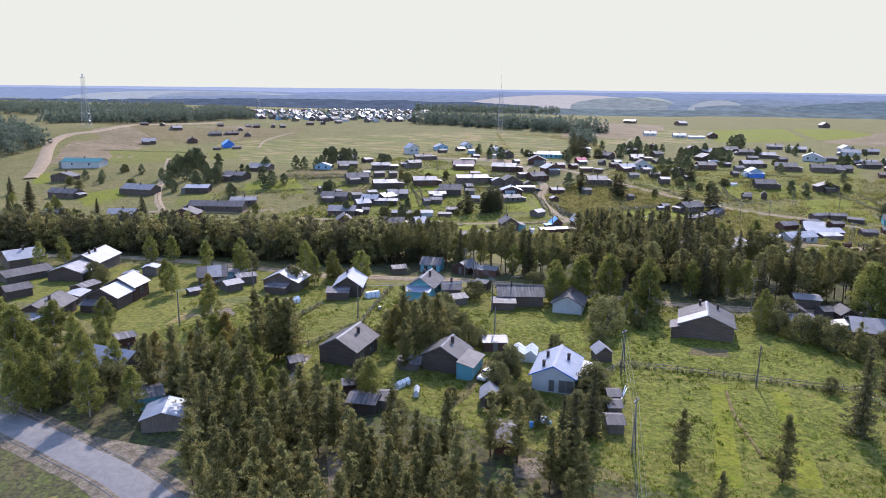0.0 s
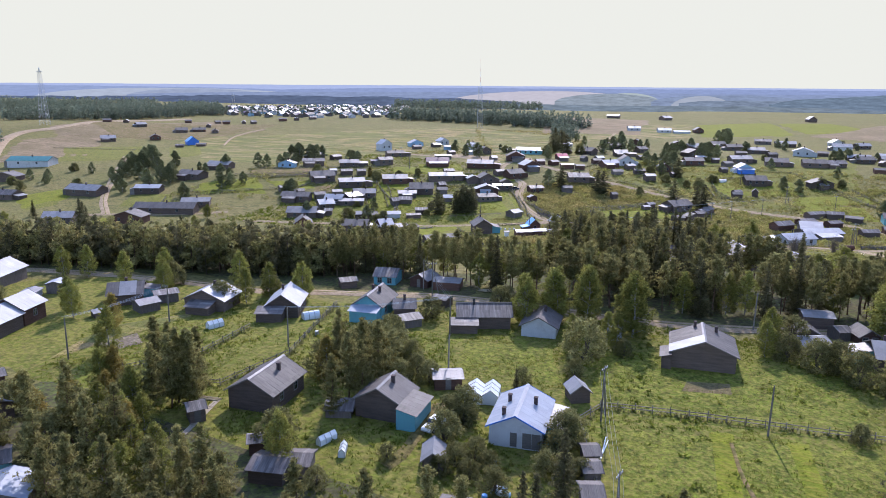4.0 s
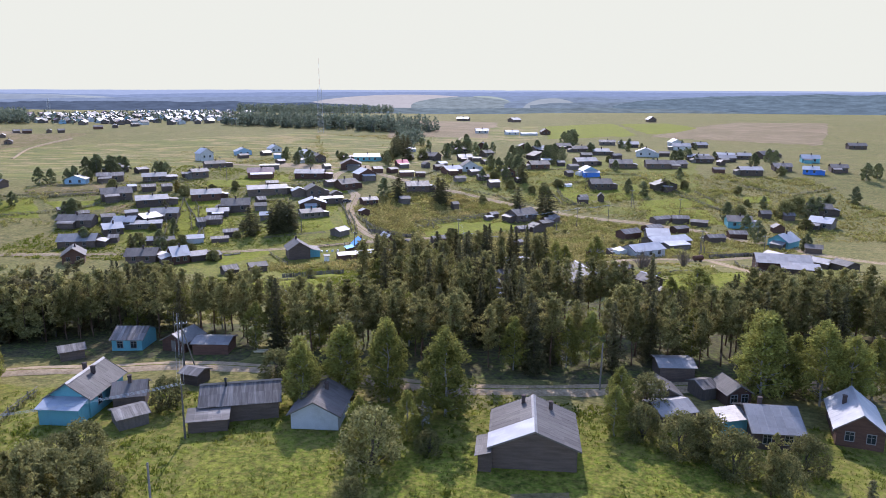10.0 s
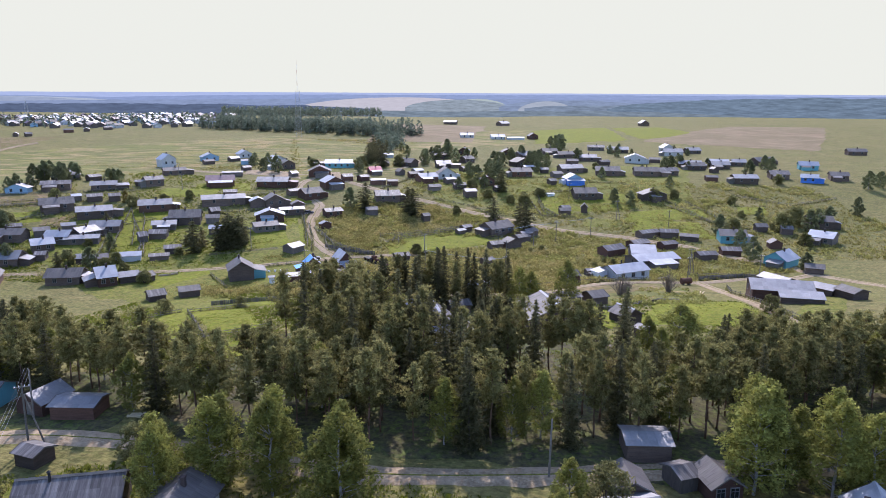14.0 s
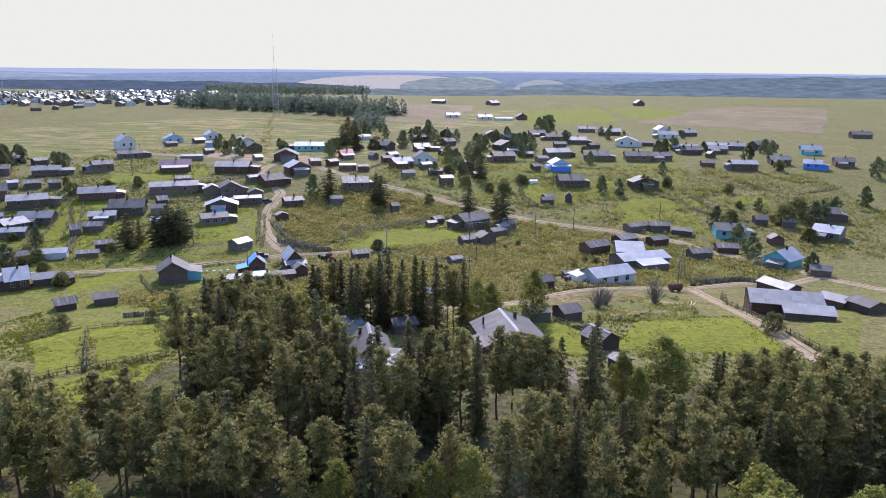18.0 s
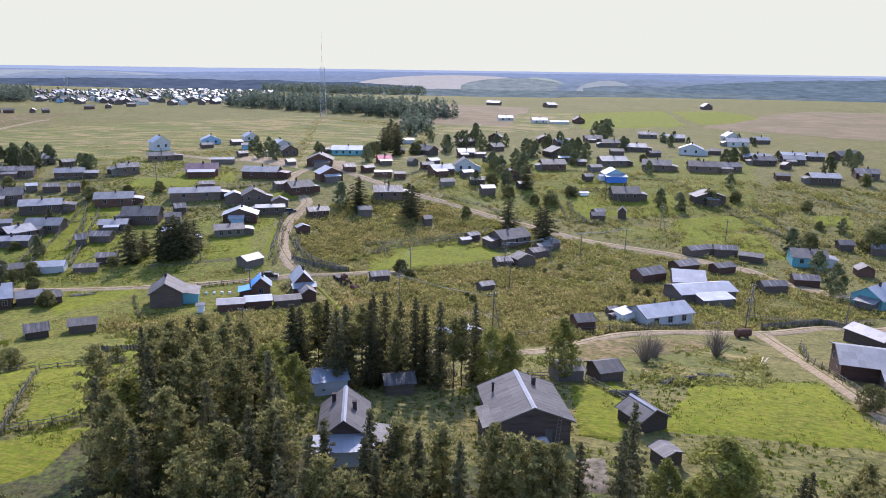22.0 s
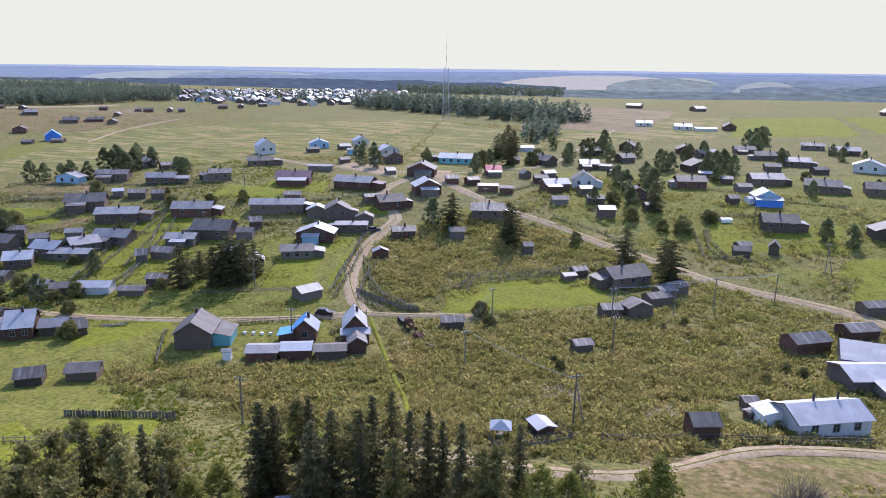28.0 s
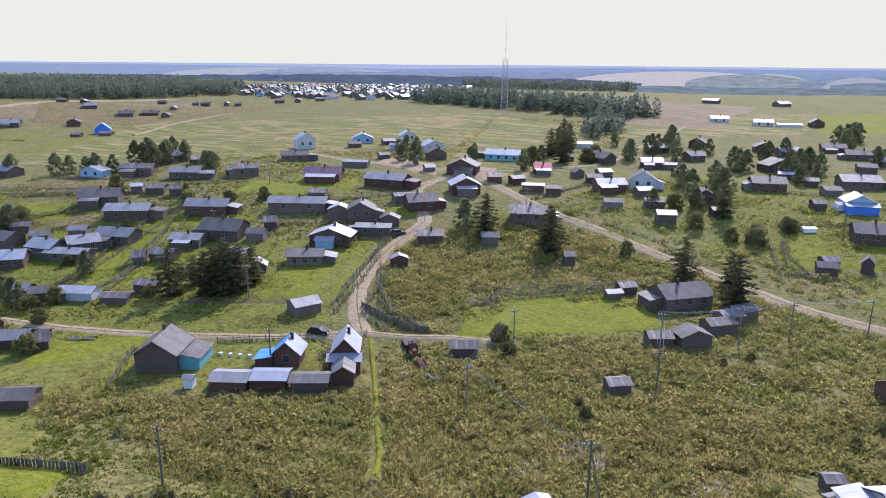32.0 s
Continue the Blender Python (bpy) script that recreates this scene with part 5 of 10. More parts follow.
track([(-264.5, 232.2), (-244.6, 242.9), (-229.3, 251.5), (-216.5, 263.4)], 3.0)
ribbon("footpath", [(-376.5, 442.2), (-408.1, 488.4), (-422.4, 525.6), (-425.9, 551.9)], 2.2, DIRT, "pale dirt path up the hay hill", lift=0.6)
fence([(-24.5, 124.6), (-14.8, 126.6), (-2.2, 128.5), (8.4, 130.0), (14.2, 131.0), (17.3, 125.6)])
fence([(-78.3, 201.9), (-74.9, 205.5), (-68.3, 210.3), (-63.9, 215.2)])
fence([(-72.2, 206.0), (-90.5, 228.6), (-79.3, 236.1)])
fence([(-96.9, 220.1), (-93.1, 230.3)])
fence([(-79.1, 329.5), (-73.4, 339.5), (-62.9, 351.0), (-52.8, 362.0)])
fence([(-85.0, 306.7), (-84.7, 293.1)])
fence([(-94.4, 315.8), (-80.8, 313.5), (-76.4, 314.9)], "grey vertical board fence", boards=True, high=1.2)
fence([(-177.8, 328.3), (-156.5, 304.9), (-149.7, 288.3)])
fence([(-185.2, 326.1), (-187.2, 333.0), (-184.2, 336.7)])
fence([(24.6, 301.8), (37.7, 312.0), (41.9, 309.6)], "grey vertical board fence", boards=True, high=1.2)
fence([(-21.7, 273.8), (-9.9, 280.9), (0.1, 286.2), (11.4, 294.4)])
fence([(-104.4, 287.6), (-98.0, 293.3), (-90.7, 299.1)])
fence([(-102.5, 265.2), (-115.4, 278.1)])
fence([(-86.3, 104.4), (-80.3, 106.3), (-78.2, 121.4), (-86.8, 149.8)])
fence([(-99.8, 101.6), (-92.0, 115.1), (-93.1, 129.1)])
fence([(-24.3, 124.5), (-26.2, 119.0), (-18.2, 98.7)])
fence([(-35.9, 409.8), (-29.1, 389.1), (-18.2, 389.6)])
fence([(-5.4, 249.4), (-2.3, 246.1), (1.7, 241.9)])
fence([(-13.9, 247.2), (-10.9, 248.4)])
fence([(-96.8, 310.0), (-103.7, 326.2), (-113.5, 344.8)])
fence([(-101.4, 333.5), (-97.5, 323.0), (-91.7, 312.8), (-82.4, 310.3)])
fence([(-77.3, 248.3), (-87.9, 242.8), (-92.2, 240.8)], "grey vertical board fence", boards=True, high=1.2)
fence([(-104.6, 406.3), (-99.1, 431.2), (-86.9, 435.3)])
fence([(31.0, 427.3), (40.8, 405.6), (41.9, 399.4)])
fence([(-53.7, 459.3), (-31.9, 460.0)])
fence([(-247.7, 314.6), (-228.2, 328.1), (-209.0, 335.9)])
fence([(-155.5, 346.1), (-143.3, 351.9), (-138.4, 358.2)])
fence([(-142.9, 386.8), (-153.5, 372.0), (-166.7, 356.1)])
fence([(-241.9, 316.0), (-225.5, 329.7), (-205.4, 346.2)])
fence([(-186.5, 339.1), (-175.2, 317.7), (-161.4, 293.0), (-156.2, 285.7)])
fence([(-215.4, 302.9), (-213.2, 322.8), (-184.3, 337.1)])
fence([(-103.0, 319.1), (-119.1, 353.6), (-119.3, 357.1)])
fence([(-103.8, 333.7), (-92.7, 319.5), (-80.8, 316.3)])
fence([(-75.8, 332.6), (-77.2, 340.3), (-55.4, 361.2), (-51.5, 369.7)])
fence([(-32.9, 411.5), (-28.8, 395.5), (-23.2, 389.7)])
fence([(30.4, 289.5), (29.4, 276.0), (35.3, 252.8), (40.9, 237.6)])
fence([(22.3, 309.7), (42.7, 313.1), (50.6, 318.0)])


# ---- buildings ----

# first row, near
house(-32.9, 113.0, 9, 7.0, 9.8, 2.9, 1.7, PALE, PALEBLUE, trim=BLUE, chim=[(-1.8,1.0),(1.8,1.0),(-1.8,-3.4)], lean=[("annex","r",0.8,7,2.4,2.6,2.2,TURQ,TIN)], door="f-0.2", gates=[("f",2.2,2.4,2.2,OLDWOOD)], cap=BRIGHT, label="pale plastered house with blue verges and sheet-metal roof")
house(-70.9, 106.1, 7, 7.3, 9.2, 3, 2, LOG, SLATE, chim=[(1.4,1.2)], cap=TIN, wins="r2", label="dark weathered log house with grey slate roof")
house(-52.7, 110.3, 6, 7.0, 6.1, 2.9, 1.9, LOG, SLATE, chim=[(0.9,0.6)], cap=TIN, lean=[("annex","r",-1.5,6.5,2.8,3.0,2.4,TURQ,SLATE)], wins="r2", label="grey log house with a turquoise side annex")
house(-12.8, 150.0, 8, 10.1, 9.6, 3.0, 2.1, LOG, SLATE, chim=[(-1.3,4),(2.2,3.2)], cap=TIN, lean=[("annex","l",3.5,4.5,1.6,2.6,2.2,LOG,SLATE)], patch=[(-1,0.0,0.36,BRIGHT)], label="broad old log barn-house with slate roof half patched in bright sheet")
house(-53.7, 151.2, -65, 6.3, 10.0, 2.76, 1.6, LOG, DARKROOF, lean=[("annex","r",-4,5,2.6,2.4,1.8,LOG,DARKROOF)], pipe=[(0.5,-2)], label="long dark log barn with buckled board roof", cap=OLDWOOD, name="barn", category="barn")
house(-42.2, 152.1, 9, 6.4, 7.4, 2.3, 1.7, PALE, SLATE, chim=[(0.6,1)], label="whitewashed shed-house with worn slate roof")
house(-76.5, 148.1, 10, 6.0, 9.0, 3.128, 2, TURQ, SLATE, gable=TURQ, chim=[(-0.9,1.5),(0.9,0.5)], cap=TIN, lean=[("veranda","f",0,5.6,2.6,3.1,2.5,TURQ,PALEBLUE)], wins="r2", label="turquoise wooden house with a glazed veranda")
house(-93.3, 140.8, 25, 6.4, 9.0, 2.76, 2.2, LOG, BRIGHT, chim=[(-0.8,1)], lean=[("annex","f",-2,5,3,2.6,2.0,LOG,DARKROOF)], wins="r2", cap=BRIGHT, label="log house with a shining new metal roof")
hut(-87.2, 172.7, -76, 6.3, 5.3, 2.208, 1.4, TURQ, DARKROOF, label="turquoise boarded outbuilding with dark roof", wins="r2")
hut(-77.6, 173.4, -6, 4.8, 5.3, 2.024, 1.3, BROWN, TIN, label="brown shed with a zinc roof", door="f0")
hut(-71.1, 172.7, -78, 4.5, 6.1, 2.024, 0.5, BROWN, TIN, label="low brown shed with a flat zinc roof")
hut(-66.3, 159.3, -97, 3.0, 3.1, 1.748, 0.5, LOG, DARKROOF, label="grey weathered log shed with a dark old board roof")
hut(-70.6, 149.9, -61, 5.0, 4.2, 2.116, 1.3, LOG, SLATE, chim=[(0.3,0)], label="small log outbuilding with slate roof and chimney")
hut(-66.7, 144.3, -39, 4.0, 3.8, 1.748, 0.6, BOARD, DARKROOF, label="grey boarded shed with a dark old board roof")
house(27.7, 165.0, -7, 5.4, 9.0, 2.576, 2, BROWN, BRIGHT, chim=[(-1.3,1)], wins="l2 f2", cap=BRIGHT, label="brown log house with bright corrugated metal roof")
house(16.5, 161.6, -83, 8.1, 5.8, 2.484, 1.7, LOG, SLATE, chim=[(-1,-1)], lean=[("annex","f",-1,4,3,2.6,2.0,TURQ,TIN)], label="old log house with patched roof and turquoise porch", roof2=TIN, wins="r2")
hut(13.3, 172.0, 23, 3.7, 4.5, 1.932, 1.2, BROWN, SLATE, wins="f2", label="small brown cabin with white window trim")
hut(5.7, 179.2, -79, 5.0, 5.3, 2.392, 0.5, LOG, TIN, label="dark log shed with a nearly flat zinc roof")
hut(3.5, 168.8, 16, 4.3, 4.9, 1.84, 1.2, LOG, SLATE, label="grey weathered log shed with a grey slate roof")
hut(4.2, 163.7, -60, 5.0, 5.2, 1.748, 0.8, LOG, TIN, label="grey weathered log shed with a dull zinc roof")
hut(9.4, 172.7, -57, 3.5, 2.3, 1.84, 0.6, BOARD, DARKROOF, label="grey boarded shed with a dark old board roof")
hut(-28.7, 154.3, -60, 3.0, 1.9, 2.024, 0.5, PALE, TIN, label="pale plastered shed with a dull zinc roof")
# west part of the first row
house(-166.7, 128.1, 23, 8.0, 11.6, 3.0, 1.9, BOARD, BRIGHT, chim=[(0.6,-3.5),(0.6,-0.5)], label="grey boarded house under a bright zinc roof", cap=BRIGHT)
house(-162.6, 118.4, 23, 9.0, 7.6, 2.3, 1.5, LOG, TIN, label="low log barn with a dull sheet roof", name="barn", category="barn")
house(-134.4, 106.2, 18, 7.2, 6.3, 3.0, 1.8, LOG, BRIGHT, label="tall dark log barn with a light metal roof", name="barn", category="barn", lean=[("annex","f",-1,5,2.6,2.3,1.7,LOG,SLATE)])
house(-136.5, 112.6, 18, 7.2, 6.2, 3.5, 1.9, BROWN, BRIGHT, label="brown log house with a light metal roof", wins="b2 r1")
house(-128.2, 131.5, -48, 7.2, 6.5, 2.576, 1.7, LOG, SLATE, chim=[(-0.8,0)], lean=[("annex","b",1.5,4,3,2.7,2.2,TURQ,DARKROOF)], label="grey log house with turquoise porch", patch=[(1,0.35,0.8,TIN)])
house(-109.4, 136.9, 14, 8.7, 7.4, 2.576, 2, LOG, BRIGHT, lean=[("annex","f",0,5,3,2.4,1.8,LOG,DARKROOF)], label="log house with white metal roof behind birches", chim=[(0.5, 0.4)])
house(-187.5, 121.5, -17, 7.5, 8.5, 2.6, 1.8, LOG, BRIGHT, label="log house with a bright metal roof at the wood", chim=[(0.5, 0.4)])
house(-172.8, 112.2, -11, 6.0, 10.8, 1.9, 1.0, BOARD, SLATE, label="long low boarded barn with a grey roof", name="barn", category="barn")
house(-139.3, 94.4, 25, 7.0, 10.2, 2.7, 1.6, LOG, SLATE, chim=[(1.0, -0.5)], lean=[("porch","f",0.8,4.2,2.8,2.5,2.0,BOARD,BRIGHT),("shelter","f",-2.6,2.4,2.2,2.0,1.7,OLDWOOD,TIN)], label="long log house with a grey roof and bright porch roofs")
hut(-143.6, 104.6, 25, 4.0, 5.0, 2.0, 0.5, BOARD, BRIGHT, label="grey boarded shed with a bright metal roof")
hut(-159.8, 101.2, -15, 5.0, 5.4, 2.0, 0.9, LOG, SLATE, label="grey weathered log shed with a grey slate roof")
hut(-163.5, 95.0, -12, 4.6, 5.0, 1.9, 0.8, LOG, DARKROOF, label="grey weathered log shed with a dark old board roof")
hut(-148.7, 111.0, 10, 4.0, 5.2, 1.8, 0.6, LOG, DARKROOF, label="grey weathered log shed with a dark old board roof")
hut(-147.4, 129.6, 31, 3.6, 3.4, 2.3, 0.5, BOARD, BRIGHT, label="grey boarded shed with a bright metal roof")
hut(-149.4, 124.6, 30, 3.2, 3.2, 1.4, 0.4, PALE, TIN, label="low pale shed with a dull zinc roof")
hut(-119.6, 128.6, -20, 4.0, 4.1, 1.9, 0.7, BOARD, TIN, label="grey boarded shed with a dull zinc roof")
hut(-121.2, 135.4, -35, 4.2, 4.6, 2.0, 0.4, BOARD, DARKROOF, label="open shed with a gapped board roof")
hut(-93.6, 164.7, -44, 3.5, 3.7, 1.656, 0.6, LOG, DARKROOF, label="grey weathered log shed with a dark old board roof")
hut(-124.8, 121.4, -24, 2.6, 2.4, 1.2, 0.4, LOG, TIN, label="low grey log shed with a dull zinc roof")
# by the road, start
house(-103.4, 81.2, -84, 7.6, 9.4, 2.4, 1.9, LOG, PALEBLUE, pipe=[(-0.6,0),(-0.6,3)], label="log house with pale corrugated roof among pines")
hut(-80.6, 71.4, 36, 6.0, 5.6, 2.0, 1.0, BOARD, PALEBLUE, label="board garage with a pale metal roof by the road")
hut(-88.2, 75.2, -36, 5.0, 3.4, 2.0, 0.5, TURQ, DARKROOF, label="turquoise shed beside the road")
hut(-112.4, 91.0, -25, 3.6, 3.2, 1.748, 0.5, BROWN, DARKROOF, label="brown log shed with a dark old board roof")
# yards of the first houses
hut(-75.9, 96.4, -36, 3.0, 2.2, 2.024, 0.6, LOG, DARKROOF, door="r0", label="grey weathered log shed with a dark old board roof")
hut(-58.5, 107.1, -67, 4.0, 3.7, 1.196, 0.4, BOARD, DARKROOF, label="low grey board lean-to with dark roof")
hut(-48.3, 122.2, -61, 4.0, 4.3, 1.932, 0.5, BROWN, TIN, door="r0", label="brown log shed with a dull zinc roof")
hut(-28.4, 126.2, 32, 2.9, 3.3, 1.84, 1.1, LOG, TIN, label="grey weathered log shed with a dull zinc roof")
hut(-22.4, 109.3, -63, 3.0, 1.8, 1.656, 0.5, BOARD, SLATE, group="garden sheds in a row", label="grey boarded shed with a grey slate roof")
hut(-21.4, 105.4, -63, 3.0, 1.9, 1.656, 0.5, BOARD, SLATE, group="garden sheds in a row", label="grey boarded shed with a grey slate roof")
hut(-20.1, 100.3, -66, 3.5, 2.2, 1.656, 0.6, BOARD, SLATE, group="garden sheds in a row", label="grey boarded shed with a grey slate roof")
hut(-32.6, 88.8, -78, 6.3, 2.8, 2.116, 0.9, BROWN, SLATE, label="brown shed with striped metal roof")
hut(-40.1, 100.0, 23, 2.6, 4.1, 1.748, 1, BOARD, TIN, label="grey boarded shed with a dull zinc roof")
hut(-56.9, 89.3, -75, 4.5, 4.3, 1.84, 0.6, LOG, DARKROOF, label="grey weathered log shed with a dark old board roof")
hut(-54.5, 91.9, -68, 4.0, 2.6, 1.656, 0.6, BOARD, DARKROOF, label="grey boarded shed with a dark old board roof")
hut(-62.3, 93.2, -54, 2.5, 2.1, 1.84, 0.5, BROWN, DARKROOF, label="brown log shed with a dark old board roof")
# beyond the wood
house(-10.9, 229.8, 25, 9.5, 10.4, 3.2, 1.9, LOG, SLATE, chim=[(1.8,2.5)], pipe=[(-3.6,2.5)], cap=BRIGHT, lean=[("annex","l",3,5,1.2,3.2,2.9,LOG,SLATE)], wins="r2", label="large grey log house with slate roof and pale ridge", door="f2")
house(-30.7, 218.5, 24, 5.4, 8.6, 2.8, 2, LOG, SLATE, chim=[(-1.4,2.6),(1.2,0)], cap=BRIGHT, lean=[("veranda","f",0,6.6,2.6,2.9,2.3,PALE,BRIGHT),("annex","r",-3.5,4,2.6,2.8,2.3,LOG,SLATE)], label="log house with glazed white veranda in front", wins="l2 r1")
hut(-40.2, 232.6, -54, 5.0, 4.7, 2.024, 0.6, PALE, PALEBLUE, label="white-walled shed with a bluish metal roof")
hut(-30.4, 235.3, -60, 4.0, 4.0, 1.84, 0.7, LOG, DARKROOF, label="grey weathered log shed with a dark old board roof")
hut(-8.5, 250.3, -60, 4.5, 4.0, 1.84, 0.8, BOARD, DARKROOF, label="grey boarded shed with a dark old board roof")
hut(-2.8, 252.0, -54, 4.5, 3.8, 1.84, 0.9, LOG, SLATE, label="grey weathered log shed with a grey slate roof")
hut(3.7, 235.6, 43, 4.4, 4.5, 1.84, 1.2, LOG, SLATE, cap=BRIGHT, label="grey weathered log shed with a grey slate roof")
hut(6.9, 226.0, 43, 2.6, 2.4, 1.7, 0.4, LOG, DARKROOF, label="small grey weathered log shed with a dark roof")
hut(-7.4, 222.7, -53, 1.4, 1.1, 1.84, 0.3, LOG, TIN, label="narrow grey wooden outhouse in the grass", name="outhouse", category="outhouse")
house(-104.4, 276.7, 34, 6.8, 7.6, 3.5, 2.2, LOG, SLATE, chim=[(-0.2,1.5)], lean=[("annex","r",1,6.5,3.4,2.9,2.2,TURQ,SLATE)], cap=SLATE, label="boarded house with a turquoise annex and stepped slate roof", wins="b1")
house(-87.9, 289.9, 33, 4.3, 4.7, 2.7, 1.9, BROWN, BLUETIN, lean=[("annex","l",1.5,4,2.8,2.4,1.9,BROWN,BLUETIN)], wins="f1", label="small brown house with bright blue metal roof", roof2=PALEBLUE, chim=[(0.5, 0.4)])
house(-80.3, 296.0, 38, 4.1, 6.6, 3.3, 2.2, BROWN, BRIGHT, gable=BROWN, lean=[("porch","f",0,5.4,1.8,2.9,2.3,BROWN,BRIGHT)], label="narrow house with white metal roof and porch roof", wins="f2", chim=[(0.5, 0.4)])
hut(-75.4, 290.0, 40, 3.4, 3.9, 2.208, 1.1, BROWN, DARKROOF, label="brown shed with old wooden roof")
hut(-88.0, 277.7, -57, 4.5, 5.7, 1.84, 0.6, BROWN, BRIGHT, label="open woodshed with a striped corrugated roof", roof2=TIN)
hut(-83.4, 281.6, -55, 4.5, 5.7, 1.932, 0.5, BROWN, PALEBLUE, label="brown log shed with a pale bluish metal roof")
hut(-77.8, 284.9, -53, 4.0, 5.7, 1.748, 0.5, LOG, SLATE, label="grey weathered log shed with a grey slate roof")
hut(-93.0, 273.5, -60, 1.5, 1.4, 1.84, 0.3, WHITE, TIN, label="small white painted outhouse by sheds", name="outhouse", category="outhouse")
hut(-106.8, 254.1, -50, 4.5, 4.9, 2.024, 0.8, LOG, SLATE, label="grey weathered log shed with a grey slate roof")
hut(-112.4, 248.0, -42, 4.5, 4.0, 1.84, 1, LOG, DARKROOF, label="grey weathered log shed with a dark old board roof")
house(4.2, 297.0, -51, 7.2, 11.4, 2.208, 1.5, PALE, BRIGHT, pipe=[(-0.6,-1),(-0.6,3)], lean=[("porch","f",-2.2,3.4,3,2.4,1.9,WHITE,BRIGHT)], wins="r3", label="long pale house with pale metal roof", over=0.3)
house(39.0, 270.2, -91, 9.0, 13.0, 2.944, 1.3, BROWN, TIN, lean=[("annex","r",3.5,9,3.5,3.0,2.2,LOG,TIN)], label="big hall with a wide bright metal roof", over=0.8, wins="f2", name="barn", category="barn")
house(12.8, 325.3, -58, 8.1, 14.7, 2.392, 1.2, BOARD, BRIGHT, lean=[("annex","r",0,8,4,2.5,1.9,BOARD,BRIGHT)], label="farm shed with a glaring white metal roof", name="barn", category="barn")
house(9.9, 332.8, -84, 10.8, 7.4, 3.128, 1.8, BOARD, BRIGHT, label="farm building with a glaring white metal roof", name="barn", category="barn")
house(-43.0, 359.7, -39, 7.7, 10.9, 2.484, 1.9, LOG, SLATE, chim=[(0.3,-1)], lean=[("annex","f",0,5,3,2.4,1.9,LOG,DARKROOF)], wins="r3", label="log house with white window trim beside a spruce")
hut(-39.5, 336.6, -53, 4.0, 4.3, 1.748, 0.8, LOG, DARKROOF, label="grey weathered log shed with a dark old board roof")
hut(-34.4, 340.2, 44, 5.9, 4.1, 2.024, 1.2, LOG, SLATE, label="grey weathered log shed with a grey slate roof")
hut(-32.2, 349.6, -40, 4.0, 5.7, 1.748, 0.8, LOG, DARKROOF, label="grey weathered log shed with a dark old board roof")
hut(-31.7, 355.0, -36, 4.0, 4.4, 1.748, 0.7, LOG, DARKROOF, label="grey weathered log shed with a dark old board roof")
hut(-30.3, 358.9, -29, 4.0, 5.8, 1.748, 0.9, LOG, SLATE, label="grey weathered log shed with a grey slate roof")
hut(-55.9, 354.7, -43, 2.6, 3.3, 1.38, 0.5, LOG, TIN, label="grey weathered log shed with a dull zinc roof")
hut(-54.8, 359.2, -39, 3.0, 3.8, 1.656, 0.7, LOG, DARKROOF, label="grey weathered log shed with a dark old board roof")
hut(-38.3, 314.0, -46, 3.2, 3.5, 1.38, 0.6, LOG, DARKROOF, label="grey weathered log shed with a dark old board roof")
hut(-66.1, 311.3, -53, 3.6, 4.6, 1.748, 0.8, LOG, DARKROOF, label="grey weathered log shed with a dark old board roof")
hut(-101.9, 306.9, -19, 4.5, 5.4, 1.84, 1, BOARD, TIN, label="grey boarded shed with a dull zinc roof")
hut(-10.2, 283.2, -58, 4.0, 3.6, 2.392, 1, BROWN, SLATE, label="brown log shed with a grey slate roof")
hut(-5.8, 299.1, -55, 2.0, 2.0, 1.472, 0.4, LOG, DARKROOF, label="grey weathered log shed with a dark old board roof")
hut(0.1, 337.3, -46, 5.0, 8.0, 2.208, 1.2, BROWN, DARKROOF, label="brown log shed with a dark old board roof")
hut(9.0, 349.7, -50, 5.0, 6.7, 2.024, 0.9, BROWN, DARKROOF, label="brown log shed with a dark old board roof")
hut(19.1, 351.9, -52, 4.0, 5.9, 1.84, 0.7, BROWN, DARKROOF, label="brown log shed with a dark old board roof")
hut(12.9, 368.1, -51, 4.0, 8.2, 1.84, 0.8, LOG, DARKROOF, label="grey weathered log shed with a dark old board roof")
hut(20.5, 370.1, -81, 4.0, 6.5, 2.024, 0.9, LOG, DARKROOF, label="grey weathered log shed with a dark old board roof")
hut(27.7, 366.4, -101, 4.0, 6.3, 1.656, 0.7, LOG, SLATE, label="grey weathered log shed with a grey slate roof")
hut(-4.9, 294.5, -40, 1.6, 1.6, 1.0, 0.2, LOG, DARKROOF, label="low dark wooden well box in the meadow")
hut(-133.8, 269.5, -50, 3.0, 4.6, 1.6, 0.5, LOG, SLATE, label="low log shed with a grey roof by the track")
# village, west of the bend
house(-122.9, 328.0, -50, 6.5, 8.2, 2.392, 1, BOARD, SLATE, wins="r3", label="low boarded house with white-framed windows", chim=[(0.5, 0.4)])
house(-128.7, 343.3, 28, 10.5, 6.6, 2.76, 1.9, BROWN, BRIGHT, gable=LOG, lean=[("porch","f",-1,4.5,1.8,2.6,2.0,SKYB,BRIGHT)], cap=BRIGHT, label="brown log house with a bright metal roof", wins="f2", chim=[(0.5, 0.4)])
hut(-143.2, 361.5, 35, 6.5, 4.5, 2.208, 1.4, LOG, BRIGHT, label="grey weathered log shed with a bright metal roof")
house(-137.4, 364.3, 38, 7.6, 7.4, 2.76, 2, LOG, SLATE, chim=[(0.5,1)], wins="f2 r2", label="grey weathered log house with a grey slate roof")
house(-125.7, 356.3, -58, 5.0, 9.2, 2.208, 0.6, LOG, TIN, label="grey weathered log house with a dull zinc roof", wins="r2", chim=[(0.5, 0.4)])
hut(-126.8, 364.4, 34, 5.4, 3.7, 2.024, 1.2, LOG, DARKROOF, label="grey weathered log shed with a dark old board roof")
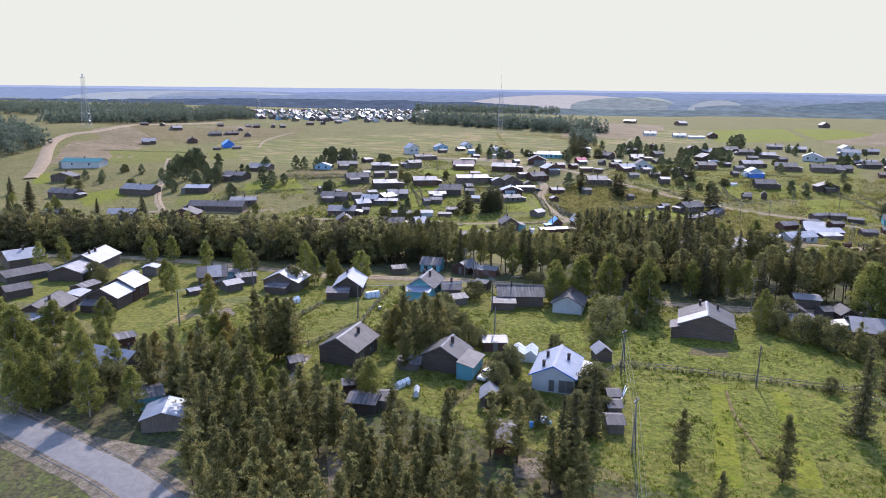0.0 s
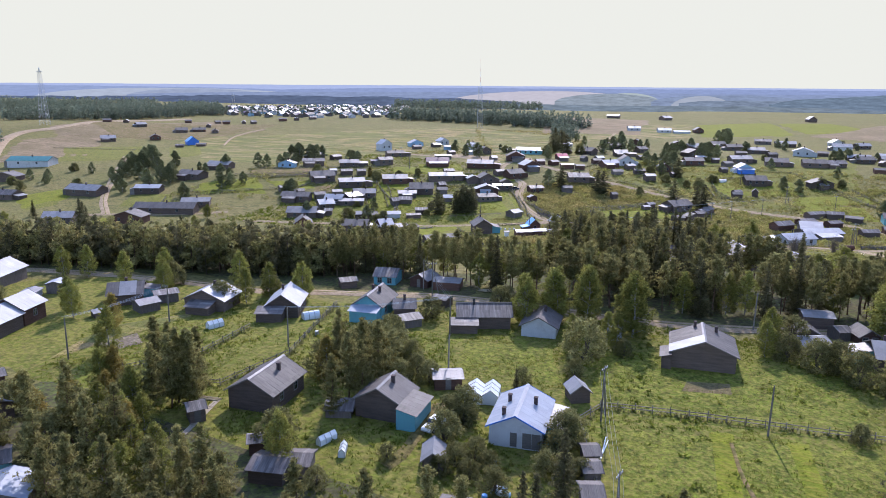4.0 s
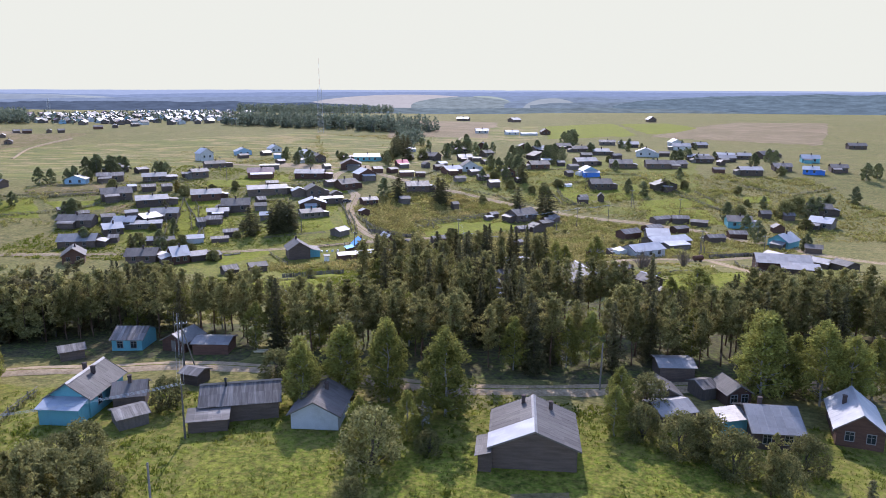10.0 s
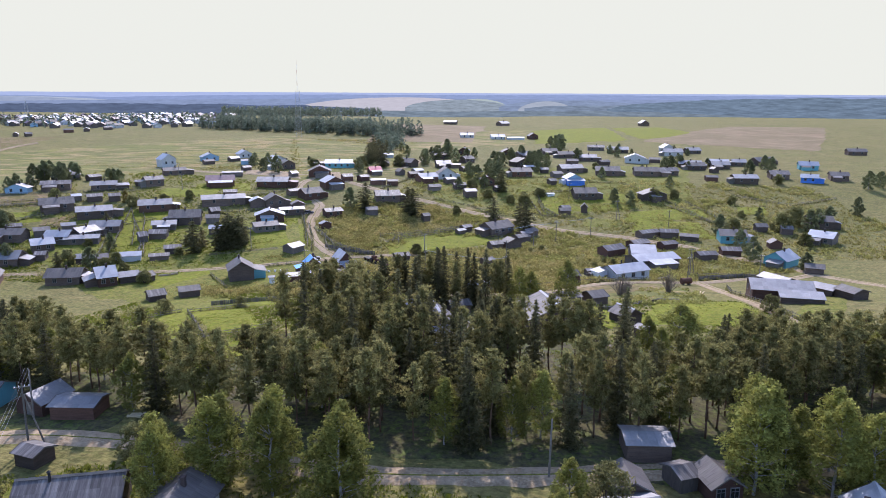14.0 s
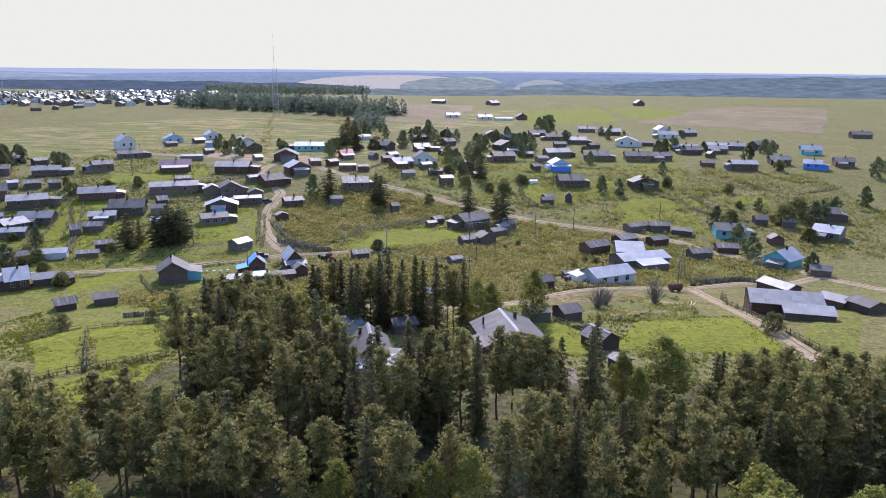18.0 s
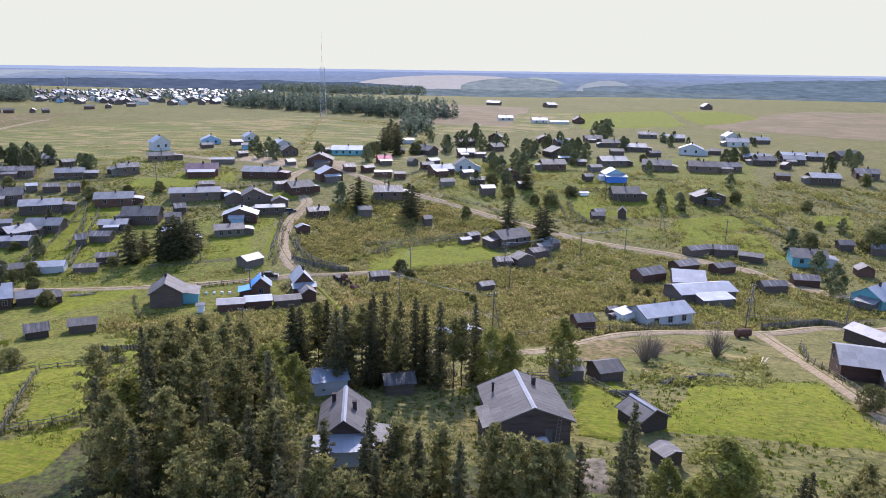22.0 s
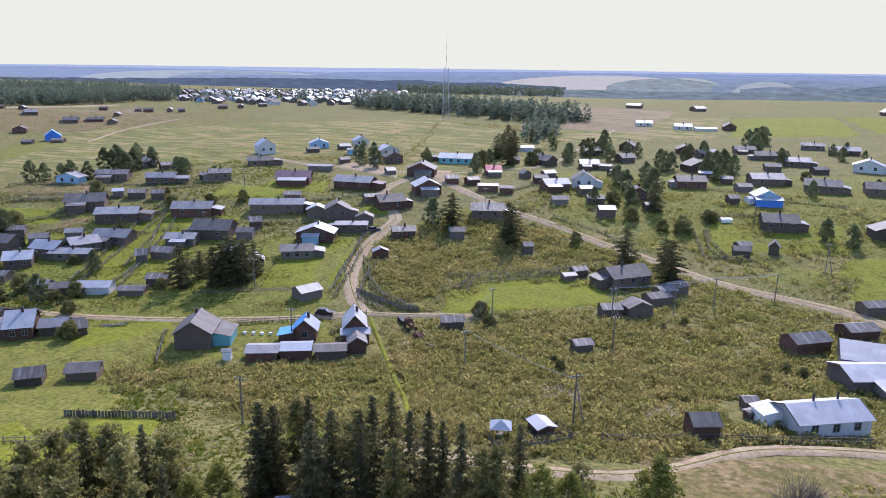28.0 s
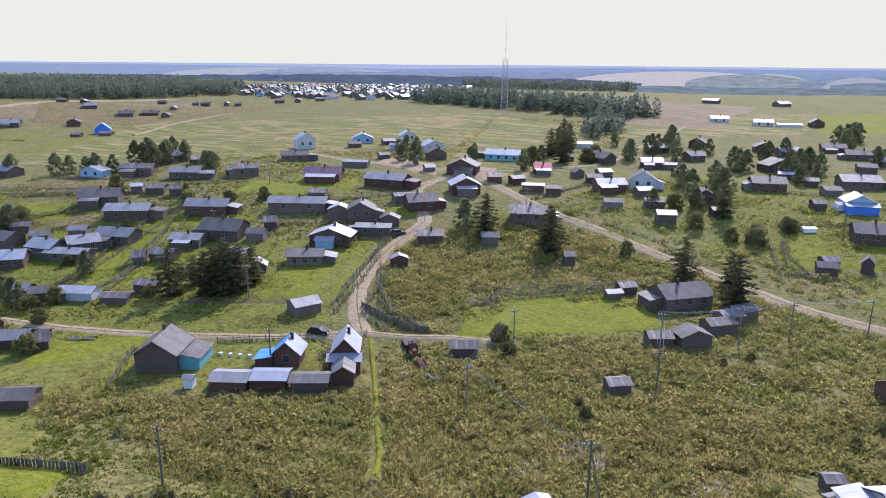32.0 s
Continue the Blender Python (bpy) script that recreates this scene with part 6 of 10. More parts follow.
house(-128.1, 380.5, -37, 6.8, 8.7, 2.484, 1.8, BROWN, SLATE, chim=[(0,-1)], label="brown log house with a grey slate roof", wins="r2")
house(-109.9, 360.4, -49, 5.5, 6.5, 2.116, 0.9, BROWN, BRIGHT, roof2=DARKROOF, label="brown shed with white eave sheet", wins="r2", chim=[(0.5, 0.4)])
hut(-105.1, 341.4, 46, 4.0, 2.5, 1.84, 0.8, BROWN, TIN, label="rust-brown small kiosk-like shed")
hut(-136.9, 382.7, -36, 4.0, 5.4, 1.84, 0.7, LOG, DARKROOF, label="grey weathered log shed with a dark old board roof")
house(-157.4, 358.8, -57, 6.3, 16.9, 2.484, 1.3, LOG, TIN, label="long log barn with light roof", wins="r2", chim=[(0.5, 0.4)])
hut(-160.6, 369.9, -55, 5.0, 5.3, 2.116, 0.8, LOG, DARKROOF, label="grey weathered log shed with a dark old board roof")
house(-177.7, 342.0, -56, 7.2, 12.0, 2.392, 1.6, BROWN, TIN, label="brown log house with a dull zinc roof", wins="r2", chim=[(0.5, 0.4)])
house(-193.2, 326.0, -50, 7.2, 12.1, 2.576, 1.4, LOG, TIN, lean=[("annex","b",0,5,4,2.4,1.9,LOG,DARKROOF)], label="grey weathered log house with a dull zinc roof", wins="r2", chim=[(0.5, 0.4)])
house(-211.9, 328.2, -46, 7.2, 11.7, 2.576, 2, LOG, SLATE, label="grey weathered log house with a grey slate roof", wins="r2", chim=[(0.5, 0.4)])
house(-160.1, 321.8, -60, 5.5, 8.0, 2.208, 1, BOARD, TIN, lean=[("annex","r",0,4,2,2.1,1.7,BOARD,BRIGHT)], label="grey boarded house with a dull zinc roof", wins="r2", chim=[(0.5, 0.4)])
house(-157.3, 331.3, -64, 8.1, 10.9, 2.76, 2.2, LOG, SLATE, chim=[(0.5,0)], label="grey weathered log house with a grey slate roof", wins="r2")
hut(-147.9, 334.4, -59, 4.0, 4.6, 2.208, 1, BOARD, SLATE, trim=WHITE, label="grey boarded shed with a grey slate roof")
hut(-152.3, 343.0, -41, 4.0, 3.4, 2.208, 1.2, LOG, DARKROOF, label="grey weathered log shed with a dark old board roof")
hut(-138.8, 321.2, -67, 4.0, 4.1, 2.024, 1, BOARD, BRIGHT, label="grey boarded shed with a bright metal roof")
hut(-127.4, 317.2, 43, 3.8, 3.3, 1.84, 1.2, BOARD, BRIGHT, label="grey boarded shed with a bright metal roof")
house(-176.3, 298.9, -61, 5.0, 10.5, 2.024, 0.8, BOARD, TIN, label="grey boarded house with a dull zinc roof", wins="r2", chim=[(0.5, 0.4)])
house(-179.8, 304.2, -20, 7.2, 7.3, 2.484, 1.4, BOARD, TIN, label="grey boarded house with light roof", wins="r2", chim=[(0.5, 0.4)])
house(-183.3, 288.3, -41, 6.3, 6.4, 2.392, 1.5, LOG, BRIGHT, label="grey weathered log house with a bright metal roof", wins="r2", chim=[(0.5, 0.4)])
hut(-195.2, 301.3, -43, 5.0, 4.7, 2.024, 0.9, BOARD, SLATE, label="grey boarded shed with a grey slate roof")
hut(-190.8, 309.3, -47, 4.0, 4.4, 2.024, 0.8, BOARD, TIN, label="grey boarded shed with a dull zinc roof")
hut(-207.5, 302.2, -43, 4.0, 4.6, 1.84, 0.8, LOG, DARKROOF, label="grey weathered log shed with a dark old board roof")
hut(-217.2, 303.1, -38, 4.0, 3.7, 2.024, 0.8, LOG, DARKROOF, label="grey weathered log shed with a dark old board roof")
hut(-158.6, 306.7, -42, 4.0, 2.7, 2.208, 1.2, BOARD, DARKROOF, label="grey boarded shed with a dark old board roof")
hut(-207.7, 344.5, -48, 4.5, 5.6, 1.84, 0.8, LOG, DARKROOF, label="grey weathered log shed with a dark old board roof")
hut(-200.5, 347.3, -48, 4.0, 4.2, 2.024, 0.9, LOG, DARKROOF, label="grey weathered log shed with a dark old board roof")
hut(-214.8, 342.3, -40, 4.0, 3.4, 1.84, 0.7, BOARD, BRIGHT, label="grey boarded shed with a bright metal roof")
house(-218.1, 363.6, -55, 6.3, 10.2, 2.392, 1.3, LOG, TIN, label="grey weathered log house with a dull zinc roof", wins="r2", chim=[(0.5, 0.4)])
hut(-211.9, 367.5, -48, 5.0, 5.0, 1.84, 0.7, LOG, TIN, label="grey weathered log shed with a dull zinc roof")
hut(-209.9, 376.7, -54, 4.0, 3.6, 1.84, 0.7, LOG, DARKROOF, label="grey weathered log shed with a dark old board roof")
house(-204.0, 378.5, -39, 6.0, 7.7, 2.944, 1.2, LOG, DARKROOF, label="grey weathered log house with a dark old board roof", wins="r2", chim=[(0.5, 0.4)])
house(-237.1, 357.2, -55, 6.3, 11.3, 2.76, 1.2, LOG, DARKROOF, label="half-collapsed dark log house", wins="r2", chim=[(0.5, 0.4)])
house(-246.6, 346.3, 20, 9.0, 4.9, 2.392, 1.6, SKYB, TIN, label="light blue house with a dull zinc roof", wins="f2", chim=[(0.5, 0.4)])
house(-255.0, 384.7, -34, 7.2, 8.9, 2.76, 1.8, BOARD, TIN, label="grey boarded house with a dull zinc roof", wins="r2", chim=[(0.5, 0.4)])
hut(-240.7, 384.9, -26, 5.0, 5.5, 2.024, 0.9, LOG, DARKROOF, label="grey weathered log shed with a dark old board roof")
house(-216.2, 413.0, -46, 6.3, 10.4, 2.392, 1.2, LOG, SLATE, lean=[("annex","b",0,5,4,2.4,2.0,LOG,DARKROOF)], label="grey weathered log house with a grey slate roof", wins="r2", chim=[(0.5, 0.4)])
house(-239.6, 441.0, 61, 8.0, 6.6, 4.6, 2.6, PALE, PALEBLUE, label="tall pale plastered house with pale blue roof", wins="f2", chim=[(0.5, 0.4)])
house(-176.2, 388.8, -59, 8.1, 12.2, 2.576, 1.9, BROWN, PURPLE, lean=[("annex","r",0,10,3,2.5,1.9,BROWN,BRIGHT)], label="maroon-roofed house with white front annex", wins="r2", chim=[(0.5, 0.4)])
house(-152.5, 394.6, -76, 7.2, 13.8, 2.576, 1.6, BROWN, TIN, lean=[("annex","b",0,5,4,2.5,2.0,BROWN,PURPLE)], label="brown log house with a dull zinc roof", wins="r2", chim=[(0.5, 0.4)])
hut(-184.5, 414.4, -63, 4.0, 9.7, 2.024, 0.5, BOARD, TIN, label="grey boarded shed with a dull zinc roof")
house(-232.3, 472.1, 45, 9.4, 6.6, 2.76, 2, SKYB, PALEBLUE, label="light blue house with a pale bluish metal roof", wins="f2", chim=[(0.5, 0.4)])
house(-221.4, 492.9, 50, 7.4, 6.6, 2.76, 2, PALE, PALEBLUE, label="pale plastered house with a pale bluish metal roof", wins="f2", chim=[(0.5, 0.4)])
hut(-223.1, 456.2, -38, 4.0, 5.7, 2.024, 0.8, LOG, SLATE, label="grey weathered log shed with a grey slate roof")
hut(-217.0, 473.0, -35, 5.0, 5.5, 2.024, 1, LOG, TIN, label="grey weathered log shed with a dull zinc roof")
house(-187.1, 466.6, 59, 9.1, 6.6, 2.944, 2, PALE, BRIGHT, label="pale plastered house with a bright metal roof", wins="f2", chim=[(0.5, 0.4)])
house(-172.5, 449.6, 47, 7.5, 6.6, 2.76, 2, LOG, SLATE, label="grey weathered log house with a grey slate roof", wins="f2", chim=[(0.5, 0.4)])
hut(-178.5, 444.0, -53, 3.0, 3.7, 1.84, 0.6, PALE, TIN, label="pale plastered shed with a dull zinc roof")
hut(-203.0, 460.9, -57, 3.5, 4.5, 2.208, 0.8, SKYB, TIN, label="light blue shed with a dull zinc roof")
hut(-189.0, 436.1, -36, 4.0, 4.2, 1.84, 0.8, LOG, DARKROOF, label="grey weathered log shed with a dark old board roof")
hut(-155.2, 421.4, -37, 4.0, 3.4, 1.84, 1, BOARD, TIN, label="grey boarded shed with a dull zinc roof")
house(-143.2, 426.1, 23, 10.6, 9.0, 3.128, 2.4, BROWN, SLATE, label="large brown house at the crossroads", wins="f2", chim=[(0.5, 0.4)])
house(-127.0, 402.4, 43, 9.1, 8.2, 2.76, 2.2, BROWN, BRIGHT, chim=[(0.5,0)], lean=[("annex","f",0,6,2.5,2.4,1.9,BOARD,BRIGHT)], label="brown log house with a bright metal roof", wins="f2")
house(-147.2, 461.9, -72, 8.1, 14.3, 2.76, 1.6, TURQ, PALEBLUE, label="turquoise village hall with pale roof", wins="r4", chim=[(0.5, 0.4)])
hut(-158.0, 462.1, -54, 5.0, 7.4, 2.208, 0.6, LOG, DARKROOF, label="grey weathered log shed with a dark old board roof")
hut(-126.4, 420.0, -53, 5.0, 4.6, 2.024, 1, BROWN, DARKROOF, label="brown log shed with a dark old board roof")
house(-120.2, 442.6, -53, 6.0, 5.7, 2.208, 1.6, BROWN, RED, lean=[("porch","r",0,5,2,2.2,1.8,BOARD,BRIGHT)], label="house with a vivid red metal roof", wins="r2", chim=[(0.5, 0.4)])
hut(-109.7, 416.8, -62, 4.5, 6.9, 1.932, 0.5, BROWN, BRIGHT, label="brown log shed with a bright metal roof")
hut(-102.6, 417.4, -64, 4.0, 4.6, 1.84, 0.6, BROWN, SLATE, label="brown log shed with a grey slate roof")
hut(-119.1, 422.6, -35, 4.0, 4.6, 1.84, 0.8, BROWN, DARKROOF, label="brown log shed with a dark old board roof")
hut(-107.1, 444.5, 57, 3.7, 3.3, 1.84, 1.2, BOARD, SLATE, label="grey boarded shed with a grey slate roof")
house(-114.0, 480.2, -115, 6.3, 11.4, 2.484, 1.9, LOG, SLATE, label="grey weathered log house with a grey slate roof", wins="r2", chim=[(0.5, 0.4)])
hut(-125.5, 474.6, -52, 4.0, 4.5, 2.024, 1, BOARD, SLATE, label="grey boarded shed with a grey slate roof")
hut(-137.1, 515.2, -53, 5.0, 6.7, 2.208, 0.8, PALE, BRIGHT, label="pale plastered shed with a bright metal roof")
hut(-98.3, 438.9, -55, 4.5, 5.0, 2.024, 0.9, BROWN, SLATE, label="brown log shed with a grey slate roof")
hut(-99.4, 449.7, -42, 4.5, 4.7, 2.024, 0.9, BOARD, BRIGHT, label="grey boarded shed with a bright metal roof")
house(-89.5, 431.1, -46, 6.3, 9.2, 2.484, 1.5, BROWN, BRIGHT, lean=[("annex","r",-2,5,2.5,2.4,1.9,BROWN,BRIGHT)], label="brown log house with a bright metal roof", wins="r2", chim=[(0.5, 0.4)])
house(-82.5, 442.1, 23, 8.2, 7.4, 2.944, 2.6, PALE, SLATE, label="pale house with a steep grey roof", wins="f2", chim=[(0.5, 0.4)])
hut(-78.0, 431.4, -46, 4.0, 4.9, 2.024, 0.8, LOG, TIN, label="grey weathered log shed with a dull zinc roof")
hut(-81.4, 414.8, -58, 4.0, 5.4, 1.656, 0.9, BOARD, SLATE, label="grey boarded shed with a grey slate roof")
hut(-71.1, 421.8, -61, 4.0, 5.6, 1.84, 0.9, LOG, DARKROOF, label="grey weathered log shed with a dark old board roof")
hut(-63.7, 410.5, -61, 5.0, 5.1, 2.576, 0.9, LOG, TIN, label="grey log shed with light roof and board end", gable=BOARD)
house(-60.4, 435.3, 24, 6.2, 5.7, 2.392, 1.7, BROWN, SLATE, label="brown log house with a grey slate roof", wins="f2", chim=[(0.5, 0.4)])
hut(-53.1, 425.1, -55, 4.0, 4.2, 1.748, 0.6, LOG, DARKROOF, label="grey weathered log shed with a dark old board roof")
hut(-78.3, 467.7, -40, 4.0, 4.5, 1.84, 0.8, LOG, DARKROOF, label="grey weathered log shed with a dark old board roof")
house(-96.4, 389.9, -64, 8.1, 10.2, 2.576, 1.7, LOG, TIN, roof2=DARKROOF, label="abandoned log house with broken patched roof", wins="r2", chim=[(0.5, 0.4)])
hut(-96.3, 368.9, -59, 4.0, 4.4, 2.024, 0.9, BOARD, SLATE, label="grey boarded shed with a grey slate roof")
hut(-73.3, 368.7, -54, 3.4, 2.5, 2.024, 0.8, LOG, SLATE, label="grey weathered log shed with a grey slate roof")
house(-93.3, 480.4, -63, 6.3, 7.7, 2.392, 1.4, LOG, TIN, label="grey weathered log house with a dull zinc roof", wins="r2", chim=[(0.5, 0.4)])
hut(-85.9, 480.8, -84, 4.5, 5.0, 1.84, 0.6, LOG, DARKROOF, label="grey weathered log shed with a dark old board roof")
house(-105.9, 522.3, -51, 7.2, 8.5, 2.576, 1.6, LOG, DARKROOF, label="grey weathered log house with a dark old board roof", wins="r2", chim=[(0.5, 0.4)])
house(-96.2, 550.1, 4, 7.0, 6.6, 2.76, 2, BROWN, SLATE, label="brown log house with a grey slate roof", wins="f2", chim=[(0.5, 0.4)])
house(-85.6, 508.0, -38, 6.3, 6.8, 2.392, 1.4, LOG, SLATE, label="grey weathered log house with a grey slate roof", wins="r2", chim=[(0.5, 0.4)])
# village, east
house(-48.0, 462.6, -65, 8.1, 10.3, 2.576, 1.6, BROWN, SLATE, label="brown log house with a grey slate roof", wins="r2", chim=[(0.5, 0.4)])
hut(-45.9, 484.9, -76, 5.0, 6.2, 1.84, 0.6, LOG, BRIGHT, label="grey weathered log shed with a bright metal roof")
house(-52.5, 499.8, 44, 10.8, 7.4, 2.76, 2.1, LOG, SLATE, label="grey weathered log house with a grey slate roof", wins="f2", chim=[(0.5, 0.4)])
house(-57.3, 546.4, -53, 6.3, 8.5, 2.392, 1.4, LOG, TIN, label="grey weathered log house with a dull zinc roof", wins="r2", chim=[(0.5, 0.4)])
hut(-36.9, 475.2, -75, 4.0, 4.0, 2.024, 0.8, LOG, DARKROOF, label="grey weathered log shed with a dark old board roof")
hut(-30.1, 444.6, -58, 4.0, 3.5, 2.024, 0.9, LOG, DARKROOF, label="grey weathered log shed with a dark old board roof")
hut(-29.5, 464.1, -60, 5.0, 5.0, 2.024, 0.9, BOARD, SLATE, label="grey boarded shed with a grey slate roof")
house(-20.5, 450.5, 20, 7.8, 8.0, 2.6, 2, BLUE, BRIGHT, gable=SKYB, lean=[("porch","f",0,8.4,2.4,2.5,1.8,BLUE,PALEBLUE)], label="blue house with a pale metal roof and wide porch roof", chim=[(0.5, 0.4)])
hut(-24.7, 447.4, -46, 3.0, 3.2, 1.84, 0.5, WHITE, BRIGHT, label="white shed with a bright metal roof")
house(-23.9, 481.2, -65, 8.1, 11.8, 2.576, 1.6, LOG, TIN, label="grey weathered log house with a dull zinc roof", wins="r2", chim=[(0.5, 0.4)])
house(-13.5, 423.7, -72, 8.1, 10.0, 2.576, 1.9, LOG, SLATE, wins="r3", chim=[(0,0)], label="grey weathered log house with a grey slate roof")
hut(-12.2, 401.2, 4, 2.7, 3.3, 2.208, 1.4, LOG, SLATE, label="grey weathered log shed with a grey slate roof")
hut(-20.0, 395.1, -70, 3.5, 4.3, 1.748, 0.9, LOG, SLATE, label="grey weathered log shed with a grey slate roof")
hut(-20.3, 399.9, -52, 3.5, 3.8, 1.656, 0.8, LOG, DARKROOF, label="grey weathered log shed with a dark old board roof")
hut(-28.9, 423.4, -56, 2.5, 3.3, 0.92, 0.3, WHITE, BRIGHT, label="white shed with a bright metal roof")
house(16.5, 429.0, 21, 11.1, 6.6, 2.576, 1.8, LOG, SLATE, roof2=BRIGHT, lean=[("annex","f",0,4,2.5,2.3,1.8,LOG,TIN)], label="log house with half-new metal roof", wins="f2", chim=[(0.5, 0.4)])
house(-4.4, 477.3, -84, 8.1, 11.9, 2.576, 1.9, LOG, SLATE, label="grey weathered log house with a grey slate roof", wins="r2", chim=[(0.5, 0.4)])
house(14.9, 481.3, -82, 8.1, 11.8, 2.576, 1.8, LOG, SLATE, label="grey weathered log house with a grey slate roof", wins="r2", chim=[(0.5, 0.4)])
house(25.3, 485.5, -70, 6.3, 11.2, 2.392, 1.4, LOG, DARKROOF, label="grey weathered log house with a dark old board roof", wins="r2", chim=[(0.5, 0.4)])
house(62.0, 473.8, -81, 8.1, 11.1, 2.576, 1.4, LOG, SLATE, roof2=TIN, label="grey weathered log house with a grey slate roof", wins="r2", chim=[(0.5, 0.4)])
hut(46.7, 474.9, -82, 4.5, 5.6, 1.84, 0.8, BROWN, SLATE, label="brown log shed with a grey slate roof")
hut(50.9, 500.6, 39, 4.1, 2.9, 2.024, 1, LOG, DARKROOF, label="grey weathered log shed with a dark old board roof")
house(40.0, 519.7, -88, 7.2, 11.9, 2.392, 1.5, LOG, TIN, label="grey weathered log house with a dull zinc roof", wins="r2", chim=[(0.5, 0.4)])
house(56.5, 530.2, -92, 7.2, 10.3, 2.392, 1.6, BROWN, BRIGHT, label="brown log house with a bright metal roof", wins="r2", chim=[(0.5, 0.4)])
house(67.9, 535.4, -87, 6.3, 7.3, 2.392, 1.4, LOG, TIN, label="grey weathered log house with a dull zinc roof", wins="r2", chim=[(0.5, 0.4)])
house(82.5, 544.8, -52, 7.2, 13.8, 2.576, 1.8, LOG, SLATE, label="grey weathered log house with a grey slate roof", wins="r2", chim=[(0.5, 0.4)])
house(103.0, 527.9, -92, 7.2, 9.5, 2.576, 1.8, TURQ, PALEBLUE, label="turquoise house with pale blue roof", wins="r2", chim=[(0.5, 0.4)])
house(80.8, 490.6, -86, 7.2, 9.0, 2.392, 1.5, LOG, DARKROOF, label="grey weathered log house with a dark old board roof", wins="r2", chim=[(0.5, 0.4)])
house(94.0, 483.9, -104, 6.3, 7.5, 2.392, 1.4, BLUE, PALEBLUE, label="bright blue house with a pale bluish metal roof", wins="r2", chim=[(0.5, 0.4)])
house(10.3, 535.1, -1, 11.3, 7.4, 3.128, 2.2, PALE, BRIGHT, label="pale two-storey house with white roof", wins="f2", chim=[(0.5, 0.4)])
house(0.1, 594.0, -81, 7.2, 13.2, 2.392, 1.6, LOG, TIN, label="grey weathered log house with a dull zinc roof", wins="r2", chim=[(0.5, 0.4)])
house(32.7, 612.4, 23, 7.9, 6.6, 2.944, 2.2, PALE, BRIGHT, label="pale plastered house with a bright metal roof", wins="f2", chim=[(0.5, 0.4)])
house(48.6, 602.7, -69, 7.2, 9.0, 2.392, 1.5, LOG, TIN, label="grey weathered log house with a dull zinc roof", wins="r2", chim=[(0.5, 0.4)])
hut(22.0, 539.6, -92, 5.0, 6.2, 2.024, 0.9, LOG, SLATE, label="grey weathered log shed with a grey slate roof")
house(-17.2, 537.9, -81, 7.2, 10.0, 2.392, 1.5, LOG, TIN, label="grey weathered log house with a dull zinc roof", wins="r2", chim=[(0.5, 0.4)])
house(-30.4, 552.8, -67, 7.2, 13.0, 2.392, 1.5, LOG, SLATE, label="grey weathered log house with a grey slate roof", wins="r2", chim=[(0.5, 0.4)])
house(-14.8, 607.9, -85, 6.3, 11.0, 2.392, 1.3, BOARD, DARKROOF, label="grey boarded house with a dark old board roof", wins="r2", chim=[(0.5, 0.4)])
house(-43.6, 571.0, -68, 6.3, 9.5, 2.392, 1.4, LOG, SLATE, label="grey weathered log house with a grey slate roof", wins="r2", chim=[(0.5, 0.4)])
house(-68.6, 553.2, 25, 8.0, 5.7, 2.576, 1.8, BROWN, SLATE, label="brown log house with a grey slate roof", wins="f2", chim=[(0.5, 0.4)])
hut(-7.3, 518.3, -49, 4.0, 6.4, 2.024, 0.9, LOG, DARKROOF, label="grey weathered log shed with a dark old board roof")
hut(-25.2, 517.9, -72, 5.0, 6.4, 2.024, 1, LOG, SLATE, label="grey weathered log shed with a grey slate roof")
house(42.5, 368.4, -87, 8.1, 9.0, 2.76, 1.6, TURQ, SLATE, label="turquoise house with grey hipped-looking roof", lean=[("annex","b",0,5,3,2.6,2.1,PALE,TIN)], wins="r2", chim=[(0.5, 0.4)])
hut(55.7, 388.0, -80, 4.0, 4.1, 2.024, 1, LOG, SLATE, label="grey weathered log shed with a grey slate roof")
hut(64.7, 386.9, -90, 4.0, 4.1, 2.024, 0.9, LOG, DARKROOF, label="grey weathered log shed with a dark old board roof")
hut(39.2, 347.4, -81, 4.5, 6.2, 1.84, 0.9, BROWN, DARKROOF, label="brown log shed with a dark old board roof")
hut(55.9, 361.8, 8, 4.2, 3.7, 2.024, 1.2, BROWN, SLATE, label="brown log shed with a grey slate roof")
house(52.7, 334.5, -38, 7.2, 8.2, 2.76, 2.2, TURQ, TIN, roof2=BRIGHT, label="turquoise-walled workshop with wide metal roof", wins="f2", chim=[(0.5, 0.4)])
house(74.5, 374.2, -117, 9.0, 8.1, 2.76, 1.6, BOARD, BRIGHT, label="grey boarded house with a bright metal roof", wins="r2", chim=[(0.5, 0.4)])
house(79.2, 400.9, -90, 8.1, 9.1, 2.76, 1.6, LOG, SLATE, label="grey weathered log house with a grey slate roof", wins="r2", chim=[(0.5, 0.4)])
hut(60.1, 324.8, -101, 5.0, 5.0, 2.024, 0.9, LOG, SLATE, label="grey weathered log shed with a grey slate roof")
hut(30.5, 338.8, -65, 4.0, 6.4, 1.84, 0.8, LOG, DARKROOF, label="grey weathered log shed with a dark old board roof")
hut(44.3, 298.3, -140, 5.0, 8.4, 2.024, 0.9, LOG, TIN, label="grey weathered log shed with a dull zinc roof")
hut(51.4, 279.3, -129, 5.0, 5.3, 2.024, 0.8, LOG, TIN, label="grey weathered log shed with a dull zinc roof")
hut(56.0, 275.4, -145, 5.0, 5.1, 1.84, 0.8, LOG, SLATE, label="grey weathered log shed with a grey slate roof")
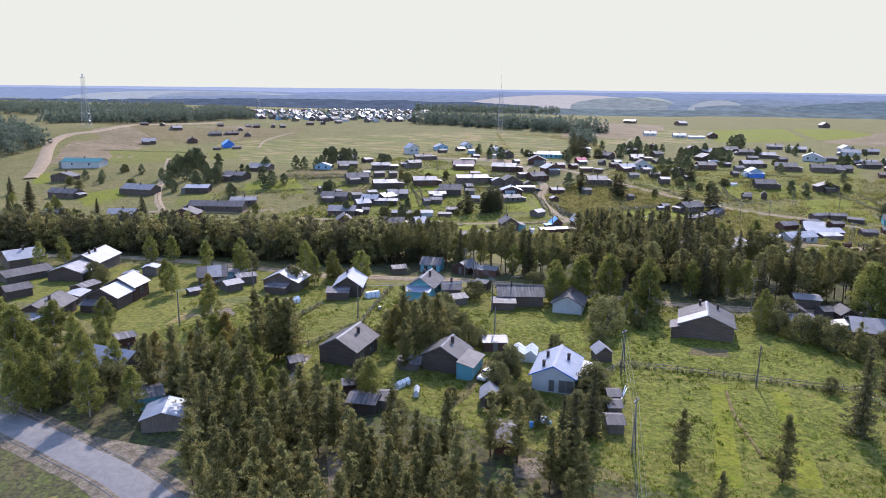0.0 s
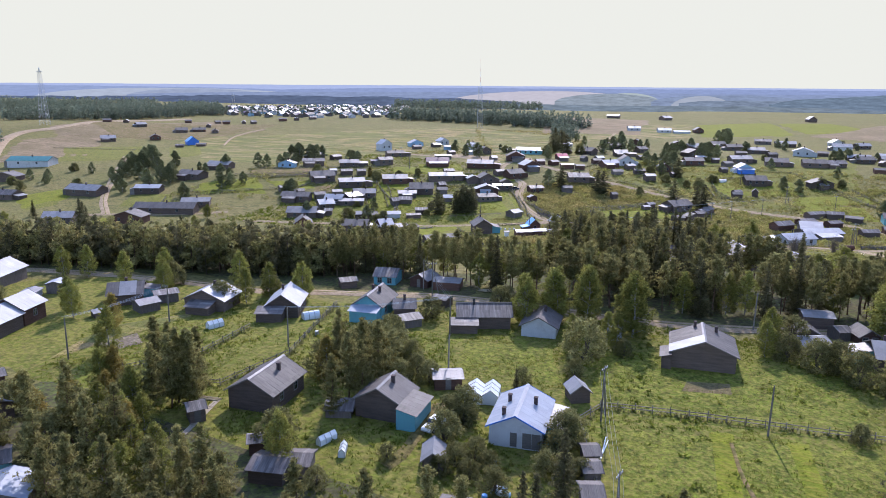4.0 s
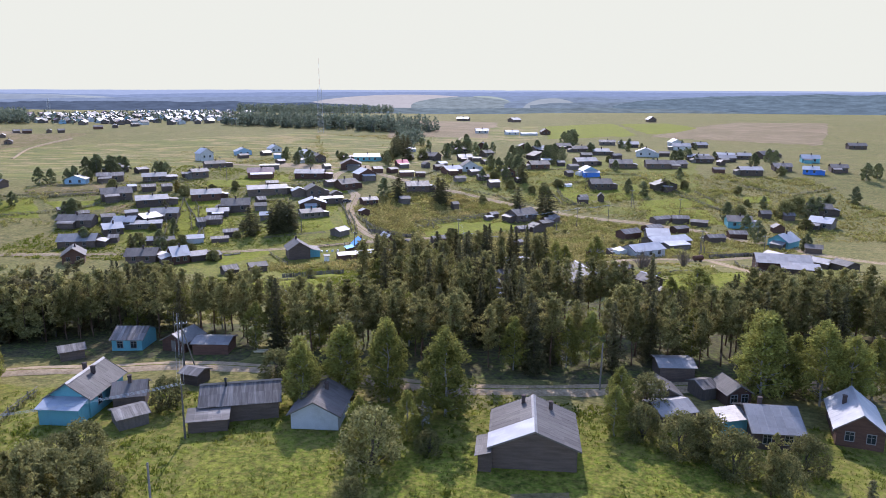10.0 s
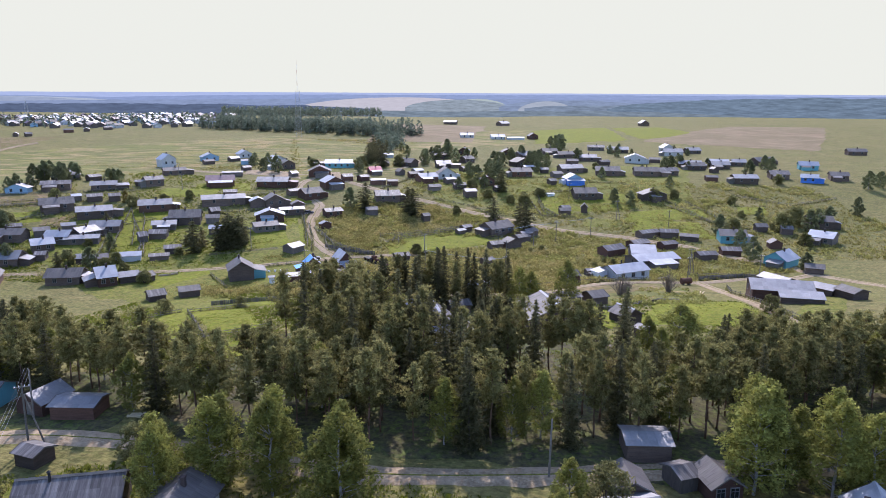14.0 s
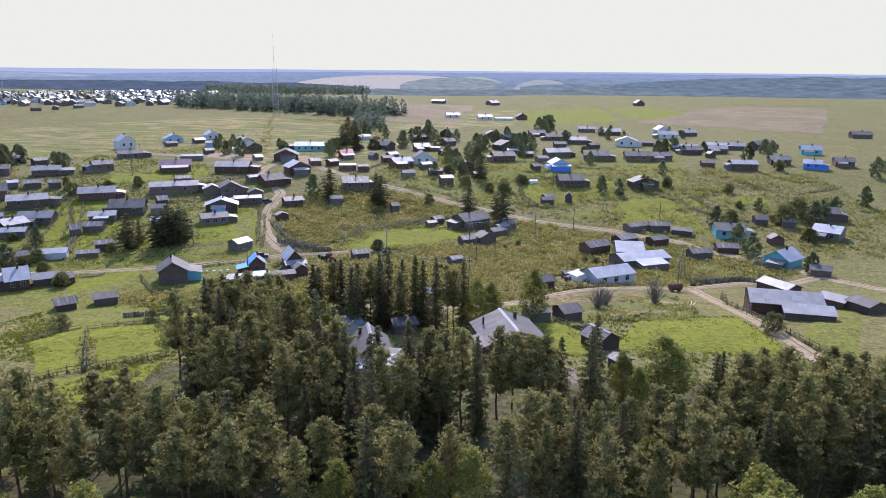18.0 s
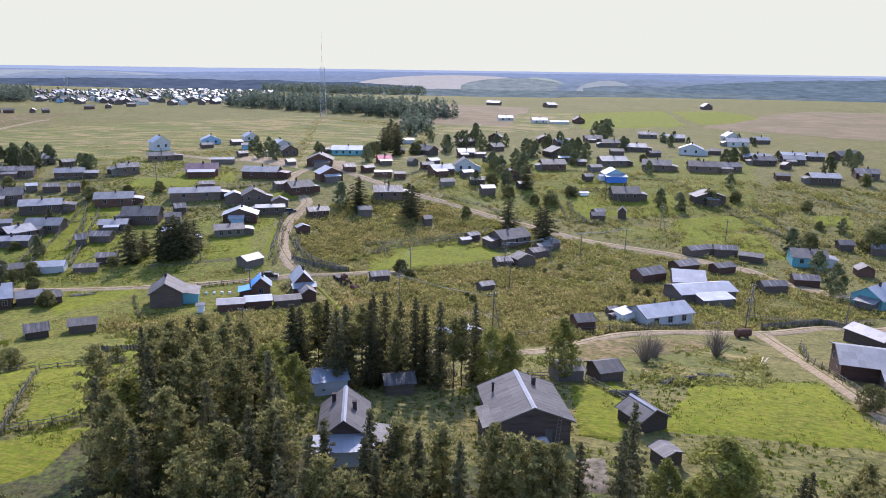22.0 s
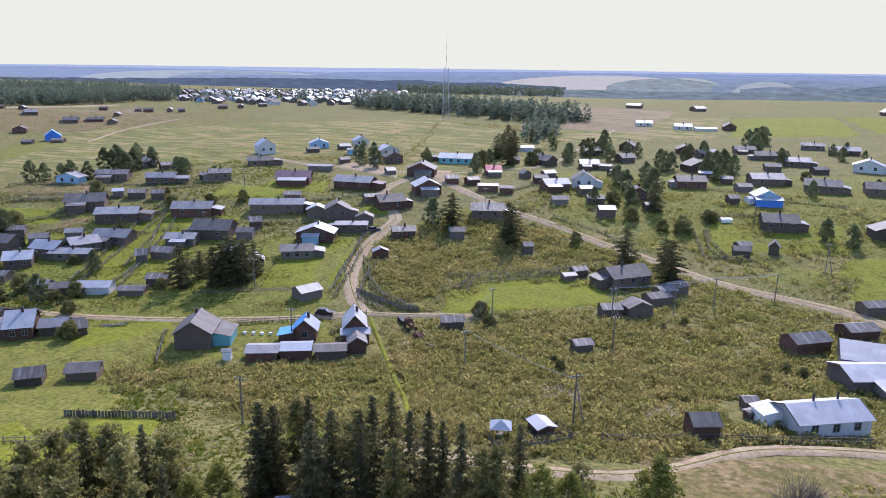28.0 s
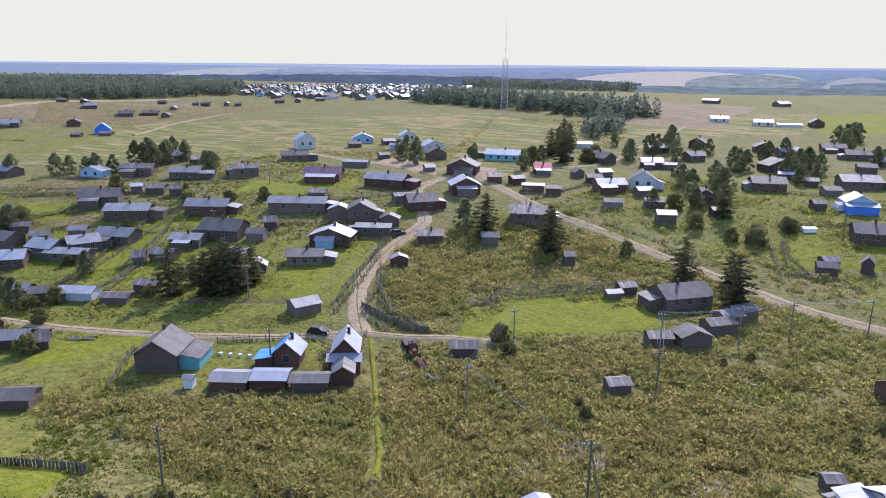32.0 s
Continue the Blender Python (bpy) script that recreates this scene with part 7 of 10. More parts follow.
# house rows west of the village track
house(-138.8, 262.4, -43, 8.1, 4.9, 2.944, 2.2, BROWN, BRIGHT, lean=[("annex","f",0,5,3,2.8,2.0,LOG,TIN)], label="brown house with pale metal roof", wins="r2", chim=[(0.5, 0.4)])
hut(-175.9, 279.7, -63, 4.0, 2.9, 1.84, 0.8, LOG, DARKROOF, label="grey weathered log shed with a dark old board roof")
hut(-129.6, 268.0, -29, 4.0, 3.3, 1.84, 0.9, LOG, DARKROOF, label="grey weathered log shed with a dark old board roof")
hut(-134.2, 266.3, -47, 5.0, 5.1, 2.024, 1, LOG, TIN, label="grey weathered log shed with a dull zinc roof")
hut(-149.2, 286.2, -57, 4.5, 7.7, 1.84, 0.9, PALE, BRIGHT, label="pale shed with a white roof")
hut(-140.3, 289.6, -56, 4.0, 5.7, 1.38, 0.5, LOG, DARKROOF, label="grey weathered log shed with a dark old board roof")
hut(-140.3, 297.1, -60, 4.0, 4.9, 1.84, 0.8, LOG, DARKROOF, label="grey weathered log shed with a dark old board roof")
hut(-155.6, 311.7, -68, 4.5, 5.7, 2.024, 1, LOG, DARKROOF, label="grey weathered log shed with a dark old board roof")
hut(-160.4, 279.8, -57, 4.0, 4.0, 2.024, 1, LOG, TIN, label="grey weathered log shed with a dull zinc roof")
hut(-155.3, 281.2, -43, 4.0, 3.8, 2.024, 0.9, LOG, SLATE, label="grey weathered log shed with a grey slate roof")
house(-150.7, 261.2, -68, 7.2, 9.0, 2.392, 1.7, LOG, SLATE, label="turquoise-fronted log house by the valley", wins="r2", chim=[(0.5, 0.4)])
house(-183.3, 271.5, -67, 7.2, 11.9, 2.392, 1.8, LOG, TIN, label="grey weathered log house with a dull zinc roof", wins="r2", chim=[(0.5, 0.4)])
house(-171.2, 254.7, 37, 6.4, 7.4, 2.576, 2.2, BROWN, SLATE, label="brown log house with a grey slate roof", wins="f2", chim=[(0.5, 0.4)])
house(-238.4, 250.5, -67, 7.2, 25.3, 2.392, 1.8, LOG, SLATE, label="grey weathered log house with a grey slate roof", wins="r2", chim=[(0.5, 0.4)])
# far west village part
house(-300.9, 262.3, -81, 8.1, 17.4, 2.576, 2, LOG, TIN, label="grey weathered log house with a dull zinc roof", wins="r2", chim=[(0.5, 0.4)])
house(-238.4, 231.1, 19, 12.7, 7.4, 2.76, 2.1, BROWN, SLATE, label="brown log house with a grey slate roof", wins="f2", chim=[(0.5, 0.4)])
house(-272.8, 273.9, -65, 7.2, 11.5, 2.392, 1.2, LOG, BRIGHT, label="grey weathered log house with a bright metal roof", wins="r2", chim=[(0.5, 0.4)])
house(-263.5, 218.8, -57, 7.2, 11.2, 2.392, 1.8, BOARD, TIN, label="grey boarded house with a dull zinc roof", wins="r2", chim=[(0.5, 0.4)])
house(-235.2, 264.7, -56, 6.3, 11.6, 2.392, 1.2, LOG, TIN, label="grey weathered log house with a dull zinc roof", wins="r2", chim=[(0.5, 0.4)])
house(-400.2, 307.3, -67, 10.8, 24.2, 3.128, 2, PALE, TEALTIN, label="pale plastered house with a dark teal metal roof", wins="r2", chim=[(0.5, 0.4)])
house(-374.4, 274.0, 18, 13.4, 7.4, 2.576, 2, LOG, SLATE, label="grey weathered log house with a grey slate roof", wins="f2", chim=[(0.5, 0.4)])
house(-293.8, 208.6, -76, 6.3, 7.6, 2.392, 1.6, LOG, TIN, label="grey weathered log house with a dull zinc roof", wins="r2", chim=[(0.5, 0.4)])
house(-333.6, 243.2, -79, 7.2, 15.5, 2.392, 1.8, LOG, DARKROOF, label="grey weathered log house with a dark old board roof", wins="r2", chim=[(0.5, 0.4)])
house(-279.3, 330.6, -84, 6.3, 13.4, 2.392, 1.4, LOG, TIN, label="grey weathered log house with a dull zinc roof", wins="r2", chim=[(0.5, 0.4)])
house(-274.1, 303.9, -91, 7.2, 13.8, 2.392, 1.5, LOG, SLATE, label="grey weathered log house with a grey slate roof", wins="r2", chim=[(0.5, 0.4)])
house(-202.1, 293.2, -73, 6.3, 12.6, 2.392, 1.5, LOG, SLATE, label="grey weathered log house with a grey slate roof", wins="r2", chim=[(0.5, 0.4)])
house(-184.3, 297.5, -74, 6.0, 7.8, 2.392, 1.6, LOG, BRIGHT, label="grey weathered log house with a bright metal roof", wins="r2", chim=[(0.5, 0.4)])
house(-177.8, 312.9, -66, 6.3, 10.0, 2.392, 1.5, LOG, TIN, label="grey weathered log house with a dull zinc roof", wins="r2", chim=[(0.5, 0.4)])
# isolated far buildings
house(-121.3, 678.6, -70, 8.1, 10.4, 2.392, 1.6, PALE, BRIGHT, label="pale plastered house with a bright metal roof", wins="r2", chim=[(0.5, 0.4)])
house(-94.7, 673.0, -70, 8.1, 10.7, 2.392, 1.6, PALE, BRIGHT, label="pale plastered house with a bright metal roof", wins="r2", chim=[(0.5, 0.4)])
hut(-80.2, 672.6, -69, 6.0, 13.5, 1.84, 0.7, PALE, BRIGHT, label="pale plastered shed with a bright metal roof")
house(-68.3, 688.3, 21, 7.6, 7.4, 2.576, 2.2, BROWN, SLATE, label="brown log house with a grey slate roof", wins="f2", chim=[(0.5, 0.4)])
house(25.4, 900.2, 18, 8.7, 9.8, 3.22, 3, LOG, BRIGHT, label="grey weathered log house with a bright metal roof", wins="f2", chim=[(0.5, 0.4)])
house(-404.5, 440.2, 57, 8.3, 7.4, 2.944, 3.2, BLUE, BLUETIN, label="rounded bright blue hangar-like barn", name="barn", category="barn")
house(-449.5, 447.7, 51, 7.6, 6.6, 2.576, 1.8, BROWN, SLATE, label="brown log house with a grey slate roof", wins="f2", chim=[(0.5, 0.4)])
hut(-390.0, 434.0, -56, 5.0, 6.7, 1.84, 0.8, LOG, SLATE, label="grey weathered log shed with a grey slate roof")
hut(-398.0, 421.1, -54, 4.0, 5.6, 1.84, 0.8, LOG, DARKROOF, label="grey weathered log shed with a dark old board roof")
house(-466.8, 418.1, -38, 7.2, 10.2, 2.576, 1.8, LOG, TIN, label="grey weathered log house with a dull zinc roof", wins="r2", chim=[(0.5, 0.4)])
house(-467.7, 494.3, -40, 7.2, 9.3, 2.576, 1.8, LOG, SLATE, label="grey weathered log house with a grey slate roof", wins="r2", chim=[(0.5, 0.4)])
house(-444.9, 509.8, 41, 5.6, 6.6, 2.392, 1.5, LOG, SLATE, label="grey weathered log house with a grey slate roof", wins="f2", chim=[(0.5, 0.4)])
house(-462.4, 509.4, -41, 6.3, 10.3, 2.208, 1.4, BROWN, SLATE, label="brown log house with a grey slate roof", wins="r2", chim=[(0.5, 0.4)])
house(-517.2, 496.5, -25, 8.1, 8.1, 2.576, 1.6, LOG, TIN, label="grey weathered log house with a dull zinc roof", wins="r2", chim=[(0.5, 0.4)])
house(-119.4, 855.8, -46, 10.8, 9.9, 2.76, 2, LOG, TIN, label="grey weathered log house with a dull zinc roof", wins="r2", chim=[(0.5, 0.4)])
house(-179.4, 870.6, -90, 9.0, 13.5, 2.76, 1.6, LOG, BRIGHT, label="grey weathered log house with a bright metal roof", wins="r2", chim=[(0.5, 0.4)])
house(41.9, 510.7, -75, 7.2, 9.7, 2.392, 1.5, LOG, SLATE, label="grey weathered log house with a grey slate roof", wins="r2", chim=[(0.5, 0.4)])
house(56.0, 519.5, -85, 7.2, 9.2, 2.392, 1.5, LOG, TIN, label="grey weathered log house with a dull zinc roof", wins="r2", chim=[(0.5, 0.4)])
house(34.6, 583.5, -77, 8.1, 11.6, 2.76, 1.8, PALE, TIN, label="pale plastered house with a dull zinc roof", wins="r2", chim=[(0.5, 0.4)])
house(153.7, 623.0, -86, 7.2, 11.4, 2.576, 1.6, LOG, SLATE, label="grey weathered log house with a grey slate roof", wins="r2", chim=[(0.5, 0.4)])
house(109.8, 494.2, -92, 7.2, 8.2, 2.392, 1.5, LOG, SLATE, label="grey weathered log house with a grey slate roof", wins="r2", chim=[(0.5, 0.4)])

hut(-521.4, 558.3, -50, 4, 6, 2.2, 1.1, BROWN, SLATE, label="brown log shed with a grey slate roof")
hut(-479.4, 539.7, 40, 4.5, 6, 2.2, 1.1, LOG, TIN, label="grey weathered log shed with a dull zinc roof")
hut(-497.1, 571.8, -35, 4, 5, 2.2, 1.1, LOG, DARKROOF, label="grey weathered log shed with a dark old board roof")
hut(-490.9, 576.7, -50, 4.5, 7, 2.2, 1.1, BROWN, SLATE, label="brown log shed with a grey slate roof")
hut(-479.4, 588.3, 40, 4, 6, 2.2, 1.1, LOG, TIN, label="grey weathered log shed with a dull zinc roof")
hut(-470.9, 592.4, -35, 4, 5, 2.2, 1.1, LOG, DARKROOF, label="grey weathered log shed with a dark old board roof")
hut(-465.8, 631.9, -50, 5, 8, 2.2, 1.1, BROWN, SLATE, label="brown log shed with a grey slate roof")
hut(-458.6, 645.5, 40, 5, 6, 2.2, 1.1, LOG, TIN, label="grey weathered log shed with a dull zinc roof")
hut(-452.7, 665.8, -35, 5, 7, 2.2, 1.1, LOG, DARKROOF, label="grey weathered log shed with a dark old board roof")
hut(-561.4, 499.5, -50, 5, 7, 2.2, 1.1, BROWN, SLATE, label="brown log shed with a grey slate roof")
hut(-549.8, 510.4, 40, 4.5, 6, 2.2, 1.1, LOG, TIN, label="grey weathered log shed with a dull zinc roof")

# ---- woods ----
def inside(x, y, poly):
    c = False
    for (ax, ay), (bx, by) in zip(poly, poly[1:] + poly[:1]):
        if (ay > y) != (by > y) and x < (bx - ax) * (y - ay) / (by - ay) + ax:
            c = not c
    return c


crowd = []          # trees of the crowd, joined below


def FAR_SIDE(x, y):
    """Where the wood is too deep or too far from the path for its trees to be told apart."""
    return x < -104 or x > 56


def wood(poly, gap, kinds, lo, hi, seed, group):
    """Trees strewn in a stretch of the plan, none closer to one another than gap."""
    rng = np.random.default_rng(seed)
    xs, ys = [p[0] for p in poly], [p[1] for p in poly]
    at = []
    area = (max(xs) - min(xs)) * (max(ys) - min(ys))
    for _ in range(int(area / gap ** 2 * 4)):
        x, y = rng.uniform(min(xs), max(xs)), rng.uniform(min(ys), max(ys))
        if inside(x, y, poly) and all((x - a) ** 2 + (y - b) ** 2 > gap ** 2 for a, b in at):
            at.append((x, y))
    for x, y in at:
        if FAR_SIDE(x, y):
            crowd.append((kinds[rng.integers(len(kinds))], x, y, rng.uniform(lo, hi)))
            continue
        k = kinds[rng.integers(len(kinds))]
        tree(k, x, y, rng.uniform(lo, hi) * (0.8 if k == "birch" else 1.0), wide=rng.uniform(0.9, 1.15), group=group)
    return at


wood([(-95, 178), (-70, 176), (-55, 172), (-20, 173), (10, 182), (40, 196), (75, 205), (75, 221), (38, 212), (24, 209), (15, 197), (0, 190), (-15, 181), (-30, 180), (-48, 185), (-55, 181), (-70, 184), (-95, 192)],
     2.85, ["pine", "pine", "spruce", "pine", "pine", "birch", "pine"], 10.5, 13.5, 3, "pine wood behind the first street")
wood([(-270, 112), (-208, 133), (-178, 145), (-143, 154), (-122, 160), (-97, 174), (-95, 192), (-108, 187), (-135, 172), (-165, 162), (-200, 152), (-270, 132)],
     2.15, ["pine", "spruce", "pine", "spruce"], 10.5, 13, 4, "pine wood behind the first street")
wood([(75, 205), (150, 216), (150, 242), (75, 221)], 4.4, ["pine", "pine", "spruce", "birch"], 10, 13, 5, "pine wood behind the first street")


def crowd_mesh(trees, scale=1.0):
    """Many trees as one body of trunks and leaf cards, for woods that nobody could count."""
    rng = np.random.default_rng(11)
    out = {}
    for kind, x, y, h in trees:
        vs, fs, tv, tf = out.setdefault(kind, ([], [], [], []))
        n = 24 if scale == 1 else 13
        f = np.sort(rng.uniform(0, 1, n))
        z = h * (0.22 + 0.74 * f) if kind == "pine" else h * (0.08 + 0.88 * f)
        rad = h * (0.19 * (1 - f) ** 0.7 + 0.02) * rng.uniform(0.5, 1.1, n)
        a = rng.uniform(0, 6.283, n)
        z0 = float(gz(x, y))
        cs = np.stack([x + rad * np.cos(a), y + rad * np.sin(a), z0 + z], -1)
        v, q = leaf_quads(rng, cs.tolist(), (h * (0.105 - 0.06 * f)).tolist(), 46 * scale, 0.40 / math.sqrt(scale), 0.8)
        fs.append(q + sum(len(k) for k in vs))
        vs.append(v)
        k = 4 * len(tv)
        w = 0.018 * h
        tv += [[(x - w, y, z0 - 0.5), (x + w, y - w, z0 - 0.5), (x, y + w, z0 - 0.5), (x, y, z0 + h * 0.9)]]
        tf += [(k, k + 1, k + 3), (k + 1, k + 2, k + 3), (k + 2, k, k + 3)]
    return out


def crowd_objects(trees, name, label, scale=1.0, green=None):
    for kind, (vs, fs, tv, tf) in crowd_mesh(trees, scale).items():
        mats = {"pine": (PINE, BARK_P), "spruce": (SPRUCE, BARK_S), "birch": (BIRCH, BARK_B)}[kind]
        ob = new(name, raw(name, np.concatenate(vs).tolist(), np.concatenate(fs).tolist(), green or mats[0]))
        tagged(ob, label % kind, "woodland", kind="stuff")
        tk = new("trunks", raw("trunks", [p for q in tv for p in q], tf, mats[1]))
        tk.parent = ob
        tagged(tk, kind="stuff")


crowd_objects(crowd, "woodland", "dense dark %s trees filling the wood", 1.0)


# ---- far woods, town, fields ----
def strew(poly, gap, kinds, lo, hi, seed):
    rng = np.random.default_rng(seed)
    xs, ys = [p[0] for p in poly], [p[1] for p in poly]
    out = []
    n = int((max(xs) - min(xs)) * (max(ys) - min(ys)) / gap ** 2)
    for _ in range(n):
        x, y = rng.uniform(min(xs), max(xs)), rng.uniform(min(ys), max(ys))
        if inside(x, y, poly):
            out.append((kinds[rng.integers(len(kinds))], x, y, rng.uniform(lo, hi)))
    return out


far = strew([(-385, 700), (-260, 668), (-172, 655), (-160, 690), (-250, 740), (-390, 765)], 5.0, ["spruce", "spruce", "birch"], 9, 15, 21)
far += strew([(-175, 655), (-150, 600), (-142, 540), (-160, 560), (-185, 640)], 6.0, ["spruce", "birch"], 7, 12, 22)
far += strew([(-640, 330), (-480, 300), (-500, 360), (-640, 420)], 6.0, ["pine", "spruce"], 10, 15, 23)
far += strew([(-1150, 760), (-860, 850), (-820, 800), (-760, 700), (-800, 640), (-1150, 560)], 9.0, ["spruce", "pine"], 10, 16, 24)
far += strew([(-650, 690), (-520, 672), (-395, 740), (-520, 1010), (-770, 830)], 17.0, ["birch", "birch", "spruce"], 5, 9, 25)
far += strew([(-600, 495), (-590, 600), (-600, 670), (-690, 700), (-760, 560), (-680, 470)], 6.0, ["spruce", "pine", "spruce"], 10, 15, 27)
far += strew([(-560, 1040), (-480, 1030), (-330, 1100), (-380, 1180), (-600, 1120)], 8.0, ["spruce", "pine"], 10, 15, 26)
far += strew([(-690, 700), (-600, 668), (-575, 668), (-680, 775), (-770, 800)], 6.0, ["spruce", "pine", "spruce"], 10, 15, 28)
# far trees all take the green that has haze painted into it
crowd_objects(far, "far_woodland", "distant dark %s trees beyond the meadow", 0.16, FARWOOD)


# the town beyond the meadow: small houses with light roofs
rng = np.random.default_rng(5)
first = {}
town_roofs = [(SLATE, BOARD), (PALEBLUE, BOARD), (TIN, PALE), (SLATE, PALE), (TIN, BOARD), (SLATE, SKYB), (PALEBLUE, PALE), (SLATE, BOARD), (PURPLE, BOARD)]
placed = []
for i in range(3000):
    x, y = rng.uniform(-780, -390), rng.uniform(650, 1030)
    if len(placed) >= 230 or not inside(x, y, [(-650, 690), (-520, 672), (-450, 685), (-395, 740), (-430, 810), (-520, 1010), (-630, 1010), (-770, 830)]):
        continue
    if any(math.dist((x, y), p) < 10 for p in placed):
        continue
    placed.append((x, y))
    k = len(placed) % len(town_roofs)
    rf, wl = town_roofs[k]
    if k not in first:
        first[k] = house(x, y, 20, 6.5, 8.5, 2.7, 1.9, wl, rf, "small far town house with a pale roof", group="houses of the distant town", verge=False)
    else:
        copy_thing(first[k], pose(x, y, height(x, y) + 0.1, 0, 0, rng.uniform(-30, 60)))


def lattice(name, x, y, h, w0, w1, label, bays=10, spike=0.0, platform=False):
    """A square lattice tower: legs, cross braces, and a slim aerial on top."""
    root = new(name)
    root.matrix_basis = pose(x, y, height(x, y), 0, 0, 25)
    tagged(root, label, "tower")
    c = [(-1, -1), (1, -1), (1, 1), (-1, 1)]
    wd = lambda f: (w0 + (w1 - w0) * f) / 2
    for sx, sy in c:
        bm = bmesh.new()
        beam(bm, (sx * wd(0), sy * wd(0), -1), (sx * wd(1), sy * wd(1), h), 0.10, 5)
        part("leg", bm, STEEL, root)
    bm = bmesh.new()
    for b in range(bays):
        f0, f1 = b / bays, (b + 1) / bays
        for (ax, ay), (bx, by) in zip(c, c[1:] + c[:1]):
            beam(bm, (ax * wd(f0), ay * wd(f0), h * f0), (bx * wd(f1), by * wd(f1), h * f1), 0.04, 4)
            beam(bm, (bx * wd(f0), by * wd(f0), h * f0), (ax * wd(f1), ay * wd(f1), h * f1), 0.04, 4)
            beam(bm, (ax * wd(f1), ay * wd(f1), h * f1), (bx * wd(f1), by * wd(f1), h * f1), 0.04, 4)
    tagged(part("bracing", bm, STEEL, root), kind="stuff")
    if spike:
        for k in range(6):
            bm = bmesh.new()
            beam(bm, (0, 0, h + spike * k / 6), (0, 0, h + spike * (k + 1) / 6), 0.16 - 0.02 * k, 6)
            part("aerial_section", bm, RED if k % 2 else WHITE, root)
    if platform:
        bm = bmesh.new()
        box(bm, -1.6, -1.6, h - 0.3, 1.6, 1.6, h + 0.1)
        part("platform", bm, STEEL, root)
        bm = bmesh.new()
        beam(bm, (0, 0, h), (0, 0, h + 3), 0.5, 8)
        part("antenna_drum", bm, STEEL, root)
    return root


lattice("radio_mast", -250.8, 636, 36, 4.6, 3.2, "grey lattice radio mast with a red and white aerial", 12, 25)
lattice("radio_mast", -572, 445, 44, 6.5, 1.8, "pinkish-grey tall lattice telephone tower", 14, 0, True)
lattice("water_tower", -760, 900, 18, 4, 3, "small distant lattice water tower", 5, 0, True)


# ---- single trees and bushes ----
tree("willow", -150.4, 276.8, 3.5)
tree("willow", -150.0, 281.6, 4)
tree("willow", -142.0, 274.4, 3.2)
tree("willow", -4.9, 314.8, 1.8)
tree("willow", -2.1, 322.3, 2)
tree("willow", 0.9, 320.3, 2.2)
tree("willow", -37.8, 300.8, 2.2)
tree("willow", -40.0, 303.4, 1.8)
tree("willow", -26.9, 333.6, 1.5)
tree("willow", -23.5, 338.6, 1.6)
tree("willow", -97.7, 255.1, 1.4)
tree("willow", -85.5, 257.1, 1.6)
tree("willow", -140.0, 305.3, 3.2)
tree("willow", -141.0, 308.9, 2.8)
tree("birch", 12.2, 215.6, 9.6, wide=1.75)
tree("birch", -133.6, 121.6, 7.5)
tree("birch", -128.6, 118.4, 8)
tree("yellow", -115.2, 116.6, 7.5)
tree("birch", -120.8, 93.6, 7.5, wide=1.2)
tree("birch", -122.0, 83.6, 9.5, wide=1.5)
tree("birch", -127.4, 79.4, 9, wide=1.4)
tree("birch", -133.5, 80.8, 9, wide=1.4)
tree("birch", -113.5, 73.8, 8.5, wide=1.4)
tree("willow", -156.4, 119.6, 5)
tree("willow", -151.8, 118.2, 4.5)
tree("birch", -158.2, 139.4, 8)
tree("birch", -152.6, 141.8, 8)
tree("birch", -178.5, 127.5, 8)
tree("birch", -139.0, 140.5, 8)
tree("birch", -131.0, 145.2, 9)
tree("birch", -113.8, 150.8, 9)
tree("birch", -103.4, 148.2, 8)
tree("pine", -42.9, 68.7, 10)
tree("pine", -46.5, 80.0, 10)
tree("pine", -36.7, 72.2, 10)
tree("pine", -23.7, 80.6, 9)
tree("pine", -20.7, 81.4, 9)
tree("pine", -41.7, 62.3, 10)
tree("pine", -37.1, 64.6, 10)
tree("pine", -29.9, 70.4, 9)
tree("pine", -54.5, 77.8, 10)
tree("pine", -35.9, 67.0, 9)
tree("pine", -37.2, 59.9, 9)
tree("pine", -29.5, 63.5, 9)
tree("pine", -26.3, 67.0, 8)
tree("pine", -19.3, 73.5, 8)
tree("pine", -45.0, 58.8, 11)
tree("pine", -54.2, 62.8, 11)
tree("pine", -54.9, 59.6, 11)
tree("pine", -39.7, 198.2, 14.2)
tree("pine", -36.1, 195.8, 14.2)
tree("spruce", -37.2, 190.8, 14.2)
tree("pine", -30.8, 189.7, 14.2)
tree("pine", -30.6, 193.9, 14.2)
tree("spruce", -30.1, 197.6, 14.2)
tree("pine", -28.4, 199.7, 14.2)
tree("pine", -25.4, 188.8, 14.2)
tree("spruce", -22.9, 190.7, 14.2)
tree("pine", -20.5, 193.4, 13)
tree("pine", -17.6, 191.9, 13)
tree("spruce", -16.7, 195.9, 13)
tree("pine", -14.2, 195.7, 13)
tree("pine", -35.6, 185.7, 11)
tree("pine", -31.1, 183.5, 11)
tree("spruce", -22.3, 194.8, 14.2)
tree("spruce", -18.6, 197.9, 13)
tree("spruce", -16.7, 199.6, 13)
tree("spruce", -19.6, 187.2, 14.2)
tree("spruce", -21.2, 184.8, 12)
tree("spruce", -26.5, 185.3, 12)
tree("birch", -112.6, 80.7, 9)
tree("birch", -175.6, 118.6, 8)
tree("birch", -129.3, 143.1, 7)
tree("birch", -107.6, 71.8, 9)
tree("birch", -100.7, 70.6, 8)
tree("birch", -97.8, 72.2, 8)
tree("yellow", -99.7, 87.2, 6)
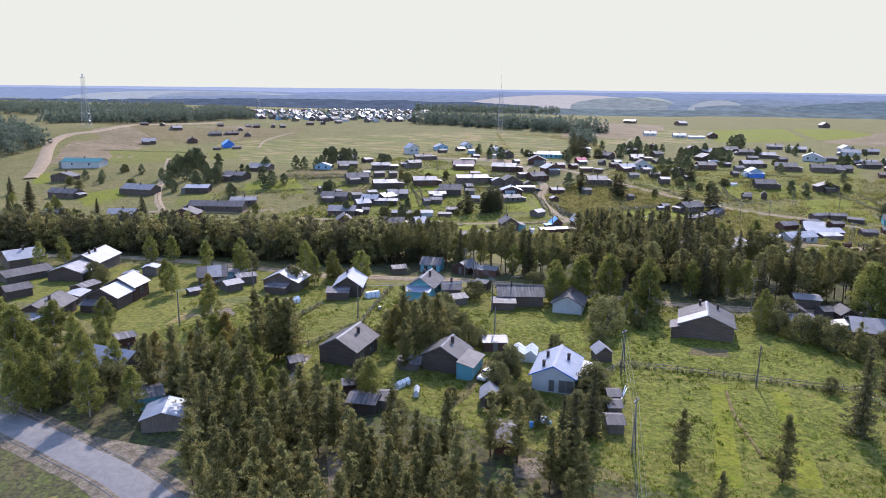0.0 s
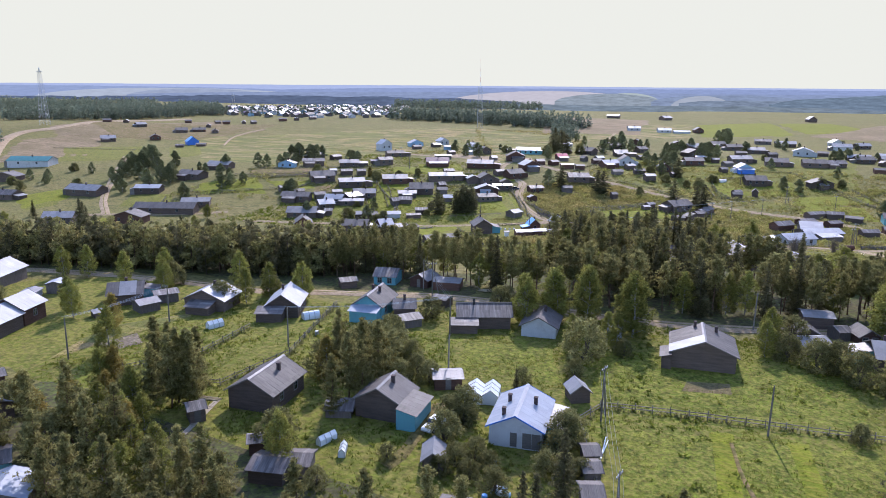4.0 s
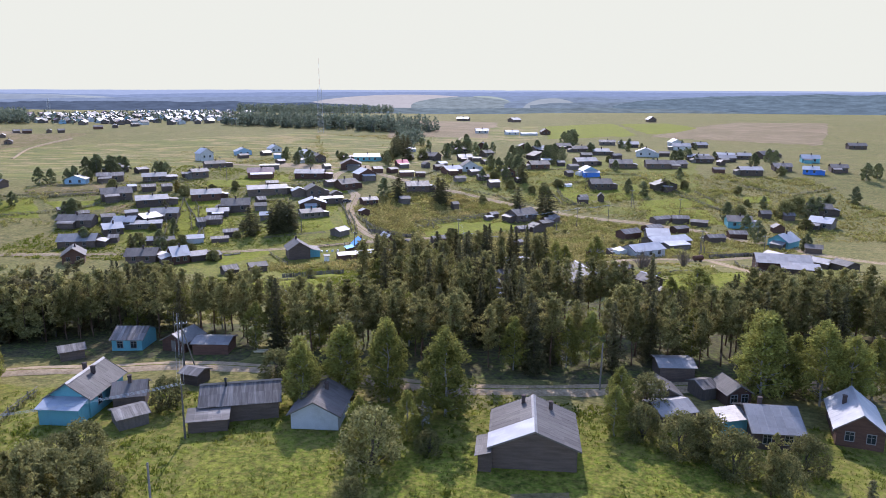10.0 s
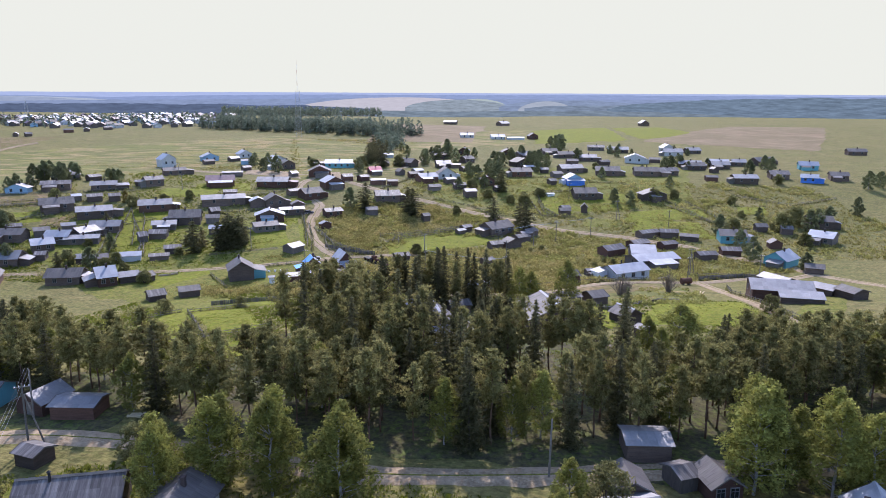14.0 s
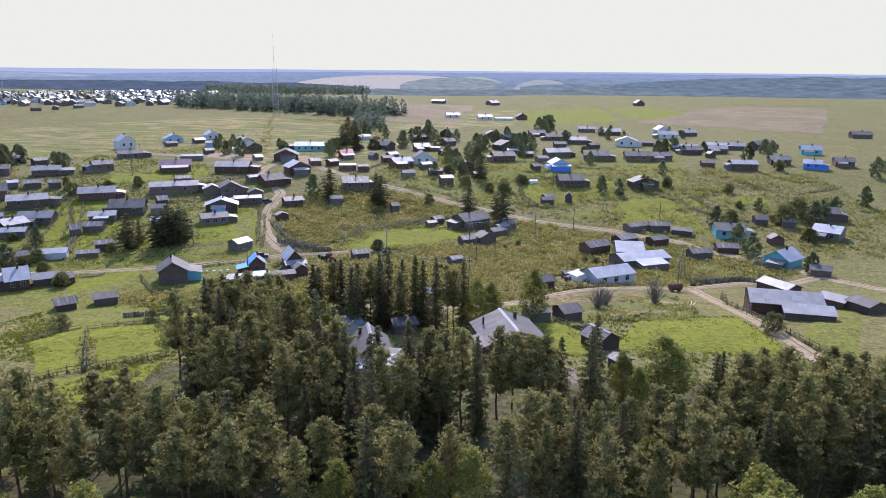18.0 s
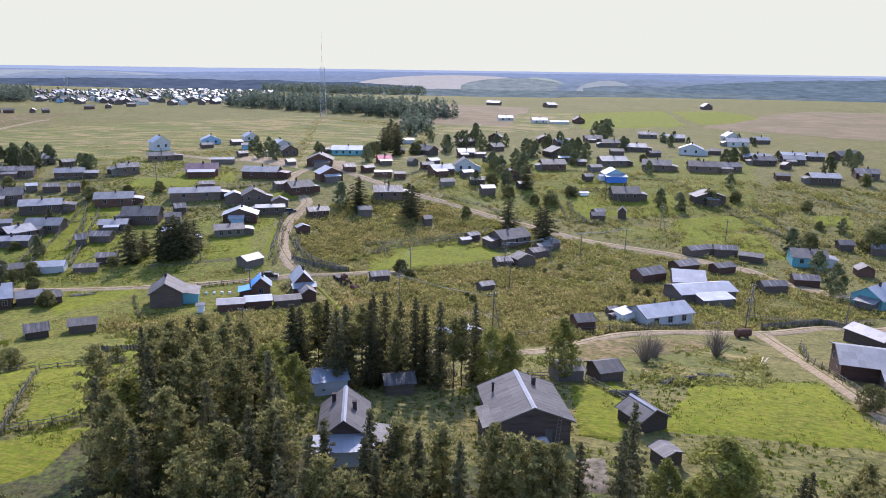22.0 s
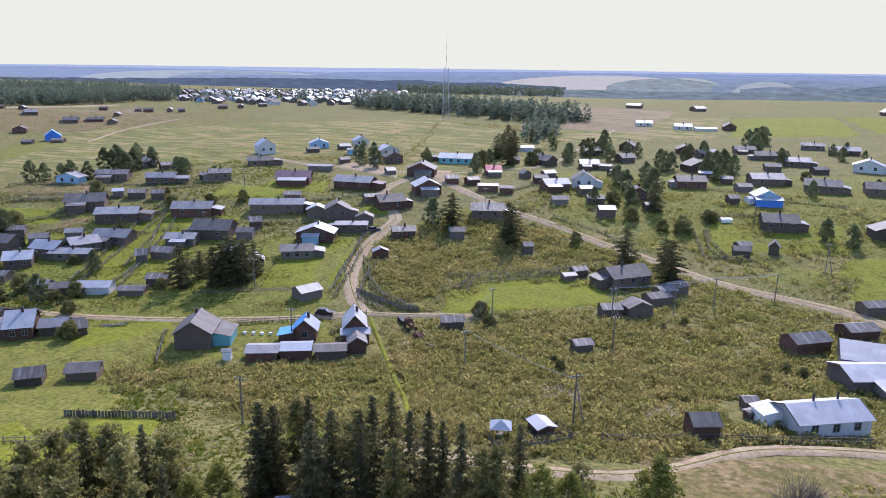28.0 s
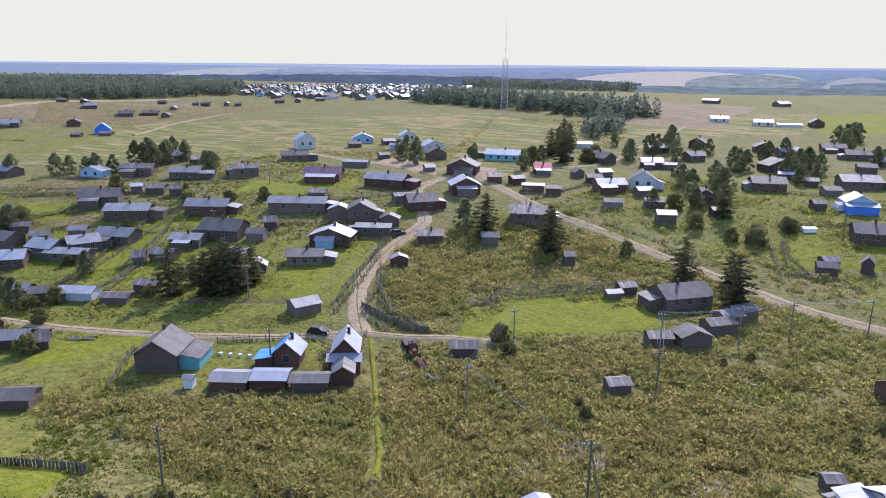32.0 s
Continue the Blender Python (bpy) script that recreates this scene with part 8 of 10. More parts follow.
tree("yellow", -94.1, 90.5, 6)
tree("yellow", -93.1, 84.8, 6)
tree("yellow", -93.7, 96.7, 6)
tree("willow", -97.3, 76.4, 5)
tree("willow", -101.6, 86.4, 5)
tree("willow", -86.2, 94.3, 6)
tree("willow", -87.6, 88.0, 6)
tree("willow", -81.0, 86.1, 6)
tree("willow", -86.5, 81.0, 6)
tree("birch", -93.1, 95.1, 8)
tree("birch", -83.8, 92.6, 8)
tree("birch", -84.0, 87.3, 8)
tree("birch", -79.1, 86.4, 8)
tree("birch", -77.8, 89.0, 7)
tree("birch", -75.7, 80.8, 8)
tree("birch", -73.9, 83.4, 7)
tree("birch", -71.4, 84.9, 6)
tree("birch", -68.9, 77.5, 8)
tree("birch", -67.1, 79.1, 7)
tree("birch", -70.0, 75.9, 8)
tree("birch", -66.2, 81.0, 6)
tree("yellow", -92.0, 96.8, 8)
tree("yellow", -87.7, 91.5, 7)
tree("yellow", -77.5, 86.0, 7)
tree("yellow", -65.7, 114.5, 8)
tree("yellow", -59.4, 122.3, 6)
tree("pine", -90.9, 103.7, 11)
tree("pine", -86.4, 102.1, 11)
tree("pine", -80.4, 99.9, 12)
tree("pine", -84.7, 97.1, 10)
tree("willow", -64.5, 125.0, 7.5)
tree("willow", -55.9, 120.3, 4)
tree("willow", -54.0, 123.0, 4)
tree("willow", -60.2, 94.6, 6)
tree("willow", -43.2, 112.2, 4)
tree("willow", -40.7, 111.2, 3.5)
tree("willow", -37.4, 100.6, 3.5)
tree("willow", -35.6, 103.1, 3.5)
tree("willow", -33.1, 101.4, 3)
tree("willow", -34.7, 98.6, 3)
tree("willow", -38.3, 98.0, 3)
tree("willow", -27.0, 111.4, 5)
tree("willow", -26.0, 112.7, 5)
tree("willow", -26.5, 108.4, 4)
tree("willow", -26.7, 103.6, 3.5)
tree("willow", -24.3, 104.3, 3.5)
tree("willow", -22.4, 104.8, 3)
tree("willow", -50.6, 89.6, 3)
tree("willow", -45.9, 98.3, 2.5)
tree("spruce", -37.7, 124.8, 4)
tree("pine", -90.2, 76.9, 11)
tree("pine", -87.6, 79.8, 12)
tree("pine", -85.7, 84.0, 12)
tree("pine", -78.5, 74.2, 11)
tree("pine", -75.1, 78.3, 12)
tree("pine", -74.3, 81.8, 12)
tree("pine", -70.5, 69.5, 11)
tree("pine", -64.8, 72.2, 12)
tree("pine", -72.3, 73.4, 10)
tree("pine", -62.6, 67.4, 11)
tree("pine", -57.2, 64.9, 11)
tree("pine", -60.7, 74.4, 12)
tree("pine", -55.0, 69.4, 11)
tree("pine", -54.8, 73.9, 10)
tree("pine", -53.2, 75.7, 11)
tree("pine", -48.2, 62.6, 11)
tree("pine", -46.6, 69.9, 11)
tree("pine", -41.5, 65.5, 10)
tree("pine", -42.6, 74.1, 10)
tree("pine", -39.7, 67.7, 10)
tree("pine", -40.1, 75.5, 10)
tree("pine", -38.1, 79.9, 11)
tree("pine", -33.6, 84.6, 10)
tree("pine", -36.0, 70.9, 10)
tree("pine", -32.1, 70.5, 11)
tree("pine", -34.1, 61.7, 10)
tree("pine", -39.7, 57.1, 11)
tree("pine", -47.7, 57.9, 12)
tree("pine", -49.7, 55.5, 12)
tree("pine", -54.9, 56.8, 12)
tree("pine", -29.5, 84.5, 10)
tree("pine", -21.9, 80.1, 9)
tree("pine", -19.0, 78.2, 9)
tree("pine", -59.1, 80.0, 11)
tree("pine", -57.1, 67.6, 12)
tree("pine", -61.3, 79.0, 11)
tree("pine", -44.9, 69.8, 10)
tree("pine", -37.8, 61.9, 9)
tree("pine", -31.6, 63.6, 10)
tree("pine", -41.3, 55.3, 11)
tree("pine", -24.6, 67.7, 9)
tree("pine", -21.4, 67.7, 9)
tree("pine", -3.6, 82.4, 7)
tree("pine", -65.0, 60.8, 11)
tree("pine", -60.6, 61.0, 11)
tree("pine", -55.5, 53.4, 11)
tree("pine", -50.5, 52.0, 11)
tree("pine", -46.5, 51.7, 11)
tree("pine", -43.7, 52.8, 11)
tree("pine", -81.1, 97.1, 12)
tree("pine", -79.2, 99.3, 12)
tree("pine", -59.8, 111.5, 11)
tree("pine", -58.3, 117.9, 11)
tree("pine", -57.5, 111.6, 10)
tree("pine", -58.7, 105.3, 10)
tree("birch", -105.5, 76.8, 9)
tree("birch", -109.3, 84.2, 8)
tree("birch", -106.0, 107.6, 9)
tree("birch", -100.7, 65.3, 10)
tree("birch", -111.0, 68.6, 9)
tree("birch", -57.0, 91.2, 8)
tree("birch", -102.5, 62.4, 9)
tree("birch", -92.4, 67.6, 9)
tree("birch", -99.0, 78.0, 8)
tree("birch", -86.8, 70.8, 8)
tree("spruce", -21.6, 83.2, 13)
tree("spruce", -22.4, 96.4, 11)
tree("spruce", 12.9, 114.8, 14)
tree("spruce", -24.3, 87.7, 10)
tree("pine", -9.5, 93.0, 9)
tree("pine", 3.0, 95.5, 10)
tree("willow", -128.6, 81.0, 6)
tree("willow", -102.4, 68.1, 7)
tree("willow", -95.7, 74.0, 6)
tree("willow", -41.0, 105.3, 5)
tree("willow", -41.6, 113.6, 5)
tree("pine", -81.7, 99.1, 12)
tree("pine", -81.2, 102.6, 11)
tree("pine", -87.2, 100.4, 10)
tree("pine", -61.1, 117.6, 11)
tree("pine", -67.6, 121.1, 10.5)
tree("willow", -61.0, 124.1, 7.5)
tree("birch", -104.6, 141.7, 8)
tree("birch", -100.3, 154.9, 7)
tree("birch", -125.9, 139.7, 8)
tree("birch", -47.0, 156.1, 10)
tree("birch", -41.5, 160.4, 11)
tree("birch", -36.6, 163.7, 11)
tree("birch", -26.7, 160.1, 12)
tree("birch", -28.8, 148.5, 7)
tree("birch", 17.6, 178.2, 12)
tree("birch", -2.4, 161.4, 8)
tree("birch", -35.2, 148.1, 6)
tree("willow", -107.7, 137.5, 6)
tree("willow", -104.2, 149.9, 5)
tree("willow", -31.1, 141.4, 8)
tree("willow", 5.0, 153.5, 6)
tree("willow", 8.3, 154.2, 6)
tree("willow", 1.5, 164.7, 6)
tree("willow", -51.1, 121.6, 4)
tree("willow", -37.8, 128.1, 3)
tree("willow", -30.7, 133.3, 3.5)
tree("willow", 9.5, 128.8, 3)
tree("willow", -64.3, 149.6, 5)
tree("willow", -54.2, 166.9, 4)
tree("willow", -25.2, 146.1, 3.5)
tree("willow", -30.7, 96.7, 4)
tree("birch", 18.4, 174.2, 13)
tree("birch", 26.8, 179.4, 11)
tree("birch", 29.8, 177.0, 9)
tree("birch", -3.0, 156.5, 7)
tree("birch", -45.6, 153.6, 10)
tree("birch", -34.9, 159.2, 12)
tree("birch", 33.4, 176.9, 10)
tree("birch", -27.7, 151.8, 6)
tree("birch", -95.3, 149.4, 9)
tree("birch", 22.6, 177.4, 9)
tree("willow", 0.6, 156.4, 5)
tree("willow", 10.9, 150.2, 6)
tree("willow", -64.4, 133.0, 6)
tree("willow", -65.1, 129.7, 6)
tree("willow", 19.3, 152.9, 5)
tree("willow", 15.6, 147.2, 5)
tree("willow", -54.6, 163.3, 5)
tree("pine", 14.3, 146.4, 8)
tree("pine", -65.8, 118.0, 9.5)
tree("willow", -64.1, 121.9, 7.5)
tree("willow", -68.4, 117.5, 6)
tree("pine", -61.8, 119.9, 9.5)
tree("willow", -61.2, 129.7, 5)
tree("willow", -57.7, 128.1, 4)
tree("spruce", 17.8, 133.1, 9)
tree("spruce", 19.5, 133.0, 11)
tree("birch", 17.2, 172.2, 13, wide=1.12)
tree("birch", 25.6, 173.1, 12, wide=1.12)
tree("birch", -41.9, 158.5, 11, wide=1.12)
tree("birch", -25.6, 156.2, 13, wide=1.12)
tree("birch", 20.8, 174.5, 9, wide=1.12)
tree("birch", 29.4, 173.5, 11, wide=1.12)
tree("spruce", -79.1, 370.6, 12, wide=1.45)
tree("spruce", -132.8, 297.6, 11, wide=1.45)
tree("spruce", -124.5, 305.1, 12, wide=1.45)
tree("spruce", -121.2, 306.6, 11, wide=1.45)
tree("spruce", -126.1, 301.5, 10, wide=1.45)
tree("spruce", -122.6, 311.4, 9, wide=1.45)
tree("spruce", -51.3, 423.5, 11, wide=1.45)
tree("spruce", -142.8, 506.0, 14, wide=1.45)
tree("spruce", -136.2, 498.0, 13, wide=1.45)
tree("spruce", -150.0, 553.9, 8, wide=1.45)
tree("spruce", -100.4, 373.0, 12, wide=1.45)
tree("spruce", -36.1, 373.6, 9, wide=1.45)
tree("spruce", -134.2, 304.7, 7, wide=1.45)
tree("spruce", -123.9, 302.2, 11, wide=1.45)
tree("spruce", -122.8, 305.2, 11, wide=1.45)
tree("spruce", -121.0, 304.2, 10, wide=1.45)
tree("spruce", -46.9, 234.4, 12, wide=1.45)
tree("spruce", -46.8, 236.4, 11, wide=1.45)
tree("spruce", -39.3, 233.7, 12, wide=1.45)
tree("spruce", -39.5, 237.1, 12, wide=1.45)
tree("spruce", -35.2, 241.8, 13.5)
tree("pine", -37.6, 238.7, 12)
tree("spruce", -36.1, 239.6, 13.5)
tree("spruce", -32.1, 240.5, 12.5)
tree("pine", -44.4, 237.5, 12)
tree("spruce", -28.1, 240.2, 12.5)
tree("spruce", -25.4, 239.1, 13.5)
tree("pine", -23.4, 239.4, 11)
tree("spruce", -29.4, 239.6, 13.5)
tree("spruce", -21.4, 243.8, 12.5)
tree("pine", -22.5, 240.8, 11)
tree("spruce", -42.7, 237.4, 12.5)
tree("spruce", -34.8, 235.8, 13.5)
tree("pine", -31.1, 236.0, 11)
tree("pine", -55.6, 215.3, 13.4)
tree("pine", -54.9, 217.7, 13.4)
tree("spruce", -53.3, 219.4, 13.4)
tree("pine", -52.4, 221.1, 13.4)
tree("pine", -50.1, 214.7, 13.4)
tree("spruce", -49.5, 222.5, 13.4)
tree("pine", -48.2, 223.7, 12.3)
tree("pine", -47.7, 218.7, 13.4)
tree("spruce", -54.8, 212.4, 14.2)
tree("pine", -50.1, 211.8, 14.2)
tree("pine", -45.5, 212.4, 14.2)
tree("spruce", -45.2, 221.0, 11.2)
tree("pine", -44.5, 217.6, 11.2)
tree("birch", -107.0, 372.9, 9, wide=1.12)
tree("birch", -18.7, 242.6, 9, wide=1.12)
tree("birch", -16.5, 244.8, 8, wide=1.12)
tree("birch", -8.9, 248.9, 10, wide=1.12)
tree("birch", -55.7, 437.4, 11, wide=1.12)
tree("birch", -128.7, 531.0, 7, wide=1.12)
tree("birch", -111.3, 525.9, 7, wide=1.12)
tree("birch", -100.7, 522.3, 10, wide=1.12)
tree("birch", -106.4, 524.8, 8, wide=1.12)
tree("birch", -85.3, 528.6, 7, wide=1.12)
tree("birch", -44.9, 517.6, 8, wide=1.12)
tree("birch", -42.6, 605.5, 10, wide=1.12)
tree("birch", -39.2, 616.4, 10, wide=1.12)
tree("birch", -62.1, 494.3, 8, wide=1.12)
tree("birch", -61.4, 522.0, 7, wide=1.12)
tree("birch", -184.5, 452.3, 8, wide=1.12)
tree("birch", -129.3, 445.1, 8, wide=1.12)
tree("birch", -194.5, 452.8, 6, wide=1.12)
tree("birch", -261.8, 378.6, 9, wide=1.12)
tree("birch", -278.3, 399.5, 8, wide=1.12)
tree("birch", -257.8, 391.2, 8, wide=1.12)
tree("birch", -225.0, 379.1, 7, wide=1.12)
tree("birch", -249.3, 348.0, 8, wide=1.12)
tree("birch", -246.7, 353.2, 7, wide=1.12)
tree("birch", -206.9, 379.1, 5, wide=1.12)
tree("birch", -21.9, 543.6, 6, wide=1.12)
tree("birch", 6.8, 415.5, 7, wide=1.12)
tree("birch", 0.9, 596.0, 6, wide=1.12)
tree("birch", 29.7, 515.1, 7, wide=1.12)
tree("birch", -45.9, 227.7, 8, wide=1.12)
tree("birch", -41.0, 224.5, 8, wide=1.12)
tree("birch", -44.8, 223.3, 9, wide=1.12)
tree("birch", -40.3, 218.6, 8, wide=1.12)
tree("birch", -52.2, 206.7, 10, wide=1.12)
tree("birch", -46.6, 209.7, 10, wide=1.12)
tree("willow", -38.9, 409.2, 5)
tree("willow", -63.2, 319.3, 4)
tree("willow", -59.1, 315.0, 3)
tree("willow", -33.9, 421.6, 4)
tree("willow", 26.1, 432.2, 4)
tree("willow", -11.1, 496.2, 4)
tree("willow", -128.2, 265.4, 4)
tree("willow", -163.6, 276.8, 5)
tree("willow", -172.0, 296.1, 3)
tree("willow", -180.3, 351.3, 4)
tree("willow", -173.7, 359.6, 4)
tree("willow", -96.2, 228.1, 4)
tree("willow", -81.8, 236.2, 3)
tree("willow", -188.5, 342.7, 5)
tree("willow", -65.5, 423.2, 5)
tree("willow", -222.4, 339.7, 5)
tree("willow", -162.4, 461.7, 5)
tree("willow", -122.8, 495.3, 5)
tree("willow", -136.4, 294.6, 3)
tree("bare", 2.7, 263.0, 6)
tree("bare", 14.3, 272.1, 6)
tree("bare", 4.2, 266.5, 4)
tree("birch", 45.4, 341.6, 8, wide=1.12)
tree("birch", -41.4, 620.2, 10, wide=1.12)
tree("birch", 73.7, 390.8, 9, wide=1.12)
tree("birch", 25.4, 452.9, 6, wide=1.12)
tree("birch", 35.0, 520.3, 7, wide=1.12)
tree("birch", 50.2, 526.9, 5, wide=1.12)
tree("birch", 79.5, 521.9, 8, wide=1.12)
tree("birch", 81.8, 514.3, 8, wide=1.12)
tree("birch", 44.3, 586.3, 5, wide=1.12)
tree("birch", 58.4, 407.8, 5, wide=1.12)
tree("willow", 46.0, 387.7, 5)
tree("willow", 26.5, 434.7, 4)
tree("willow", -38.4, 406.4, 5)
tree("willow", -32.5, 420.0, 4)
tree("willow", 50.8, 431.0, 4)
tree("willow", 51.7, 409.0, 3)
tree("willow", 33.7, 251.5, 4)
tree("willow", -19.5, 258.4, 3)
tree("willow", 78.0, 474.7, 5)
tree("willow", 66.9, 366.3, 5)
tree("pine", 24.8, 216.0, 9)
tree("pine", 23.0, 212.3, 9)
tree("pine", 34.2, 218.8, 9)
tree("spruce", 19.1, 210.4, 10)
tree("spruce", 3.4, 214.7, 12.3)
tree("spruce", -0.8, 205.6, 11.8)
tree("spruce", 18.6, 197.8, 11)
tree("birch", -327.6, 327.3, 12, wide=1.12)
tree("birch", -320.3, 315.2, 11, wide=1.12)
tree("birch", -311.7, 329.9, 9, wide=1.12)
tree("birch", -277.5, 291.8, 10, wide=1.12)
tree("birch", -259.7, 375.6, 10, wide=1.12)
tree("birch", -248.7, 375.6, 9, wide=1.12)
tree("birch", -210.1, 300.2, 8, wide=1.12)
tree("birch", -211.7, 298.3, 7, wide=1.12)
tree("birch", -252.1, 274.2, 7, wide=1.12)
tree("birch", -276.9, 331.9, 8, wide=1.12)
tree("birch", -325.3, 309.4, 9, wide=1.12)
tree("birch", -290.5, 299.0, 8, wide=1.12)
tree("birch", -262.7, 372.0, 9, wide=1.12)
tree("birch", -226.8, 377.9, 7, wide=1.12)
tree("spruce", -180.8, 317.1, 6, wide=1.45)
tree("spruce", -162.1, 270.8, 6, wide=1.45)
tree("spruce", -326.6, 307.1, 8, wide=1.45)
tree("birch", -317.3, 319.8, 13, wide=1.12)
tree("birch", -321.2, 310.2, 10, wide=1.12)
tree("birch", -282.5, 298.5, 9, wide=1.12)
tree("birch", -246.1, 268.9, 8, wide=1.12)
tree("birch", -257.9, 306.4, 8, wide=1.12)
tree("birch", -285.4, 292.9, 7, wide=1.12)
tree("birch", -301.0, 294.3, 9, wide=1.12)
tree("birch", -328.7, 211.8, 8, wide=1.12)
tree("birch", -308.7, 219.0, 7, wide=1.12)
tree("birch", -250.4, 304.2, 7, wide=1.12)
tree("birch", -284.2, 283.6, 9, wide=1.12)
tree("birch", -312.3, 297.0, 8, wide=1.12)
tree("birch", -342.6, 300.2, 6, wide=1.12)
tree("birch", -353.0, 281.5, 6, wide=1.12)
tree("birch", -363.5, 278.6, 6, wide=1.12)
tree("spruce", -347.8, 233.6, 9, wide=1.45)
tree("spruce", -365.4, 235.1, 10, wide=1.45)
tree("spruce", -263.3, 230.6, 5, wide=1.45)
tree("spruce", -284.0, 222.0, 7, wide=1.45)
tree("spruce", -317.1, 202.1, 9, wide=1.45)
tree("willow", -212.7, 304.6, 6)
tree("willow", -358.4, 301.7, 5)
tree("willow", -129.6, 145.7, 6)
tree("willow", -313.9, 204.3, 5)
tree("pine", -55.6, 205.8, 14.2)
tree("spruce", -48.2, 198.2, 14.2)
tree("pine", -44.1, 195.6, 14.2)
tree("pine", -40.4, 192.7, 14.2)
tree("spruce", -42.8, 199.5, 14.2)
tree("pine", -43.6, 204.9, 14.2)
tree("pine", -43.9, 208.2, 14.2)
tree("spruce", -37.2, 201.1, 14.2)
tree("pine", -38.5, 207.3, 14.2)
tree("pine", -16.9, 201.5, 13)
tree("spruce", -14.6, 200.6, 13)
tree("pine", -13.0, 202.5, 13)
tree("pine", -8.6, 203.9, 13)
tree("pine", -6.4, 202.8, 13)
tree("pine", -4.4, 202.5, 13)
tree("pine", -2.5, 202.2, 13)
tree("pine", 26.7, 214.8, 9)
tree("pine", 32.7, 216.2, 9)
tree("pine", 33.7, 213.3, 9)
tree("spruce", -31.0, 195.4, 14.2)
tree("spruce", -27.7, 194.2, 14.2)
tree("spruce", -26.3, 196.5, 14.2)
tree("spruce", -22.4, 197.6, 14.2)
tree("spruce", -19.4, 200.8, 14.2)
tree("spruce", -10.5, 200.0, 13)
tree("spruce", 2.9, 207.0, 13)
tree("spruce", 18.3, 209.4, 10)
tree("spruce", -30.2, 203.0, 14.2)
tree("spruce", -35.9, 210.3, 14.2)
tree("spruce", -49.0, 206.8, 14.2)
tree("birch", 7.0, 212.0, 8)
tree("birch", 9.0, 209.4, 7)
tree("spruce", -32.1, 362.8, 12, wide=1.45)
tree("spruce", -124.4, 468.5, 13, wide=1.45)
tree("birch", -66.9, 443.8, 8, wide=1.12)
tree("birch", -61.1, 453.1, 8, wide=1.12)
tree("birch", -71.1, 420.6, 6, wide=1.12)
tree("birch", -136.7, 473.1, 6, wide=1.12)
tree("birch", -108.9, 496.8, 8, wide=1.12)
tree("birch", -105.4, 514.5, 9, wide=1.12)
tree("birch", -60.4, 514.2, 8, wide=1.12)
tree("birch", -45.4, 501.1, 9, wide=1.12)
tree("birch", -43.6, 508.5, 9, wide=1.12)
tree("birch", -37.2, 488.2, 6, wide=1.12)
tree("birch", -39.6, 581.6, 10, wide=1.12)
tree("birch", -38.1, 589.3, 10, wide=1.12)
tree("birch", -23.7, 535.8, 8, wide=1.12)
tree("birch", -6.9, 466.1, 6, wide=1.12)
tree("willow", -117.6, 476.0, 6)
tree("yellow", -194.5, 346.2, 5)
tree("spruce", -316.0, 211.7, 14, wide=1.45)
tree("spruce", -253.4, 221.3, 9, wide=1.45)
tree("birch", -325.2, 321.3, 12, wide=1.12)
tree("birch", -335.5, 321.4, 9, wide=1.12)
tree("birch", -320.6, 300.8, 8, wide=1.12)
tree("birch", -297.6, 277.0, 7, wide=1.12)
tree("birch", -286.6, 270.4, 7, wide=1.12)
tree("birch", -293.0, 208.4, 9, wide=1.12)
tree("birch", -288.7, 201.3, 8, wide=1.12)
tree("birch", -265.8, 197.5, 8, wide=1.12)
tree("birch", -345.2, 274.0, 6, wide=1.12)
tree("birch", -276.7, 277.9, 8, wide=1.12)
tree("birch", -245.4, 292.6, 7, wide=1.12)
tree("birch", -245.1, 298.8, 7, wide=1.12)
tree("birch", -242.6, 304.8, 6, wide=1.12)
tree("birch", -279.4, 318.8, 5, wide=1.12)
tree("willow", -313.8, 267.6, 6)
tree("willow", -360.8, 266.7, 5)
tree("willow", -344.0, 259.1, 5)
tree("birch", -305.0, 310.6, 9, wide=1.12)
tree("birch", -343.7, 329.0, 6, wide=1.12)
tree("birch", -316.0, 290.5, 7, wide=1.12)
tree("birch", -309.5, 289.7, 6, wide=1.12)
tree("birch", -257.9, 343.1, 7, wide=1.12)
tree("birch", -254.1, 379.9, 9, wide=1.12)
tree("birch", -181.7, 271.9, 7, wide=1.12)
tree("birch", -162.6, 295.3, 6, wide=1.12)
tree("birch", -216.5, 251.0, 6, wide=1.12)
tree("birch", -209.5, 236.1, 5, wide=1.12)
tree("birch", -285.2, 320.8, 5, wide=1.12)
tree("birch", -197.9, 462.7, 7, wide=1.12)
tree("spruce", -247.4, 215.3, 12, wide=1.45)
tree("spruce", -137.1, 482.4, 12, wide=1.45)
tree("spruce", -82.8, 376.2, 11, wide=1.45)
tree("birch", -105.8, 490.9, 9, wide=1.12)
tree("birch", -88.9, 523.7, 7, wide=1.12)
tree("birch", -72.3, 450.5, 8, wide=1.12)
tree("birch", -64.4, 461.7, 8, wide=1.12)
tree("birch", -68.3, 501.1, 8, wide=1.12)
tree("birch", -65.3, 548.3, 6, wide=1.12)
tree("birch", -46.6, 488.9, 10, wide=1.12)
tree("birch", -45.0, 596.4, 10, wide=1.12)
tree("birch", -0.3, 566.3, 7, wide=1.12)
tree("birch", 9.1, 583.1, 4, wide=1.12)
tree("birch", 13.2, 484.9, 5, wide=1.12)
tree("birch", 25.4, 499.3, 8, wide=1.12)
tree("birch", 28.9, 507.1, 8, wide=1.12)
